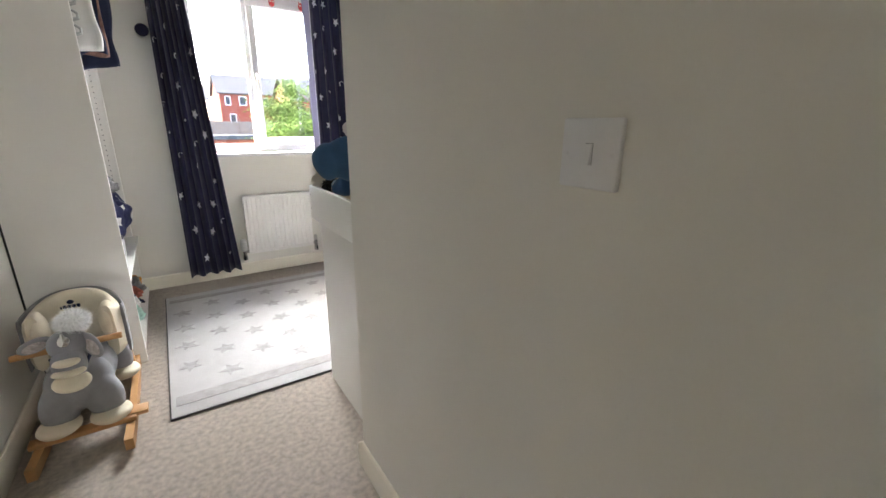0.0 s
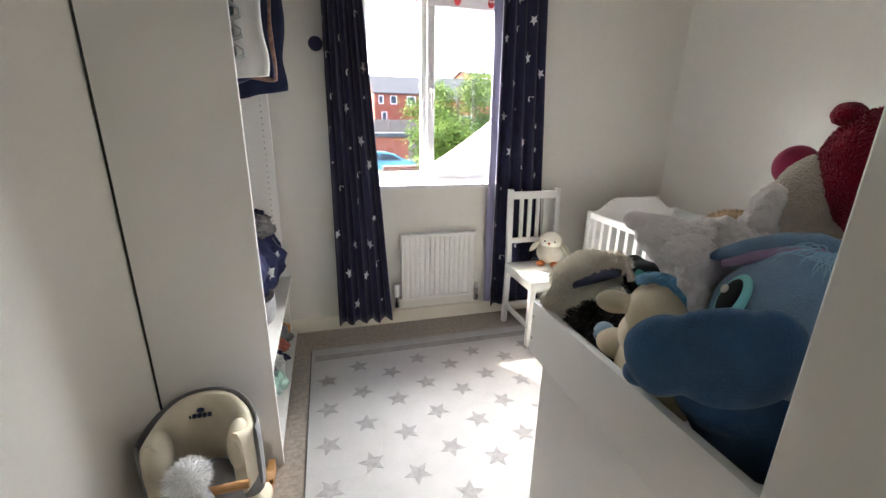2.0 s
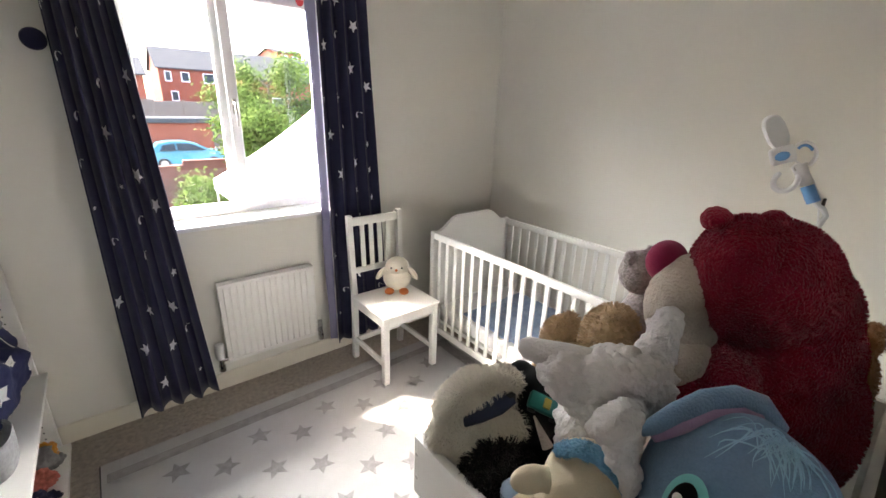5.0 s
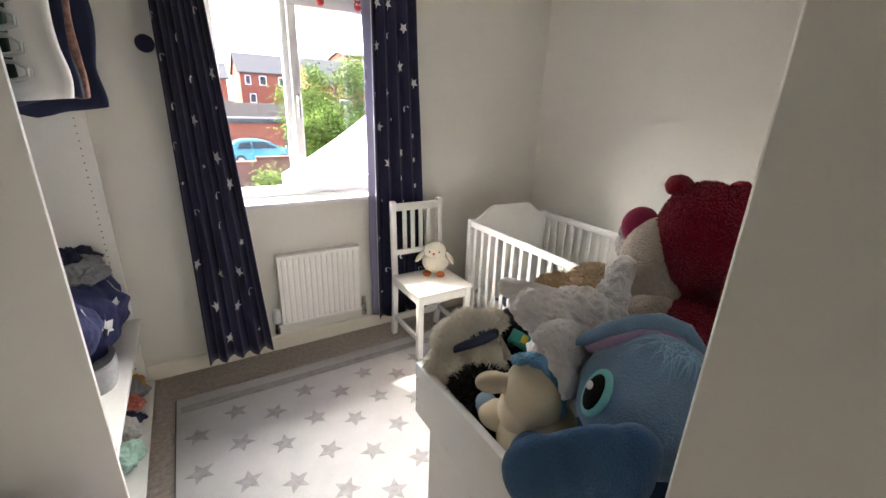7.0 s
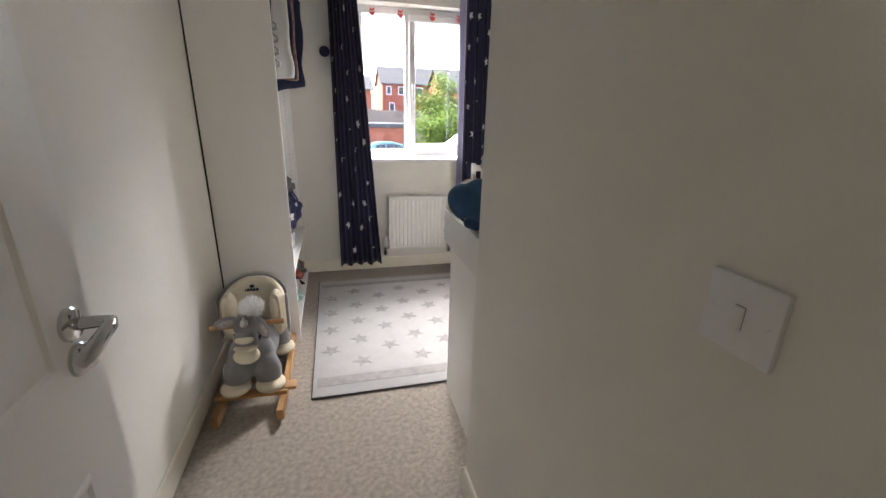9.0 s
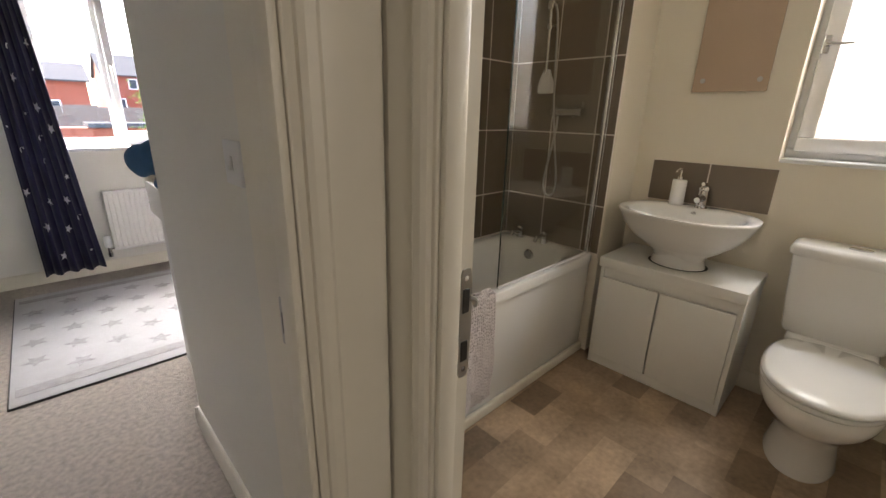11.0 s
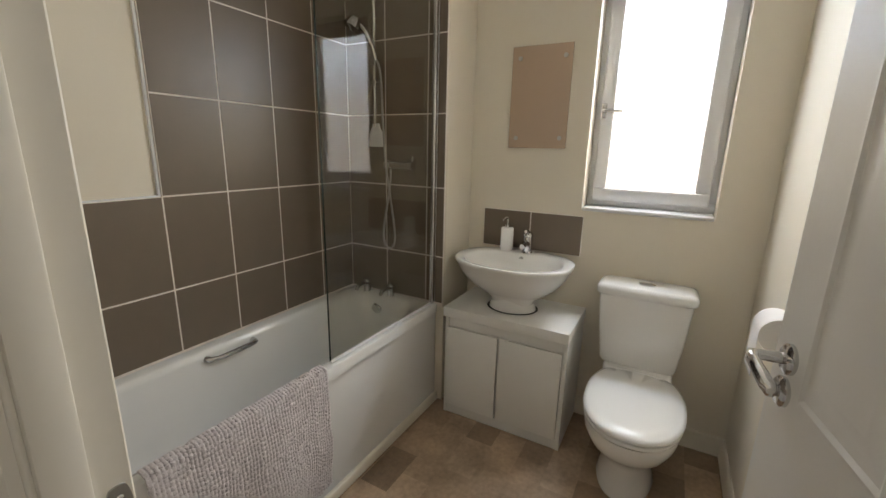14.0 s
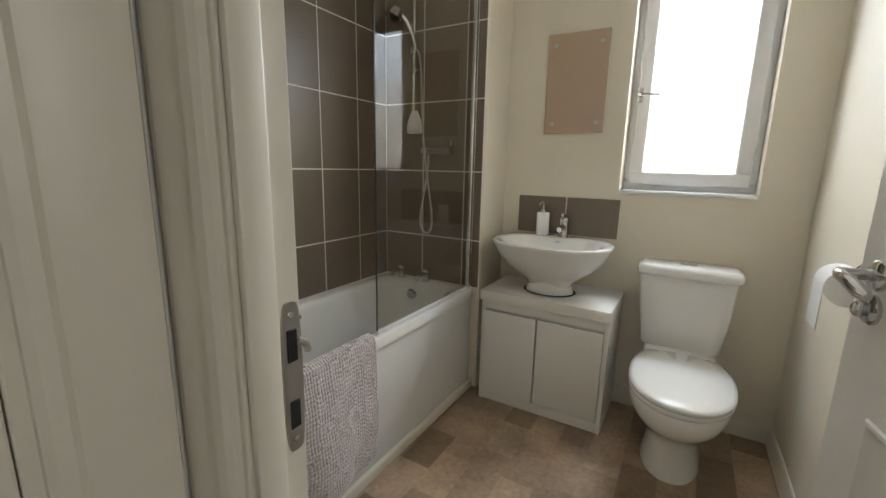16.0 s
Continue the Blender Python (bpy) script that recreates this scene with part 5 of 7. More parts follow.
soft("ear", [((0.718, 1.282, 1.090), (0.080, 0.032, 0.072), (0, 0, -34)), ((0.752, 1.262, 1.118), (0.040, 0.028, 0.044), (0, 0, -34)), ((0.660, 1.318, 1.078), (0.050, 0.032, 0.060), (0, 12, -34)), ((0.79, 1.285, 1.075), (0.045, 0.03, 0.040), (0, 0, -30))], DEEP, t, "deep blue drooping ear", 0.005, 6, 0, 0.01, 0.012)
b = bmesh.new()
EARP = [(0.822, 1.422, 1.176), (0.840, 1.418, 1.180), (0.876, 1.404, 1.192), (0.918, 1.386, 1.203), (0.955, 1.362, 1.206), (0.984, 1.338, 1.196), (0.998, 1.312, 1.165)]
blade(b, EARP, [0.004, 0.011, 0.015, 0.017, 0.018, 0.016, 0.012], [0.004, 0.010, 0.014, 0.015, 0.015, 0.013, 0.010], (0.2, 0.5, 1))
part("ear", b, BLUE, t, "", 180)
b = bmesh.new()
blade(b, [(x - 0.004, y - 0.006, z - 0.012) for x, y, z in EARP[1:6]], [0.006, 0.012, 0.013, 0.012, 0.006], [0.006, 0.014, 0.015, 0.013, 0.006], (0.2, 0.5, 1))
part("ear_lining", b, LILAC, t, "dusty pink ear lining", 180)
soft("paw", [((0.748, 1.418, 0.985), (0.040, 0.036, 0.036)), ((0.722, 1.425, 0.978), (0.022, 0.022, 0.022)), ((0.735, 1.405, 1.004), (0.02, 0.02, 0.022))], DEEP, t, "", 0.004, 4)
b = bmesh.new()
ball(b, (0.797, 1.352, 1.136), (0.010, 0.024, 0.040), (0, 22, -14), 24, 16)
eye = part("eye", b, TEAL, t, "teal ringed eye")
b = bmesh.new()
ball(b, (0.7915, 1.353, 1.139), (0.0075, 0.016, 0.030), (0, 22, -14), 20, 14)
pupil = part("pupil", b, PUPIL, eye, "black pupil")
# small pale ball puts the eye's highlight in as colour
b = bmesh.new()
ball(b, (0.784, 1.357, 1.152), (0.003, 0.006, 0.007), (0, 22, -14), 12, 8)
part("glint", b, PALE, pupil, "white highlight spot painted on pupil")
b = bmesh.new()
rnd = random.Random(9)
for k in range(10):
    d0 = Vector((rnd.uniform(-0.10, 0.20), rnd.uniform(-0.45, 0.10), 1.0)).normalized()
    d1 = Vector((rnd.uniform(-0.8, -0.3), rnd.uniform(-0.6, 0.1), rnd.uniform(0.45, 0.9))).normalized()
    reach, lift, curl = rnd.uniform(0.22, 0.55), rnd.uniform(0.03, 0.14), rnd.uniform(-0.9, 0.9)
    for j in range(8):
        w0, w1 = (Vector((rnd.gauss(0, q), rnd.gauss(0, q), rnd.gauss(0, q))) for q in (0.045, 0.10))
        line = []
        for i in range(6):
            u = i / 5 * reach
            d = ((d0 + w0) * (1 - u) + (d1 + w1) * u + Vector((0, curl * u * u, 0)) + w1 * math.sin(3 * u)).normalized()
            g = 1.005 + lift * math.sin(math.pi * i / 5 * 0.8) + 0.01 * rnd.random()
            line.append(HEADC + Vector((d.x * HEADR[0], d.y * HEADR[1], d.z * HEADR[2])) * g)
        tube(b, line, [0.0010, 0.0012, 0.0011, 0.0010, 0.0007, 0.0002], 4)
part("hair_tuft", b, HAIRB, t, "pale blue strands of hair")

# large crimson bear, seen from behind
t = toy("red_plush_bear", (1.25, 1.42, 0.822), "very large crimson fleece teddy bear facing away")
BEAR = [((1.35, 1.36, 0.98), (0.175, 0.140, 0.20)), ((1.28, 1.385, 1.03), (0.145, 0.125, 0.15)), ((1.325, 1.385, 1.13), (0.148, 0.128, 0.15)), ((1.252, 1.420, 1.285), (0.135, 0.108, 0.118)), ((1.315, 1.395, 1.215), (0.130, 0.115, 0.125))]
HOOD = [((1.195, 1.452, 1.300), (0.090, 0.085, 0.112), (0, 0, 12)), ((1.215, 1.435, 1.245), (0.075, 0.075, 0.085))]
soft("body", BEAR, RED, t, "", 0.006, 22, 0.002, 0.008)
pile_on("body_fur", BEAR, RED, t, 40000, 0.0035, 0.0010, 3, 0.0, 0.002, 0.12)
soft("hood", HOOD, RED, t, "", 0.005, 10, 0.002, 0.008)
pile_on("hood_fur", HOOD, RED, t, 12000, 0.0035, 0.0010, 4, 0.0, 0.002, 0.12)
for c, r, a in (((1.165, 1.500, 1.398), (0.036, 0.026, 0.022), (0, 0, 20)), ((1.300, 1.445, 1.388), (0.030, 0.024, 0.020), (0, 0, 20))):
    soft("ear", [(c, r, a)], RED, t, "", 0.004, 3, 0.003, 0.010)
ARM = [((1.175, 1.425, 1.110), (0.095, 0.055, 0.062), (0, 12, 20)), ((1.25, 1.38, 1.12), (0.09, 0.08, 0.075)), ((1.10, 1.45, 1.085), (0.045, 0.042, 0.045))]
soft("arm", ARM, RED, t, "", 0.005, 8, 0.002, 0.008)
pile_on("arm_fur", ARM, RED, t, 8000, 0.0035, 0.0010, 5, 0.0, 0.002, 0.12)
soft("snout", [((1.160, 1.520, 1.235), (0.076, 0.064, 0.094), (8, 0, 0)), ((1.165, 1.50, 1.18), (0.06, 0.05, 0.05))], BEIGE, t, "oatmeal fleece snout", 0.005, 6, 0.003, 0.010)
soft("nose", [((1.165, 1.566, 1.298), (0.046, 0.036, 0.042))], PINK, t, "raspberry plush nose", 0.004, 3)
soft("collar_patch", [((1.115, 1.480, 1.140), (0.062, 0.040, 0.034), (0, -25, 0))], BEIGE, t, "", 0.004, 3, 0.003)

# grey long-tailed plush
t = toy("grey_plush_toy", (0.95, 1.55, 0.822), "silver-grey crinkled fur plush lying on the heap")
GBODY = [((0.925, 1.512, 1.150), (0.105, 0.066, 0.064), (0, -4, -30)), ((0.94, 1.53, 1.05), (0.10, 0.07, 0.10)), ((0.87, 1.57, 1.165), (0.055, 0.042, 0.042))]
GHEAD = [((1.000, 1.485, 1.235), (0.028, 0.028, 0.050), (0, 14, 0)), ((0.995, 1.49, 1.19), (0.038, 0.036, 0.045))]
GLEG = [((0.805, 1.450, 1.182), (0.042, 0.030, 0.026), (0, -10, -20)), ((0.818, 1.440, 1.145), (0.032, 0.024, 0.052), (0, -8, 0)), ((0.815, 1.420, 1.100), (0.017, 0.015, 0.036)), ((0.85, 1.46, 1.14), (0.04, 0.03, 0.05))]
soft("body", GBODY, GREYP, t, "", 0.004, 6, 0.004, 0.009, 0.004, 0.013)
b = bmesh.new()
tube(b, [(0.905, 1.555, 1.165), (0.880, 1.585, 1.178), (0.860, 1.615, 1.182), (0.848, 1.640, 1.185), (0.842, 1.650, 1.186)], [0.036, 0.028, 0.023, 0.019, 0.010], 16)
part("tail", b, GREYP, t, "", 180)
soft("head", GHEAD, GREYP, t, "", 0.004, 4, 0.003, 0.009, 0, 0.009)
soft("leg", GLEG, GREYP, t, "", 0.0035, 4, 0.003, 0.009, 0, 0.008)

# white dog with black curly coat
t = toy("plush_dog", (0.79, 1.68, 0.822), "cream and black shaggy plush dog with navy collar")
DHEAD = [((0.835, 1.735, 1.036), (0.068, 0.048, 0.044), (0, -12, -28)), ((0.795, 1.752, 1.012), (0.042, 0.037, 0.042)), ((0.882, 1.71, 1.046), (0.040, 0.037, 0.037))]
DPAW = [((0.768, 1.748, 0.968), (0.034, 0.032, 0.034))]
DBACK = [((0.850, 1.690, 0.985), (0.062, 0.050, 0.052), (0, 0, -28)), ((0.80, 1.71, 0.965), (0.05, 0.045, 0.045))]
DCOAT = [((0.805, 1.640, 0.940), (0.062, 0.068, 0.056)), ((0.79, 1.58, 0.92), (0.046, 0.056, 0.056))]
soft("head", DHEAD, WHITEP, t, "shaggy cream head", 0.004, 4, 0.003, 0.010, 0, 0.004)
soft("paw", DPAW, WHITEP, t, "", 0.004, 2, 0.003, 0.010)
soft("back", DBACK, WHITEP, t, "cream back", 0.004, 4, 0.003, 0.010, 0, 0.004)
soft("body", DCOAT, BLACKP, t, "black curly coat", 0.004, 2, 0.010, 0.012, 0, 0.016)
pile_on("head_fur", DHEAD, WHITEP, t, 11000, 0.017, 0.0009, 21, 0.5, 0.004, 1.0)
pile_on("paw_fur", DPAW, WHITEP, t, 2200, 0.018, 0.0011, 22, 0.5, 0.004, 1.0)
pile_on("back_fur", DBACK, WHITEP, t, 7000, 0.014, 0.0009, 23, 0.5, 0.004, 1.0)
pile_on("coat_curls", DCOAT, BLACKP, t, 5000, 0.016, 0.0016, 24, 0.2, 0.003, 1.3)
b = bmesh.new()
blade(b, [(0.784, 1.712, 1.016), (0.803, 1.692, 1.034), (0.828, 1.678, 1.048), (0.858, 1.676, 1.054)], [0.008, 0.009, 0.009, 0.008], [0.022, 0.025, 0.025, 0.022], (0, 0, 1))
part("collar", b, NAVYP, t, "navy collar")
b = bmesh.new()
box(b, 0.850, 0.868, 1.664, 1.680, 1.046, 1.062, 0.002, 1)
part("buckle", b, BLACK, t)

# cream unicorn with blue mane
t = toy("plush_unicorn", (0.80, 1.47, 0.822), "cream plush unicorn with bright blue mane")
soft("head", [((0.808, 1.478, 1.050), (0.062, 0.060, 0.064)), ((0.80, 1.49, 1.0), (0.055, 0.055, 0.05))], CREAMP, t, "", 0.004, 6)
soft("ear", [((0.742, 1.526, 1.060), (0.034, 0.018, 0.022), (0, 10, -20)), ((0.765, 1.51, 1.058), (0.02, 0.02, 0.02))], CREAMP, t, "", 0.003, 4)
soft("body", [((0.82, 1.47, 0.935), (0.078, 0.085, 0.10))], CREAMP, t)
soft("leg", [((0.780, 1.540, 0.958), (0.044, 0.032, 0.032), (0, 0, 130))], CREAMP, t, "", 0.004, 4)
soft("hoof", [((0.772, 1.574, 0.962), (0.022, 0.026, 0.027))], HOOFB, t, "pale blue hoof", 0.003, 3)
b = bmesh.new()
blade(b, [(0.772, 1.512, 1.106), (0.790, 1.490, 1.118), (0.806, 1.466, 1.115), (0.815, 1.444, 1.095), (0.817, 1.428, 1.062), (0.815, 1.422, 1.030)], [0.010, 0.016, 0.018, 0.017, 0.014, 0.008], [0.008, 0.010, 0.010, 0.010, 0.009, 0.005], (1, 0.6, 0))
src = b.copy()
bmesh.ops.recalc_face_normals(src, faces=src.faces[:])
src.normal_update()
tufts(b, src, 2600, 0.004, 0.0007, 31, 0.1)
src.free()
part("mane", b, MANE, t, "", 180)
b = bmesh.new()
rod(b, (0.776, 1.527, 1.098), (0.774, 1.556, 1.136), 0.009, 0.0015, 12)
part("horn", b, BEIGE, t, "pale pointed horn")

# tan and grey bears at the back of the heap
t = toy("tan_plush_bear", (1.1, 1.66, 0.822), "tan curly-fur plush bear half buried in heap")
TBODY = [((1.095, 1.620, 1.136), (0.076, 0.050, 0.060)), ((1.06, 1.60, 1.155), (0.05, 0.043, 0.038)), ((1.13, 1.63, 0.98), (0.09, 0.06, 0.15))]
THEAD = [((1.065, 1.715, 1.098), (0.048, 0.036, 0.044)), ((1.09, 1.71, 1.118), (0.027, 0.021, 0.027)), ((1.06, 1.72, 0.97), (0.05, 0.04, 0.13))]
soft("body", TBODY, BROWNP, t, "", 0.004, 4, 0.003, 0.009, 0, 0.006)
pile_on("body_fur", TBODY, BROWNP, t, 9000, 0.009, 0.0010, 31, 0.2, 0.003, 1.2)
soft("head", THEAD, BROWNP, t, "", 0.004, 4, 0.003, 0.009, 0, 0.006)
pile_on("head_fur", THEAD, BROWNP, t, 6000, 0.009, 0.0010, 32, 0.2, 0.003, 1.2)
soft("ribbon", [((1.075, 1.675, 1.045), (0.03, 0.012, 0.012))], CORALR, t, "coral ribbon")
t = toy("grey_plush_bear", (1.36, 1.68, 0.822), "small mottled grey plush bear behind the heap")
soft("head", [((1.375, 1.70, 1.180), (0.058, 0.052, 0.058)), ((1.338, 1.715, 1.222), (0.022, 0.016, 0.022)), ((1.41, 1.70, 1.225), (0.022, 0.016, 0.022))], MOTTLE, t, "", 0.004, 3, 0.005, 0.008)
soft("body", [((1.385, 1.68, 0.98), (0.08, 0.07, 0.16))], MOTTLE, t)
t = toy("brown_plush_bear", (1.60, 1.285, 0.822), "small brown plush bear tucked behind the red one")
NUT = [((1.602, 1.285, 0.96), (0.058, 0.055, 0.135)), ((1.585, 1.287, 1.105), (0.042, 0.040, 0.036)), ((1.560, 1.300, 1.130), (0.020, 0.018, 0.016)), ((1.606, 1.272, 1.132), (0.020, 0.018, 0.016))]
NUTB = plush("chestnut_plush", (0.24, 0.105, 0.045), 300, 0.004, 0.7, 0.15)
soft("body", NUT, NUTB, t, "", 0.005, 4, 0.002, 0.008)
pile_on("body_fur", NUT, NUTB, t, 3000, 0.006, 0.0012, 41, 0.1)
t = toy("black_plush_toy", (0.92, 1.70, 0.822), "plain black plush toy under the grey one")
soft("body", [((0.935, 1.680, 0.985), (0.080, 0.062, 0.088), (0, 20, 0)), ((0.94, 1.67, 0.90), (0.09, 0.06, 0.08)), ((0.94, 1.72, 1.035), (0.03, 0.03, 0.045), (20, 0, 0))], BLACKF, t)
car = thing("toy_car", (0.905, 1.635, 1.03), "green and yellow toy car lying among the toys", "toy")
GREENT = material("teal_green_plastic", (0.02, 0.22, 0.19), 0.35, vary=0.05, bump=0)
YEL = material("yellow_plastic", (0.42, 0.34, 0.04), 0.35, vary=0.05, bump=0)
CM = pose(0.905, 1.622, 1.045, 32, 18, -55)
b = bmesh.new()
box(b, -0.034, 0.034, -0.016, 0.016, -0.010, 0.008, 0.004, 2, CM)
part("body", b, GREENT, car)
b = bmesh.new()
box(b, -0.008, 0.006, -0.010, 0.010, 0.008, 0.013, 0.002, 2, CM)
part("cab", b, YEL, car)
for x in (-0.022, 0.022):
    for y in (-0.016, 0.016):
        b = bmesh.new()
        rod(b, CM @ Vector((x, y - 0.003, -0.010)), CM @ Vector((x, y + 0.003, -0.010)), 0.008, None, 14)
        part("wheel", b, BLACK, car)

# bird toy on the chair
t = thing("plush_bird", (1.655, 3.27, SEAT), "small white plush bird sitting on the chair", "soft toy")
CREAMW = plush("ivory_plush", (0.80, 0.75, 0.64), 400, 0.003, 0.6, 0.08)
ORANGE = plush("orange_plush", (0.62, 0.20, 0.07), 400, 0.002, 0.5, 0.1)
fuzzy("body", [((1.655, 3.27, SEAT + 0.085), (0.088, 0.078, 0.082)), ((1.655, 3.272, SEAT + 0.155), (0.074, 0.068, 0.066))], CREAMW, t)
for s, a in ((-1, 30), (1, -30)):
    fuzzy("wing", [((1.655 + s * 0.100, 3.255, SEAT + 0.118), (0.018, 0.028, 0.050), (0, a * 1.25, 0))], CREAMW, t)
    fuzzy("foot", [((1.655 + s * 0.045, 3.205, SEAT + 0.018), (0.030, 0.034, 0.018))], ORANGE, t, "orange foot")
    b = bmesh.new()
    ball(b, (1.655 + s * 0.032, 3.21, SEAT + 0.170), 0.006, u=10, v=8)
    part("eye", b, BLACK, t)
b = bmesh.new()
rod(b, (1.653, 3.206, SEAT + 0.158), (1.653, 3.192, SEAT + 0.152), 0.010, 0.001, 8)
part("beak", b, ORANGE, t, "orange beak")
t.matrix_basis = pose(1.655, 3.292, SEAT, 0, 0, -36)

# bendy-arm baby monitor holder on the cot end
SOFTBLUE = material("soft_blue_rubber", (0.13, 0.33, 0.66), 0.5, vary=0.05, bump=0)
mon = thing("baby_monitor_arm", (1.855, 1.47, 0), "white bendy monitor holder with blue grips on floor stand", "monitor holder")
b = bmesh.new()
tube(b, [(1.855, 1.47, 0.02), (1.857, 1.47, 0.5), (1.858, 1.47, 0.9), (1.862, 1.469, 1.17), (1.880, 1.465, 1.245), (1.893, 1.458, 1.288), (1.902, 1.452, 1.312), (1.899, 1.462, 1.330), (1.896, 1.478, 1.340), (1.895, 1.500, 1.366), (1.896, 1.530, 1.420)], [0.010, 0.009, 0.008, 0.008, 0.007, 0.007, 0.007, 0.007, 0.007, 0.007, 0.007], 12)
part("arm", b, UPVC, mon)
b = bmesh.new()
loft(b, [oval(1.855, 1.47, z, q, q, 32) for z, q in ((0.0, 0.11), (0.012, 0.11), (0.022, 0.09), (0.028, 0.02))])
part("base", b, UPVC, mon)
for pts in ([(1.863, 1.470, 1.165), (1.866, 1.469, 1.185), (1.880, 1.465, 1.240), (1.889, 1.461, 1.272)], [(1.895, 1.486, 1.345), (1.895, 1.498, 1.364), (1.8955, 1.512, 1.388)]):
    b = bmesh.new()
    tube(b, pts, 0.0165, 16)
    part("grip", b, SOFTBLUE, mon, "soft blue foam grip")
UNIT = pose(1.884, 1.618, 1.530, 0, -30, -62)
b = bmesh.new()
loft(b, [[UNIT @ Vector((x, y, z)) for x, _, z in [(0.026 * math.copysign(abs(math.cos(a)) ** 0.75, math.cos(a)) * g, 0, 0.052 * math.copysign(abs(math.sin(a)) ** 0.75, math.sin(a)) * (1 - (1 - g) * 0.5)) for a in [2 * math.pi * k / 32 for k in range(32)]]] for y, g in ((-0.017, 0.86), (-0.014, 0.96), (-0.008, 1.0), (0.008, 1.0), (0.014, 0.96), (0.017, 0.86))])
part("monitor", b, UPVC, mon, "white rounded camera unit")
CLAMP = pose(1.880, 1.582, 1.468, 0, -22, -66)
b = bmesh.new()
box(b, -0.034, 0.028, -0.012, 0.014, -0.024, 0.026, 0.010, 3, CLAMP)
cl = part("cradle", b, UPVC, mon)
b = bmesh.new()
ball(b, CLAMP @ Vector((-0.006, -0.013, 0.0)), (0.018, 0.006, 0.013), (0, -22, -66), 16, 10)
part("grip_pad", b, SOFTBLUE, cl, "soft blue pad")
JAW = pose(1.900, 1.541, 1.474, 0, -18, -70)
b = bmesh.new()
arc = [JAW @ Vector((0.026 * math.cos(a), 0, 0.034 * math.sin(a))) for a in np.linspace(2.4, -1.3, 16)]
blade(b, arc, [0.016] * 16, [0.005] * 16, (0.95, 0.3, 0))
jaw = part("jaw", b, UPVC, mon, "curved white clamp jaw")
b = bmesh.new()
arc = [JAW @ Vector((0.019 * math.cos(a), -0.004, 0.026 * math.sin(a))) for a in np.linspace(2.3, 0.3, 10)]
blade(b, arc, [0.010] * 10, [0.004] * 10, (0.95, 0.3, 0))
part("grip_pad", b, SOFTBLUE, jaw, "soft blue pad")
b = bmesh.new()
rod(b, (1.893, 1.545, 1.445), (1.896, 1.515, 1.392), 0.019, 0.014, 18)
rod(b, (1.880, 1.541, 1.436), (1.905, 1.549, 1.436), 0.012, None, 16)
part("joint", b, UPVC, mon)
b = bmesh.new()
rod(b, (1.878, 1.5405, 1.436), (1.881, 1.5413, 1.436), 0.009, None, 16)
part("joint_cap", b, STEEL, mon, "grey joint cap")
b = bmesh.new()
hoop = [Vector((1.884, 1.562, 1.397)) + Vector((-0.006 * math.cos(a), -0.026 * math.cos(a) - 0.012 * math.sin(a), 0.030 * math.sin(a) - 0.008 * math.cos(a))) for a in np.linspace(2.7, 2 * math.pi + 1.0, 22)]
tube(b, hoop, [0.005] + [0.0075] * 20 + [0.005], 10)
part("ring", b, UPVC, mon, "white open hook")
b = bmesh.new()
tube(b, [(1.893, 1.556, 1.455), (1.90, 1.530, 1.440), (1.905, 1.505, 1.405), (1.903, 1.478, 1.360), (1.902, 1.468, 1.310), (1.890, 1.450, 1.24), (1.880, 1.445, 1.10), (1.870, 1.455, 0.7), (1.862, 1.465, 0.05)], 0.0028, 6)
part("cable", b, UPVC, mon, "thin white cable")
b = bmesh.new()
box(b, 1.898, 1.906, 1.462, 1.470, 1.325, 1.360, 0.002, 1)
part("cable_clip", b, BLACK, mon, "small dark cable clip")

# ---- rocking horse ----
OAK = material("oiled_beech", (0.42, 0.22, 0.085), 0.5, vary=0.2, scale=8, fine=40, bump=0.15, stretch=(1, 0.2, 1))
GREYF = plush("grey_velour", (0.25, 0.25, 0.265), 420, 0.002, 0.5, 0.12)
CREAMV = plush("cream_velour", (0.72, 0.65, 0.52), 420, 0.002, 0.5, 0.06)
WHITEF = plush("white_long_fur", (0.90, 0.90, 0.90), 260, 0.002, 0.3, 0.05)
rh = thing("rocking_horse", (-0.17, 2.05, 0), "grey plush rocking horse with cream padded seat", "rocking toy")


def rocker_z(y):
    return 0.16 * (y - 2.06) ** 2


for x in (-0.315, -0.045):
    b = bmesh.new()
    rr = []
    for k in range(17):
        y = 1.690 + 0.705 * k / 16
        z = rocker_z(y)
        rr.append([(x - 0.014, y, z), (x + 0.014, y, z), (x + 0.014, y, z + 0.045), (x - 0.014, y, z + 0.045)])
    loft(b, rr)
    part("rocker", b, OAK, rh, "beech rocker")
for y, x1 in ((1.845, -0.01), (2.30, -0.01)):
    b = bmesh.new()
    box(b, -0.345, x1 - 0.015, y - 0.022, y + 0.022, rocker_z(y) + 0.045, rocker_z(y) + 0.066, 0.004, 2)
    part("cross_bar", b, OAK, rh)
b = bmesh.new()
box(b, -0.075, 0.015, 1.84, 1.90, 0.060, 0.078, 0.004, 2)
part("foot_rest", b, OAK, rh)
for x in (-0.315, -0.045):
    b = bmesh.new()
    rod(b, (x, 2.25, 0.05), (x * 0.9 - 0.017, 2.24, 0.26), 0.014, None, 12)
    part("strut", b, OAK, rh)
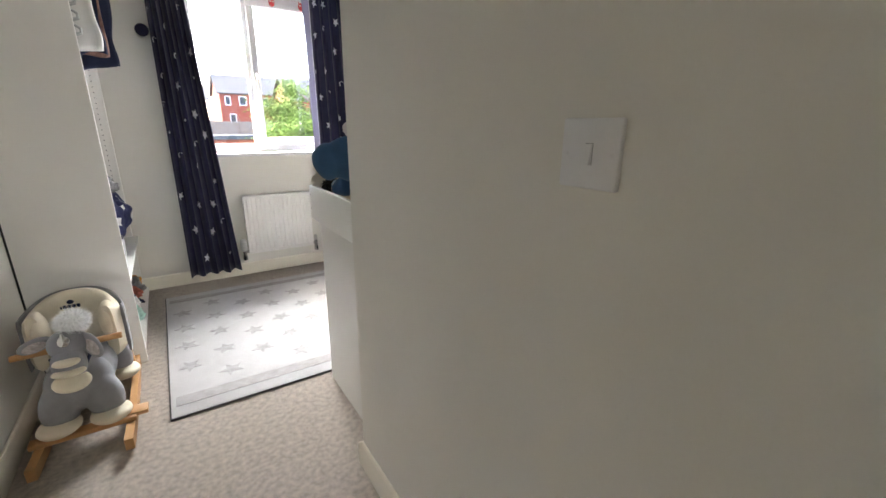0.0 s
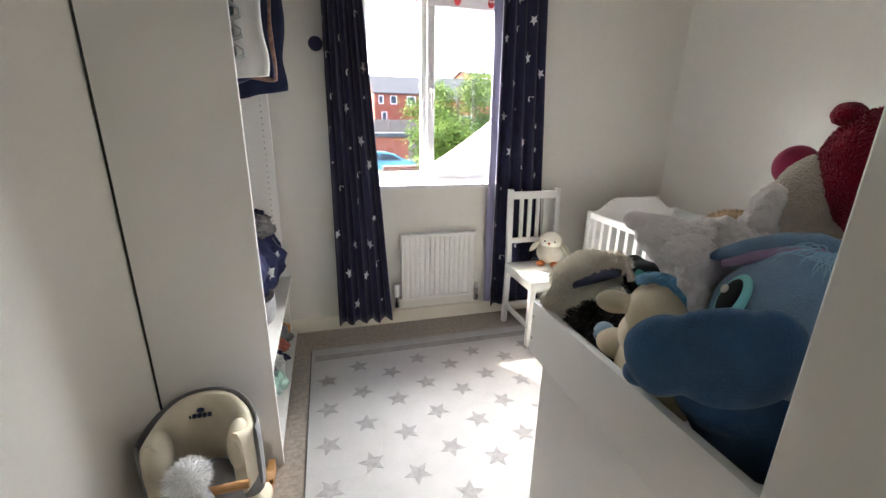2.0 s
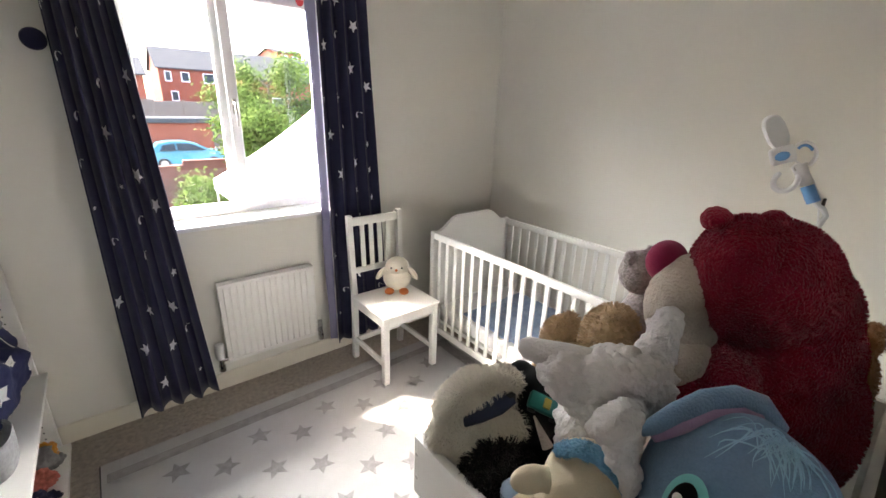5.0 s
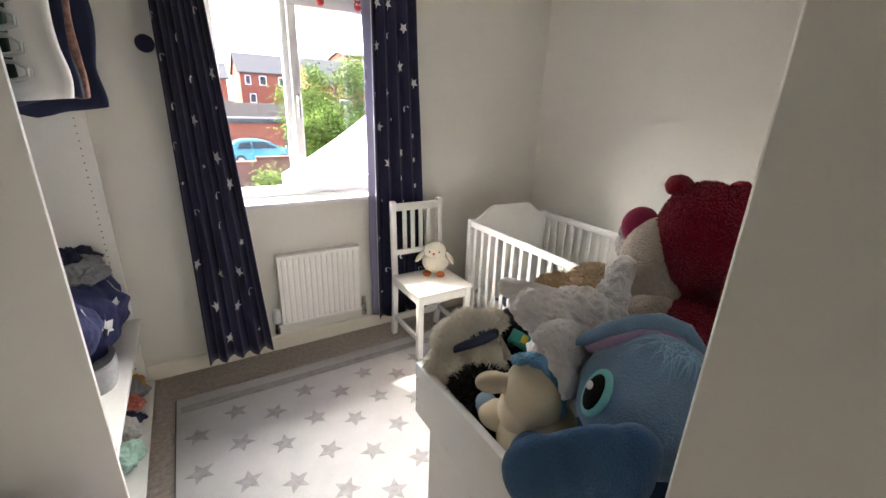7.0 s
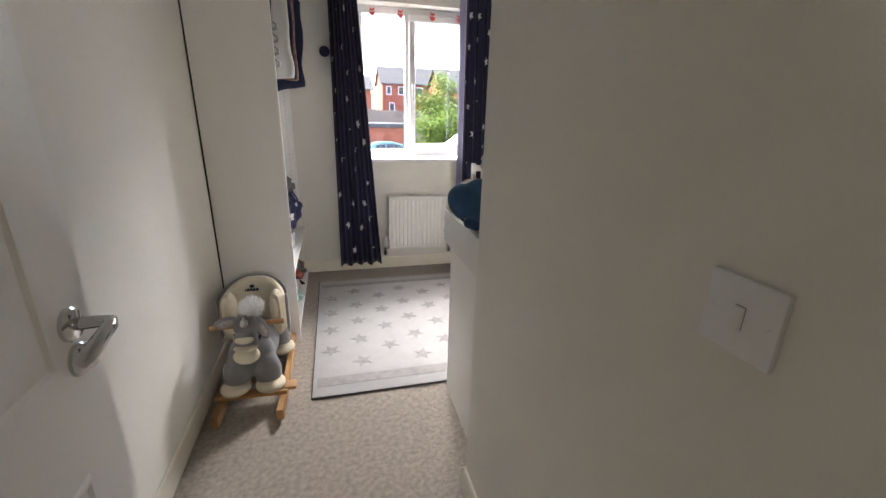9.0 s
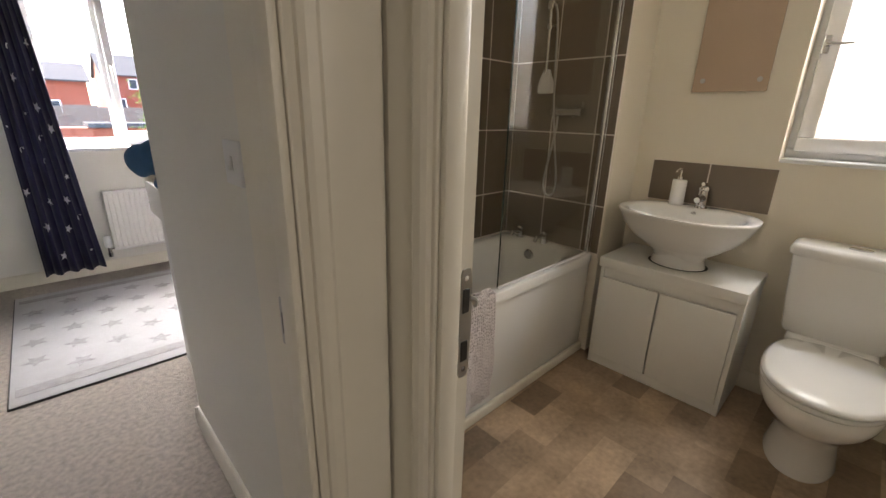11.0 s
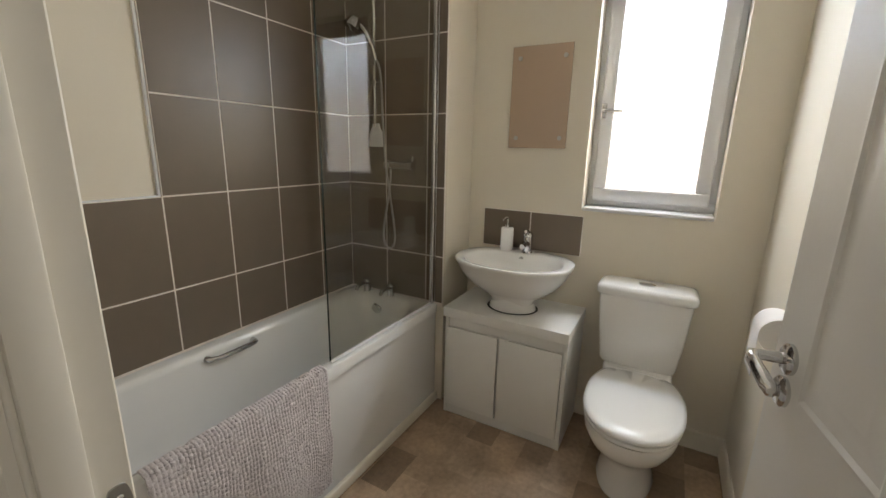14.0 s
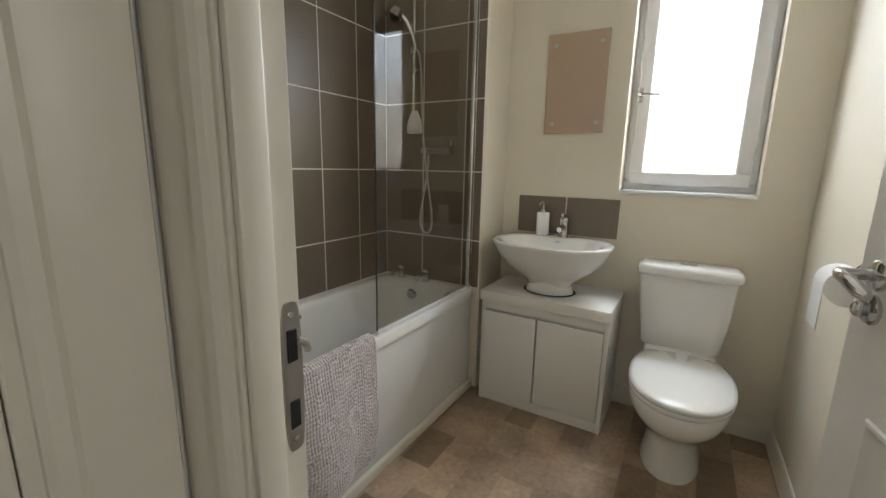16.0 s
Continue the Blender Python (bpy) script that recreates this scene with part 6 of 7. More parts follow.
soft("body", [((-0.18, 2.05, 0.225), (0.108, 0.19, 0.100)), ((-0.18, 1.93, 0.225), (0.108, 0.085, 0.110)), ((-0.245, 1.895, 0.165), (0.064, 0.062, 0.098), (0, 10, 0)), ((-0.115, 1.895, 0.165), (0.064, 0.062, 0.098), (0, -10, 0)), ((-0.175, 1.945, 0.335), (0.062, 0.068, 0.12), (20, 0, 0))], GREYF, rh, "", 0.006, 8)
for x, y in ((-0.258, 1.872), (-0.102, 1.872), (-0.275, 2.20), (-0.085, 2.20)):
    if y > 2:
        fuzzy("leg", [((x, y + 0.02, 0.155), (0.048, 0.052, 0.085))], GREYF, rh)
    fuzzy("hoof", [((x, y, 0.092), (0.068, 0.070, 0.030))], CREAMV, rh, "cream plush hoof")
fuzzy("head", [((-0.175, 1.885, 0.412), (0.060, 0.066, 0.055)), ((-0.178, 1.845, 0.350), (0.052, 0.046, 0.068))], GREYF, rh)
fuzzy("muzzle", [((-0.18, 1.826, 0.285), (0.057, 0.046, 0.036))], CREAMV, rh, "cream muzzle")
for z, r in ((0.372, 0.040), (0.332, 0.050)):
    fuzzy("face_stripe", [((-0.178, 1.812, z), (r, 0.024, 0.016))], CREAMV, rh, "cream face stripe")
for c, q, a in (((-0.262, 1.888, 0.428), (0.050, 0.015, 0.026), (0, -12, 12)), ((-0.108, 1.872, 0.392), (0.026, 0.016, 0.056), (0, -16, -10))):
    fuzzy("ear", [(c, q, a)], GREYF, rh)
    fuzzy("ear_lining", [((c[0], c[1] - 0.008, c[2] - 0.002), (q[0] * 0.72, 0.010, q[2] * 0.72), a)], MOTTLE, rh, "paler grey ear lining")
b = bmesh.new()
ball(b, (-0.175, 1.836, 0.440), (0.020, 0.018, 0.022), u=18, v=12)
rod(b, (-0.175, 1.834, 0.455), (-0.175, 1.83, 0.475), 0.010, 0.004, 12)
part("horn", b, CHROME, rh, "shiny silver horn")
fuzzy("forelock", [((-0.153, 1.912, 0.485), (0.044, 0.046, 0.036))], WHITEF, rh, "white fluffy forelock", 2600, 0.022, 0.0012, 51, 0.1, 9)
b = bmesh.new()
tube(b, [(-0.238, 1.90, 0.36), (-0.20, 1.87, 0.30), (-0.15, 1.87, 0.30), (-0.115, 1.90, 0.365)], 0.006, 8)
part("bridle", b, NAVYP, rh, "dark bridle strap")
b = bmesh.new()
rod(b, (-0.362, 1.985, 0.355), (-0.030, 1.985, 0.362), 0.0125, None, 16)
part("handle_bar", b, OAK, rh, "round beech handle bar")


def seat_pad(b, r0, r1, z0, z1, a0, a1, cx=-0.19, cy=2.145):
    rr = []
    for k in range(31):
        a = radians(a0 + (a1 - a0) * k / 30)
        c, s = math.sin(a), math.cos(a)
        drop = 0.055 * abs(math.sin(a)) ** 3
        ring = []
        for i in range(14):
            q = 2 * math.pi * i / 14
            rad_ = (r0 + r1) / 2 + (r1 - r0) / 2 * math.copysign(abs(math.cos(q)) ** 0.7, math.cos(q))
            zz = (z0 + z1 - drop) / 2 + (z1 - drop - z0) / 2 * math.copysign(abs(math.sin(q)) ** 0.6, math.sin(q))
            ring.append((cx + rad_ * c * 1.05, cy + rad_ * s * 0.95, zz))
        rr.append(ring)
    loft(b, rr)


b = bmesh.new()
seat_pad(b, 0.105, 0.152, 0.235, 0.500, -122, 122)
pad = part("backrest", b, CREAMV, rh, "cream padded wrap-round backrest", 60)
b = bmesh.new()
seat_pad(b, 0.150, 0.163, 0.22, 0.500, -100, 100)
part("backrest_cover", b, GREYF, rh, "grey outer cover", 60)
for s in (-1, 1):
    fuzzy("side_cushion", [((-0.19 + s * 0.112, 2.13, 0.385), (0.034, 0.062, 0.085))], CREAMV, pad)
b = bmesh.new()
for x in (-0.243, -0.228, -0.213, -0.198, -0.183):
    box(b, x - 0.006, x + 0.006, 2.234, 2.243, 0.425, 0.440, 0.002, 1, None)
ball(b, (-0.207, 2.238, 0.453), (0.012, 0.004, 0.010), u=12, v=8)
part("logo", b, NAVYP, pad, "small dark embroidered mark")

# ---- clothes and things in the wardrobe ----


def garment(y, x0, x1, z0, mat_, label, seed, z1=2.08):
    """A top on a hanger, hanging in the x-z plane."""
    g = thing("hanging_garment", ((x0 + x1) / 2, y, z0), label, "clothes", "clothes on the rail")
    b = bmesh.new()
    n, h = 26, 22
    front = []
    for i in range(n + 1):
        col = []
        for j in range(h + 1):
            u, v = i / n, j / h
            half = (x1 - x0) / 2 * (1.0 if v < 0.82 else 1 - (v - 0.82) * 2.6)
            half *= 1 + 0.10 * noise.noise((v * 4, seed * 3.1, 0)) - 0.10 * (1 - v)
            x = (x0 + x1) / 2 + (2 * u - 1) * half
            z = z0 + (z1 - z0) * v + (0.05 * noise.noise((u * 3, seed * 1.7, 0)) + 0.03 * abs(2 * u - 1)) * (1 - v)
            col.append((x, y + 0.012 * noise.noise((u * 5, v * 3, seed)) * (1.4 - v), z))
        front.append(col)
    vs = [[b.verts.new(p) for p in c] for c in front]
    for i in range(n):
        for j in range(h):
            b.faces.new((vs[i][j], vs[i + 1][j], vs[i + 1][j + 1], vs[i][j + 1]))
    ob = part("cloth", b, mat_, g, "", 80)
    md = ob.modifiers.new("thickness", "SOLIDIFY")
    md.thickness, md.offset = 0.026, 0
    b = bmesh.new()
    xm = (x0 + x1) / 2
    tube(b, [(xm, y, 2.085), (xm, y, 2.115), (-0.205, y, 2.136), (-0.20, y, 2.137), (-0.188, y, 2.125)], 0.003, 8)
    tube(b, [(x0 + 0.05, y, 2.0), (xm, y, 2.088), (x1 - 0.05, y, 2.0)], 0.005, 8)
    part("hanger", b, BLACK, g, "black hanger")


C_GREEN = material("dark_green_cloth", (0.02, 0.05, 0.04), 0.95, vary=0.25, scale=30, fine=300, bump=0.4)
C_WHITE = material("white_jersey", (0.74, 0.73, 0.71), 0.95, vary=0.06, fine=300, bump=0.3)
C_NAVY = material("navy_jersey", (0.016, 0.022, 0.06), 0.95, vary=0.2, fine=300, bump=0.3)
C_BLUE = material("royal_blue_jersey", (0.02, 0.09, 0.26), 0.95, vary=0.15, fine=300, bump=0.3)
C_RUST = material("brown_checked_flannel", (0.26, 0.14, 0.11), 0.95, vary=0.6, scale=45, fine=90, bump=0.3)
C_MUST = material("mustard_cotton", (0.50, 0.22, 0.03), 0.95, vary=0.15, fine=200, bump=0.3)
C_CORAL = material("coral_print_cotton", (0.55, 0.17, 0.13), 0.95, vary=0.4, scale=60, fine=200, bump=0.3)
C_MINT = material("mint_cotton", (0.45, 0.68, 0.60), 0.95, vary=0.1, fine=200, bump=0.3)
C_FELT = material("light_grey_felt", (0.36, 0.36, 0.37), 1.0, vary=0.25, scale=70, fine=250, bump=0.6)
C_GREY = material("grey_felt", (0.24, 0.24, 0.25), 1.0, vary=0.2, scale=40, fine=250, bump=0.5)
garment(2.50, -0.345, -0.035, 1.52, C_GREEN, "dark green child's top on hanger", 1)
garment(2.56, -0.34, -0.045, 1.46, C_BLUE, "royal blue child's top on hanger", 2)
garment(2.62, -0.345, -0.015, 1.53, C_GREEN, "dark green child's jacket on hanger", 3)
garment(2.70, -0.30, 0.072, 1.505, C_WHITE, "white child's shirt on hanger", 4)
garment(2.82, -0.30, 0.075, 1.475, C_NAVY, "navy child's top on hanger", 5)
garment(2.93, -0.33, 0.085, 1.505, C_RUST, "brown checked child's shirt on hanger", 6)
garment(3.06, -0.33, 0.115, 1.455, C_NAVY, "navy striped child's top on hanger", 7)
garment(3.20, -0.34, 0.03, 1.53, C_GREEN, "dark child's top on hanger", 8)
GREYPL = material("grey_plastic", (0.42, 0.44, 0.43), 0.5, vary=0.05, bump=0)
for k, y in enumerate((2.575, 2.60)):
    hg = thing("shoe_hanger", (-0.1, y, 1.62), "grey plastic slotted hanger on the rail", "hanger", "plastic hangers")
    b = bmesh.new()
    for z in (1.56, 1.62, 1.68, 1.74):
        tube(b, [(-0.16, y, z), (-0.03, y, z), (0.0, y, z + 0.012), (0.002, y, z + 0.03), (-0.02, y, z + 0.045), (-0.16, y, z + 0.045)], 0.005, 8)
    tube(b, [(-0.16, y, 1.55), (-0.16, y, 1.85), (-0.19, y, 2.1), (-0.20, y, 2.137)], 0.005, 8)
    part("frame", b, GREYPL, hg)


STARBAG = material("navy_bag_cloth", (0.025, 0.03, 0.10), 0.9, vary=0.12, fine=300, bump=0.3)
bag = thing("star_storage_bag", (-0.16, 3.1, 0.44), "slumped navy fabric storage bag with white stars", "storage bag")
sack = soft("cloth", [((-0.18, 3.14, 0.62), (0.15, 0.21, 0.185)), ((-0.10, 3.175, 0.645), (0.105, 0.10, 0.105), (0, 30, 0)), ((-0.175, 2.87, 0.70), (0.115, 0.15, 0.115)), ((-0.16, 3.26, 0.70), (0.12, 0.12, 0.14))], STARBAG, bag, "", 0.007, 5, 0, 0.01, 0.03, 0.006)
for k, (p, r) in enumerate((((-0.028, 3.125, 0.705), 0.030), ((-0.055, 3.03, 0.625), 0.034), ((-0.085, 2.775, 0.78), 0.034), ((-0.06, 2.90, 0.80), 0.026), ((-0.07, 2.93, 0.66), 0.022), ((-0.02, 3.24, 0.76), 0.020), ((0.01, 3.20, 0.62), 0.020))):
    b = bmesh.new()
    e1, e2 = Vector((0.86, 0.5, 0)), Vector((-0.15, 0.26, 0.95))
    pts = star(0, 0, r, 0.4 + k * 0.7)
    rings = [[b.verts.new(Vector(p) + Vector((0.02, -0.035, 0.01)) + e1 * x * f + e2 * y * f) for x, y in pts] for f in (1.0, 0.66, 0.33)]
    mid = b.verts.new(Vector(p) + Vector((0.02, -0.035, 0.01)))
    for i in range(10):
        n = (i + 1) % 10
        for a_, c_ in ((rings[0], rings[1]), (rings[1], rings[2])):
            b.faces.new((a_[i], a_[n], c_[n], c_[i]))
        b.faces.new((rings[2][i], rings[2][n], mid))
    ob = part("star", b, C_WHITE, bag, "white printed star")
    md = ob.modifiers.new("lie", "SHRINKWRAP")
    md.target, md.wrap_method, md.wrap_mode, md.offset = sack, "NEAREST_SURFACEPOINT", "ABOVE_SURFACE", 0.003


def rumpled(name, shapes, mat_, label, base):
    h = thing(name, base, label, "clothes", "folded clothes in the wardrobe")
    soft("cloth", shapes, mat_, h, "", 0.006, 4, 0, 0.01, 0.05, 0.022)


rumpled("folded_clothes", [((-0.18, 3.26, 0.845), (0.11, 0.13, 0.04), (0, 10, 0)), ((-0.13, 3.16, 0.83), (0.08, 0.09, 0.03), (10, 20, 0))], C_GREY, "grey and black clothes spilling from the bag", (-0.18, 3.26, 0.81))
rumpled("folded_clothes", [((-0.15, 3.33, 0.87), (0.09, 0.07, 0.035), (0, 12, 0)), ((-0.2, 3.2, 0.885), (0.07, 0.09, 0.02))], C_NAVY, "black folded top on the bag", (-0.15, 3.33, 0.85))
bk = thing("felt_basket", (-0.15, 2.92, 0.44), "grey felt basket on wardrobe shelf", "basket")
b = bmesh.new()
loft(b, [oval(-0.145, 2.91, z, 0.10 * g, 0.105 * g, 36, 2.6) for z, g in ((0.442, 0.9), (0.455, 0.96), (0.51, 1.0), (0.552, 1.02), (0.558, 1.05), (0.545, 1.06))], True, False)
ob = part("basket", b, C_FELT, bk, "", 60)
md = ob.modifiers.new("thickness", "SOLIDIFY")
md.thickness, md.offset = 0.006, -1
for y, x, h_, w_, mt_, lab in ((3.33, -0.11, 0.095, 0.055, C_MUST, "mustard folded top on the low shelf"), (3.27, -0.08, 0.075, 0.05, C_GREY, "grey folded top on the low shelf"), (3.19, -0.09, 0.06, 0.06, C_CORAL, "coral printed top on the low shelf"), (3.10, -0.085, 0.05, 0.05, C_NAVY, "navy folded top on the low shelf"), (3.02, -0.10, 0.045, 0.06, C_WHITE, "white folded top on the low shelf"), (2.86, -0.09, 0.05, 0.09, C_MINT, "mint folded clothes on the low shelf")):
    rumpled("folded_clothes", [((x - 0.04, y, 0.065 + h_ * 0.8), (0.10, w_, h_)), ((x, y + 0.02, 0.065 + h_ * 0.5), (0.07, w_, h_ * 0.5), (0, 10, 20)), ((x - 0.03, y - 0.02, 0.065 + h_ * 1.3), (0.06, w_ * 0.8, h_ * 0.35), (14, -10, 40))], mt_, lab, (x, y, 0.06))

# ---- outside the window ----
G = -2.3
PAVE = material("grey_paved_yard", (0.14, 0.125, 0.11), 0.9, vary=0.25, scale=0.6, fine=12, bump=0.2)
BRICK = material("red_brick", (0.23, 0.062, 0.034), 0.9, vary=0.2, scale=2, fine=18, bump=0.3, depth=0.01)
BRICK2 = material("russet_brick_wall", (0.15, 0.06, 0.045), 0.9, vary=0.25, scale=3, fine=14, bump=0.3, depth=0.01)
SLATE = material("grey_roof_tile", (0.060, 0.060, 0.062), 0.95, vary=0.2, scale=3, fine=9, bump=0.4, depth=0.02, spec=0.1)
TIMBER = material("weathered_fence_timber", (0.14, 0.11, 0.09), 0.9, vary=0.3, scale=4, fine=20, bump=0.3)
GLAZE = material("dark_house_glazing", (0.03, 0.04, 0.05), 0.25, vary=0.1, bump=0, spec=0.2)
CANVAS = material("white_canopy_fabric", (0.66, 0.66, 0.65), 0.8, vary=0.03, scale=2, fine=60, bump=0.1)
LEAF = material("light_green_leaf", (0.075, 0.118, 0.018), 0.8, vary=0.5, scale=2.5, fine=8, bump=0.1, spec=0.12)
BARK = material("brown_bark", (0.08, 0.055, 0.04), 0.9, vary=0.3, fine=60, bump=0.5)
CARBLUE = material("light_blue_car_paint", (0.045, 0.20, 0.26), 0.3, vary=0.03, bump=0, coat=0.2)
b = bmesh.new()
box(b, -1500, 1500, -1500, 1500, G - 0.2, G)
structure("ground", b, PAVE, "pale paved ground outside the house", "ground")


def house(x0, x1, y0, y1, eave, ridge, windows, label, along="x"):
    h = thing("house", ((x0 + x1) / 2, y0, G), label, "house", "houses beyond the gardens")
    b = bmesh.new()
    box(b, x0, x1, y0, y1, G, eave)
    if along == "y":
        xm = (x0 + x1) / 2
        loft(b, [[(x0, y, eave), (x1, y, eave), (xm, y, ridge - 0.1)] for y in (y0, y1)])
    else:
        ym = (y0 + y1) / 2
        loft(b, [[(x, y0, eave), (x, y1, eave), (x, ym, ridge - 0.1)] for x in (x0, x1)])
    part("wall", b, BRICK, h)
    for s in (0, 1):
        b = bmesh.new()
        if along == "y":
            xm = (x0 + x1) / 2
            xe = x0 - 0.35 if s == 0 else x1 + 0.35
            ze = eave - 0.2
            loft(b, [[(xe, y, ze), (xm, y, ridge), (xm, y, ridge + 0.12), (xe, y, ze + 0.14)] for y in (y0 - 0.3, y1 + 0.3)])
        else:
            ym = (y0 + y1) / 2
            ye = y0 - 0.35 if s == 0 else y1 + 0.35
            ze = eave - 0.2
            loft(b, [[(x, ye, ze), (x, ym, ridge), (x, ym, ridge + 0.12), (x, ye, ze + 0.14)] for x in (x0 - 0.3, x1 + 0.3)])
        part("roof", b, SLATE, h, "grey tiled roof slope")
    for wx, wz, ww, wh in windows:
        b = bmesh.new()
        frame4(b, wx, wx + ww, wz, wz + wh, y0 - 0.06, y0 + 0.03, 0.09, 0.01)
        w = part("window", b, UPVC, h)
        b = bmesh.new()
        box(b, wx + 0.08, wx + ww - 0.08, y0 - 0.035, y0 - 0.005, wz + 0.08, wz + wh - 0.08)
        part("pane", b, GLAZE, w)
    return h


house(7.0, 15.8, 60, 68, 4.75, 7.0, [(7.55, 3.25, 0.65, 1.1), (9.15, 3.25, 0.85, 1.1), (7.9, 1.15, 0.75, 1.1), (11.4, 3.2, 1.2, 1.1)], "red brick house with grey tiled roof")
house(-8, 4.8, 52, 59, 3.6, 5.1, [(-2.0, 0.6, 1.2, 1.2), (1.5, 0.6, 1.2, 1.2)], "red brick house partly behind the curtain")
house(2.5, 6.0, 85, 92, 3.6, 5.8, [(3.2, 1.2, 1.0, 1.2)], "distant brick house with grey roof")
house(11.5, 34, 44, 52, 3.4, 5.6, [(14, 0.6, 1.2, 1.2), (18, 0.6, 1.2, 1.2), (23, 0.6, 1.2, 1.2)], "long brick terrace with grey tiled roof")
house(23.9, 27.4, 70, 80, 8.6, 9.3, [(24.3, 6.6, 0.9, 1.4), (25.9, 6.6, 0.9, 1.4)], "taller far block above the roofs")

fence = thing("garden_fence", (4, 40, G), "weathered timber panel fence across the gardens", "fence")
for k in range(9):
    x = -5.4 + 1.9 * k
    b = bmesh.new()
    box(b, x + 0.06, x + 1.84, 40.0, 40.05, G + 0.1, 1.28 + 0.10 * (k % 3 == 1), 0.01, 1)
    for j in range(12):
        z = G + 0.25 + 0.28 * j
        box(b, x + 0.06, x + 1.84, 39.98, 40.0, z, z + 0.2, 0.005, 1)
    part("panel", b, TIMBER, fence)
    b = bmesh.new()
    box(b, x - 0.05, x + 0.05, 39.95, 40.06, G, 1.42, 0.01, 1)
    part("post", b, TIMBER, fence)
shed = thing("garage", (3.9, 32, G), "low brick garage with flat grey roof", "garage")
b = bmesh.new()
box(b, 0.9, 6.2, 32, 35, G, 0.08)
part("wall", b, BRICK, shed)
b = bmesh.new()
box(b, 2.75, 6.4, 31.8, 35.2, 0.08, 0.36, 0.03, 1)
part("roof", b, SLATE, shed)

wallb = thing("garden_wall", (2.5, 18.5, G), "russet brick garden wall with stepped coping", "garden wall")
b = bmesh.new()
box(b, -1.5, 4.6, 18.5, 18.72, G, -0.76)
box(b, 2.55, 4.6, 18.5, 18.72, -0.76, -0.60)
part("wall", b, BRICK2, wallb)
b = bmesh.new()
box(b, -1.5, 2.55, 18.46, 18.76, -0.76, -0.70, 0.01, 1)
box(b, 2.55, 4.6, 18.46, 18.76, -0.60, -0.54, 0.01, 1)
part("coping", b, BRICK2, wallb)
tr = thing("trellis", (1.9, 18.4, G), "pale diamond garden trellis on the brick wall", "trellis")
for k in range(7):
    for s in (-1, 1):
        b = bmesh.new()
        x = 1.2 + 0.22 * k
        rod(b, (x - s * 0.35, 18.42 - 0.02 * s, -1.95), (x + s * 0.35, 18.42 - 0.02 * s, -1.15), 0.012, None, 6)
        part("lath", b, TIMBER, tr)

# parked car
pc = thing("car", (4.3, 30, G), "light blue hatchback parked beyond the wall", "car")


def side(x0, pts, y0, y1, inset=0.0):
    b = bmesh.new()
    n = len(pts)
    loft(b, [[(x0 + x, y + s * inset * (1 if z > 0.95 else 0), G + z) for x, z in pts] for y, s in ((y0, 1), (y0 + 0.12, 0.2), (y1 - 0.12, -0.2), (y1, -1))])
    return b


CARX = 2.3
hull = [(0.05, 0.35), (0.02, 0.6), (0.06, 0.95), (0.25, 1.0), (0.62, 1.40), (1.1, 1.50), (1.9, 1.49), (2.6, 1.32), (3.2, 0.98), (3.75, 0.88), (4.0, 0.70), (4.05, 0.45), (3.95, 0.30), (0.3, 0.28)]
part("body", side(CARX, hull, 29.2, 30.9, 0.18), CARBLUE, pc, "", 30)
for pts in ([(0.62, 1.0), (0.78, 1.32), (1.35, 1.41), (1.42, 1.0)], [(1.50, 1.0), (1.45, 1.41), (2.1, 1.38), (2.3, 1.32), (2.95, 1.0)]):
    b = bmesh.new()
    loft(b, [[(CARX + x, y, G + z) for x, z in pts] for y in (29.16 + 0.05, 29.30)])
    part("window", b, GLAZE, pc)
for x in (0.75, 3.25):
    b = bmesh.new()
    rod(b, (CARX + x, 29.15, G + 0.31), (CARX + x, 29.4, G + 0.31), 0.31, None, 24)
    w = part("wheel", b, BLACK, pc)
    b = bmesh.new()
    rod(b, (CARX + x, 29.13, G + 0.31), (CARX + x, 29.2, G + 0.31), 0.19, None, 20)
    part("rim", b, STEEL, w)
LAMP = material("red_tail_lamp", (0.45, 0.02, 0.02), 0.2, bump=0)
b = bmesh.new()
box(b, CARX + 0.02, CARX + 0.30, 29.17, 29.35, G + 0.72, G + 0.95, 0.03, 2)
part("tail_lamp", b, LAMP, pc)

# white canopy close to the house
can = thing("garden_canopy", (4.4, 9.8, G), "white fabric pop-up garden canopy with peaked roof", "canopy")
x0, x1, y0, y1, ez, ap = 2.30, 6.4, 7.9, 12.2, -0.22, (4.35, 9.9, 1.78)
b = bmesh.new()
rings = []
for k in range(13):
    u = k / 12
    sag = -0.10 * math.sin(math.pi * u)
    s = 1 - u
    rings.append([(ap[0] + (x - ap[0]) * s, ap[1] + (y - ap[1]) * s, ez + (ap[2] - ez) * u + sag) for x, y in ((x0, y0), (x1, y0), (x1, y1), (x0, y1))] if u < 1 else [(ap[0] + dx, ap[1] + dy, ap[2]) for dx, dy in ((-0.02, -0.02), (0.02, -0.02), (0.02, 0.02), (-0.02, 0.02))])
loft(b, rings, False, True)
roof = part("roof", b, CANVAS, can, "", 12)
b = bmesh.new()
for a in ((x0, x1, y0, y0 + 0.01), (x0, x1, y1 - 0.01, y1), (x0, x0 + 0.01, y0, y1), (x1 - 0.01, x1, y0, y1)):
    box(b, *a, ez - 0.25, ez)
part("valance", b, CANVAS, can)
for x in (x0 + 0.04, x1 - 0.04):
    for y in (y0 + 0.04, y1 - 0.04):
        b = bmesh.new()
        rod(b, (x, y, G), (x, y, ez), 0.025, None, 10)
        part("pole", b, STEEL, can)


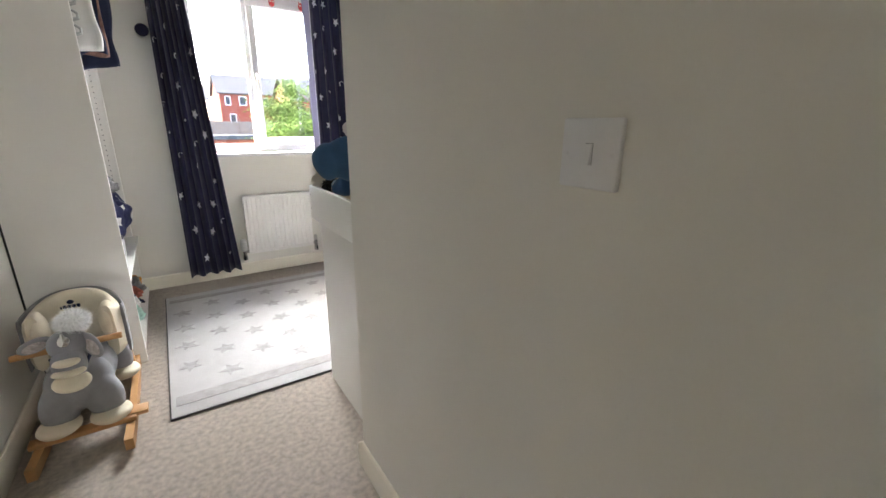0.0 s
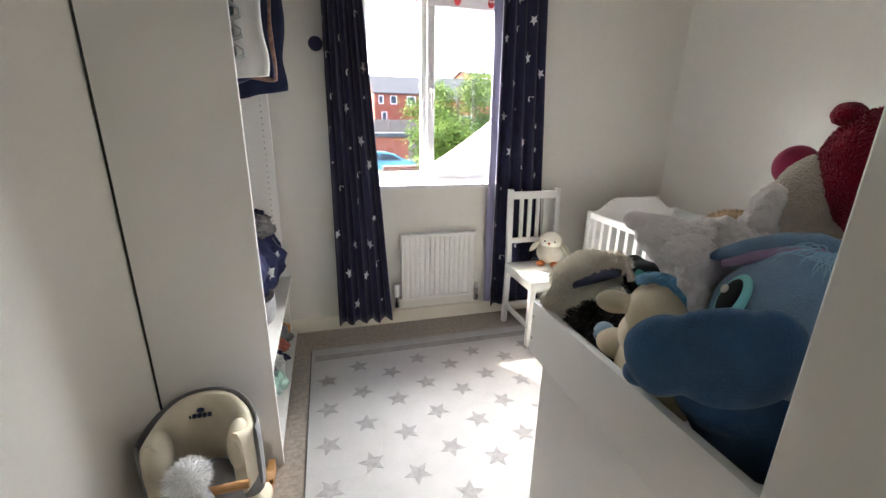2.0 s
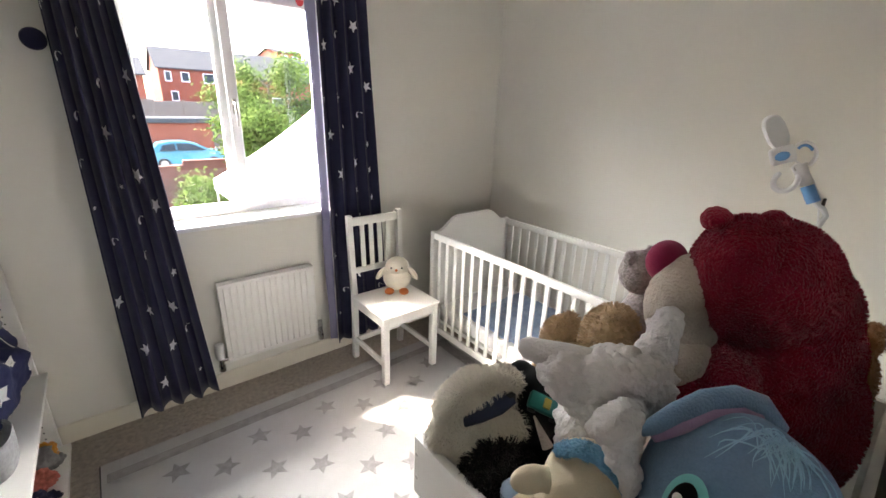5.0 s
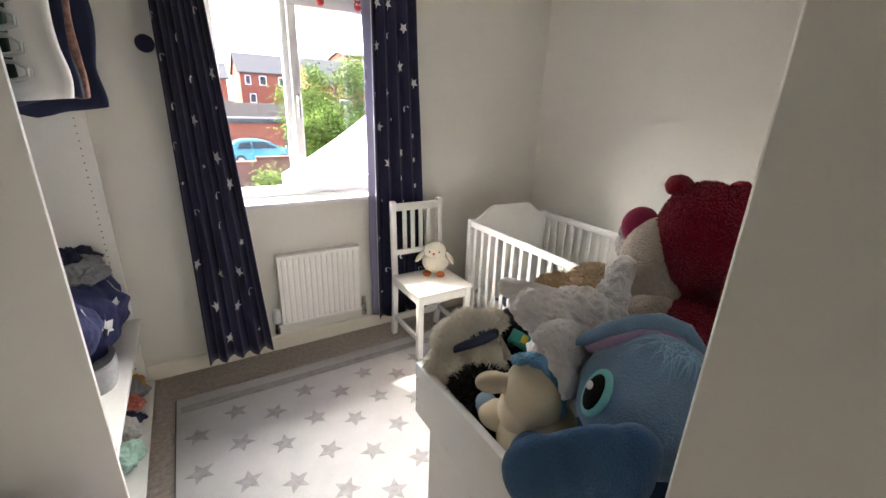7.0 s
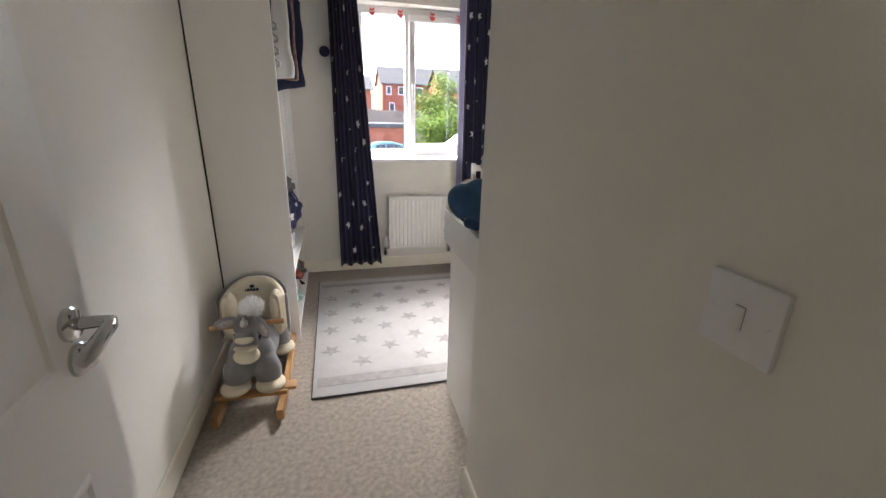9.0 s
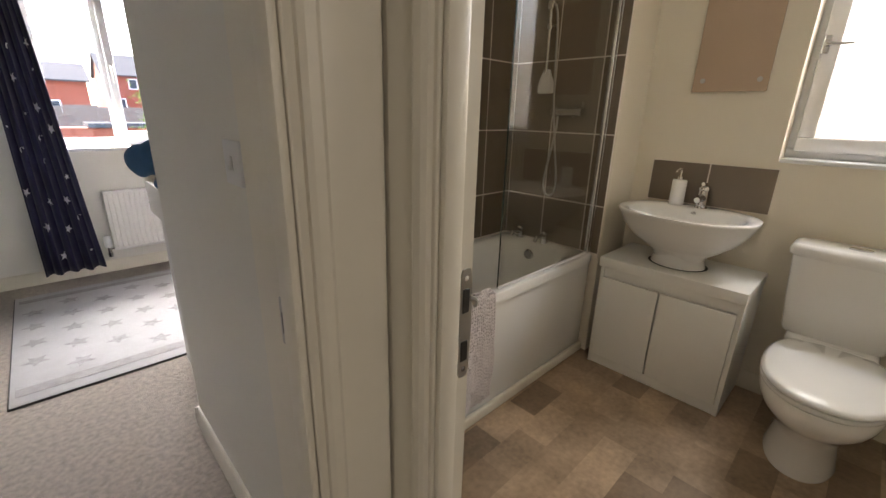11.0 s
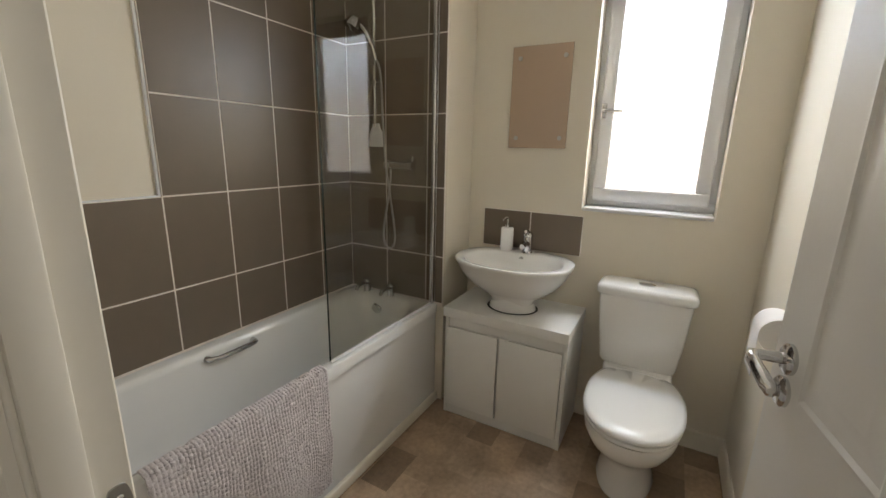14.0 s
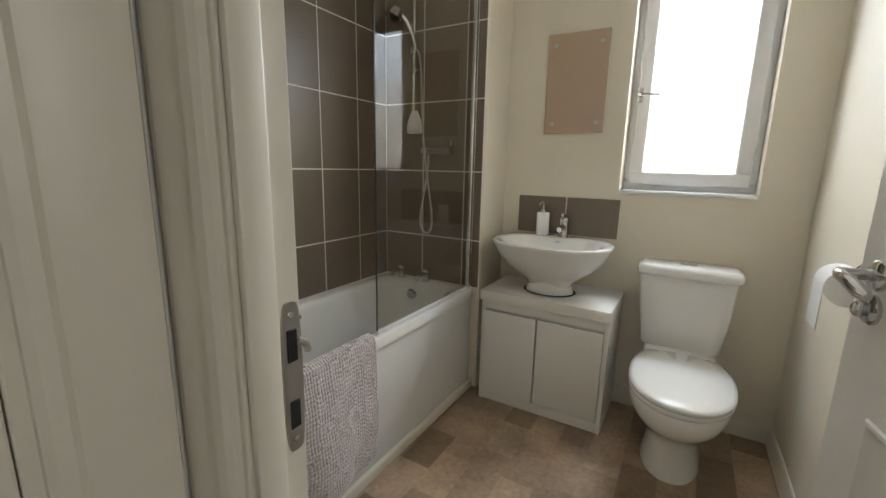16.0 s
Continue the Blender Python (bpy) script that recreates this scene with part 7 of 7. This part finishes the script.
def tree(at, height, spread, leaves, seed, label, lo=0.25):
    rnd = random.Random(seed)
    t = thing("tree", at, label, "tree")
    b = bmesh.new()
    base = Vector(at)
    tips = []
    tube(b, [base, base + Vector((0.05, 0, height * 0.3)), base + Vector((-0.05, 0.05, height * 0.6)), base + Vector((0, 0, height * 0.92))], [0.14, 0.11, 0.07, 0.02], 10)
    for k in range(34):
        z = height * rnd.uniform(lo, 0.9)
        a = rnd.uniform(0, 2 * math.pi)
        reach = spread * rnd.uniform(0.5, 1.0) * (1.15 - 0.75 * abs(z / height - 0.5))
        p0 = base + Vector((0, 0, z))
        p2 = p0 + Vector((math.cos(a) * reach, math.sin(a) * reach, height * rnd.uniform(0.02, 0.16)))
        p1 = (p0 + p2) / 2 + Vector((0, 0, 0.1))
        tube(b, [p0, p1, p2], [0.04, 0.025, 0.006], 6)
        tips += [p0.lerp(p2, q) for q in (0.45, 0.65, 0.85, 1.0)]
    part("trunk", b, BARK, t)
    b = bmesh.new()
    for _ in range(leaves):
        c = rnd.choice(tips) + Vector((rnd.gauss(0, 0.22), rnd.gauss(0, 0.22), rnd.gauss(0, 0.20)))
        d = Vector((rnd.uniform(-1, 1), rnd.uniform(-1, 1), rnd.uniform(-0.8, 0.4))).normalized()
        s = d.orthogonal().normalized() * 0.032
        l = rnd.uniform(0.09, 0.16)
        b.faces.new((b.verts.new(c), b.verts.new(c + d * l * 0.5 + s), b.verts.new(c + d * l), b.verts.new(c + d * l * 0.5 - s)))
    tagged(part("crown", b, LEAF, t, "many narrow light green leaves"), kind="stuff")
    return t


tree((5.15, 16.5, G), 5.2, 1.80, 30000, 7, "leafy light green garden tree behind the canopy")
tree((4.4, 72, G), 6.5, 2.4, 3000, 8, "distant green tree between the houses")
tree((2.35, 14.2, G), 1.75, 0.34, 5000, 9, "small bright green garden shrub", 0.05)

# ---- wall tiles, one by one ----
TH = 0.35
TW = 0.2495
rows = [(0.585, 0.833), (0.838, 1.188), (1.193, 1.543), (1.548, 1.898), (1.903, 2.253), (2.258, 2.398)]
tile_wall = tagged(new("wall_tiling_bath"), "taupe matt wall tiles over the bath", "wall tiles", kind="structure")
b = bmesh.new()
box(b, BX0 + 0.013, ENDX - 0.001, BY1 - 0.0262, BY1 - 0.0125, 0.56, 1.19)
box(b, 1.43, ENDX - 0.001, BY1 - 0.0262, BY1 - 0.0125, 1.19, TOP)
box(b, ENDX - 0.0142, ENDX - 0.0005, 0.392, BY1 - 0.0265, 0.56, TOP)
part("grout", b, GROUT, tile_wall)
b = bmesh.new()
box(b, 1.419, 1.428, BY1 - 0.024, BY1 - 0.012, 1.19, TOP, 0.002, 1)
box(b, BX0 + 0.013, 1.428, BY1 - 0.024, BY1 - 0.012, 1.1895, 1.196, 0.002, 1)
part("edge_trim", b, UPVC, tile_wall)
shared = {}


def tile(parent, w, h, m):
    key = (round(w, 3), round(h, 3))
    if key not in shared:
        b = bmesh.new()
        box(b, -w / 2, w / 2, -0.009, 0.0, -h / 2, h / 2, 0.0015, 1)
        bmesh.ops.recalc_face_normals(b, faces=b.faces[:])
        me = bpy.data.meshes.new("tile")
        b.to_mesh(me)
        b.free()
        me.materials.append(TILE)
        shared[key] = me
    ob = new("tile", shared[key])
    ob.parent, ob.matrix_basis = parent, m
    return ob


cols = [(1.43 + 0.254 * k + 0.0022, 1.43 + 0.254 * (k + 1) - 0.0022) for k in range(-3, 4)]
for x0, x1 in cols:
    x0, x1 = max(x0, BX0 + 0.015), min(x1, ENDX - 0.010)
    for z0, z1 in rows:
        if x1 - x0 < 0.02 or (x1 < 1.44 and z0 > 1.19):
            continue
        tile(tile_wall, x1 - x0, z1 - z0, pose((x0 + x1) / 2, BY1 - 0.018, (z0 + z1) / 2))
for k in range(3):
    y1 = BY1 - 0.0295 - 0.254 * k
    y0 = max(y1 - TW, 0.394)
    for z0, z1 in rows:
        tile(tile_wall, y1 - y0, z1 - z0, pose(ENDX - 0.006, (y0 + y1) / 2, (z0 + z1) / 2, 0, 0, -90))
splash = tagged(new("wall_tiling_basin"), "two taupe splashback tiles above the basin", "wall tiles", kind="structure")
b = bmesh.new()
box(b, BX1 - 0.0112, BX1 - 0.0005, -0.232, 0.298, 0.868, 1.072)
part("grout", b, GROUT, splash)
for y0, y1 in ((-0.230, 0.032), (0.036, 0.296)):
    tile(splash, y1 - y0, 0.20, pose(BX1 - 0.003, (y0 + y1) / 2, 0.97, 0, 0, -90))
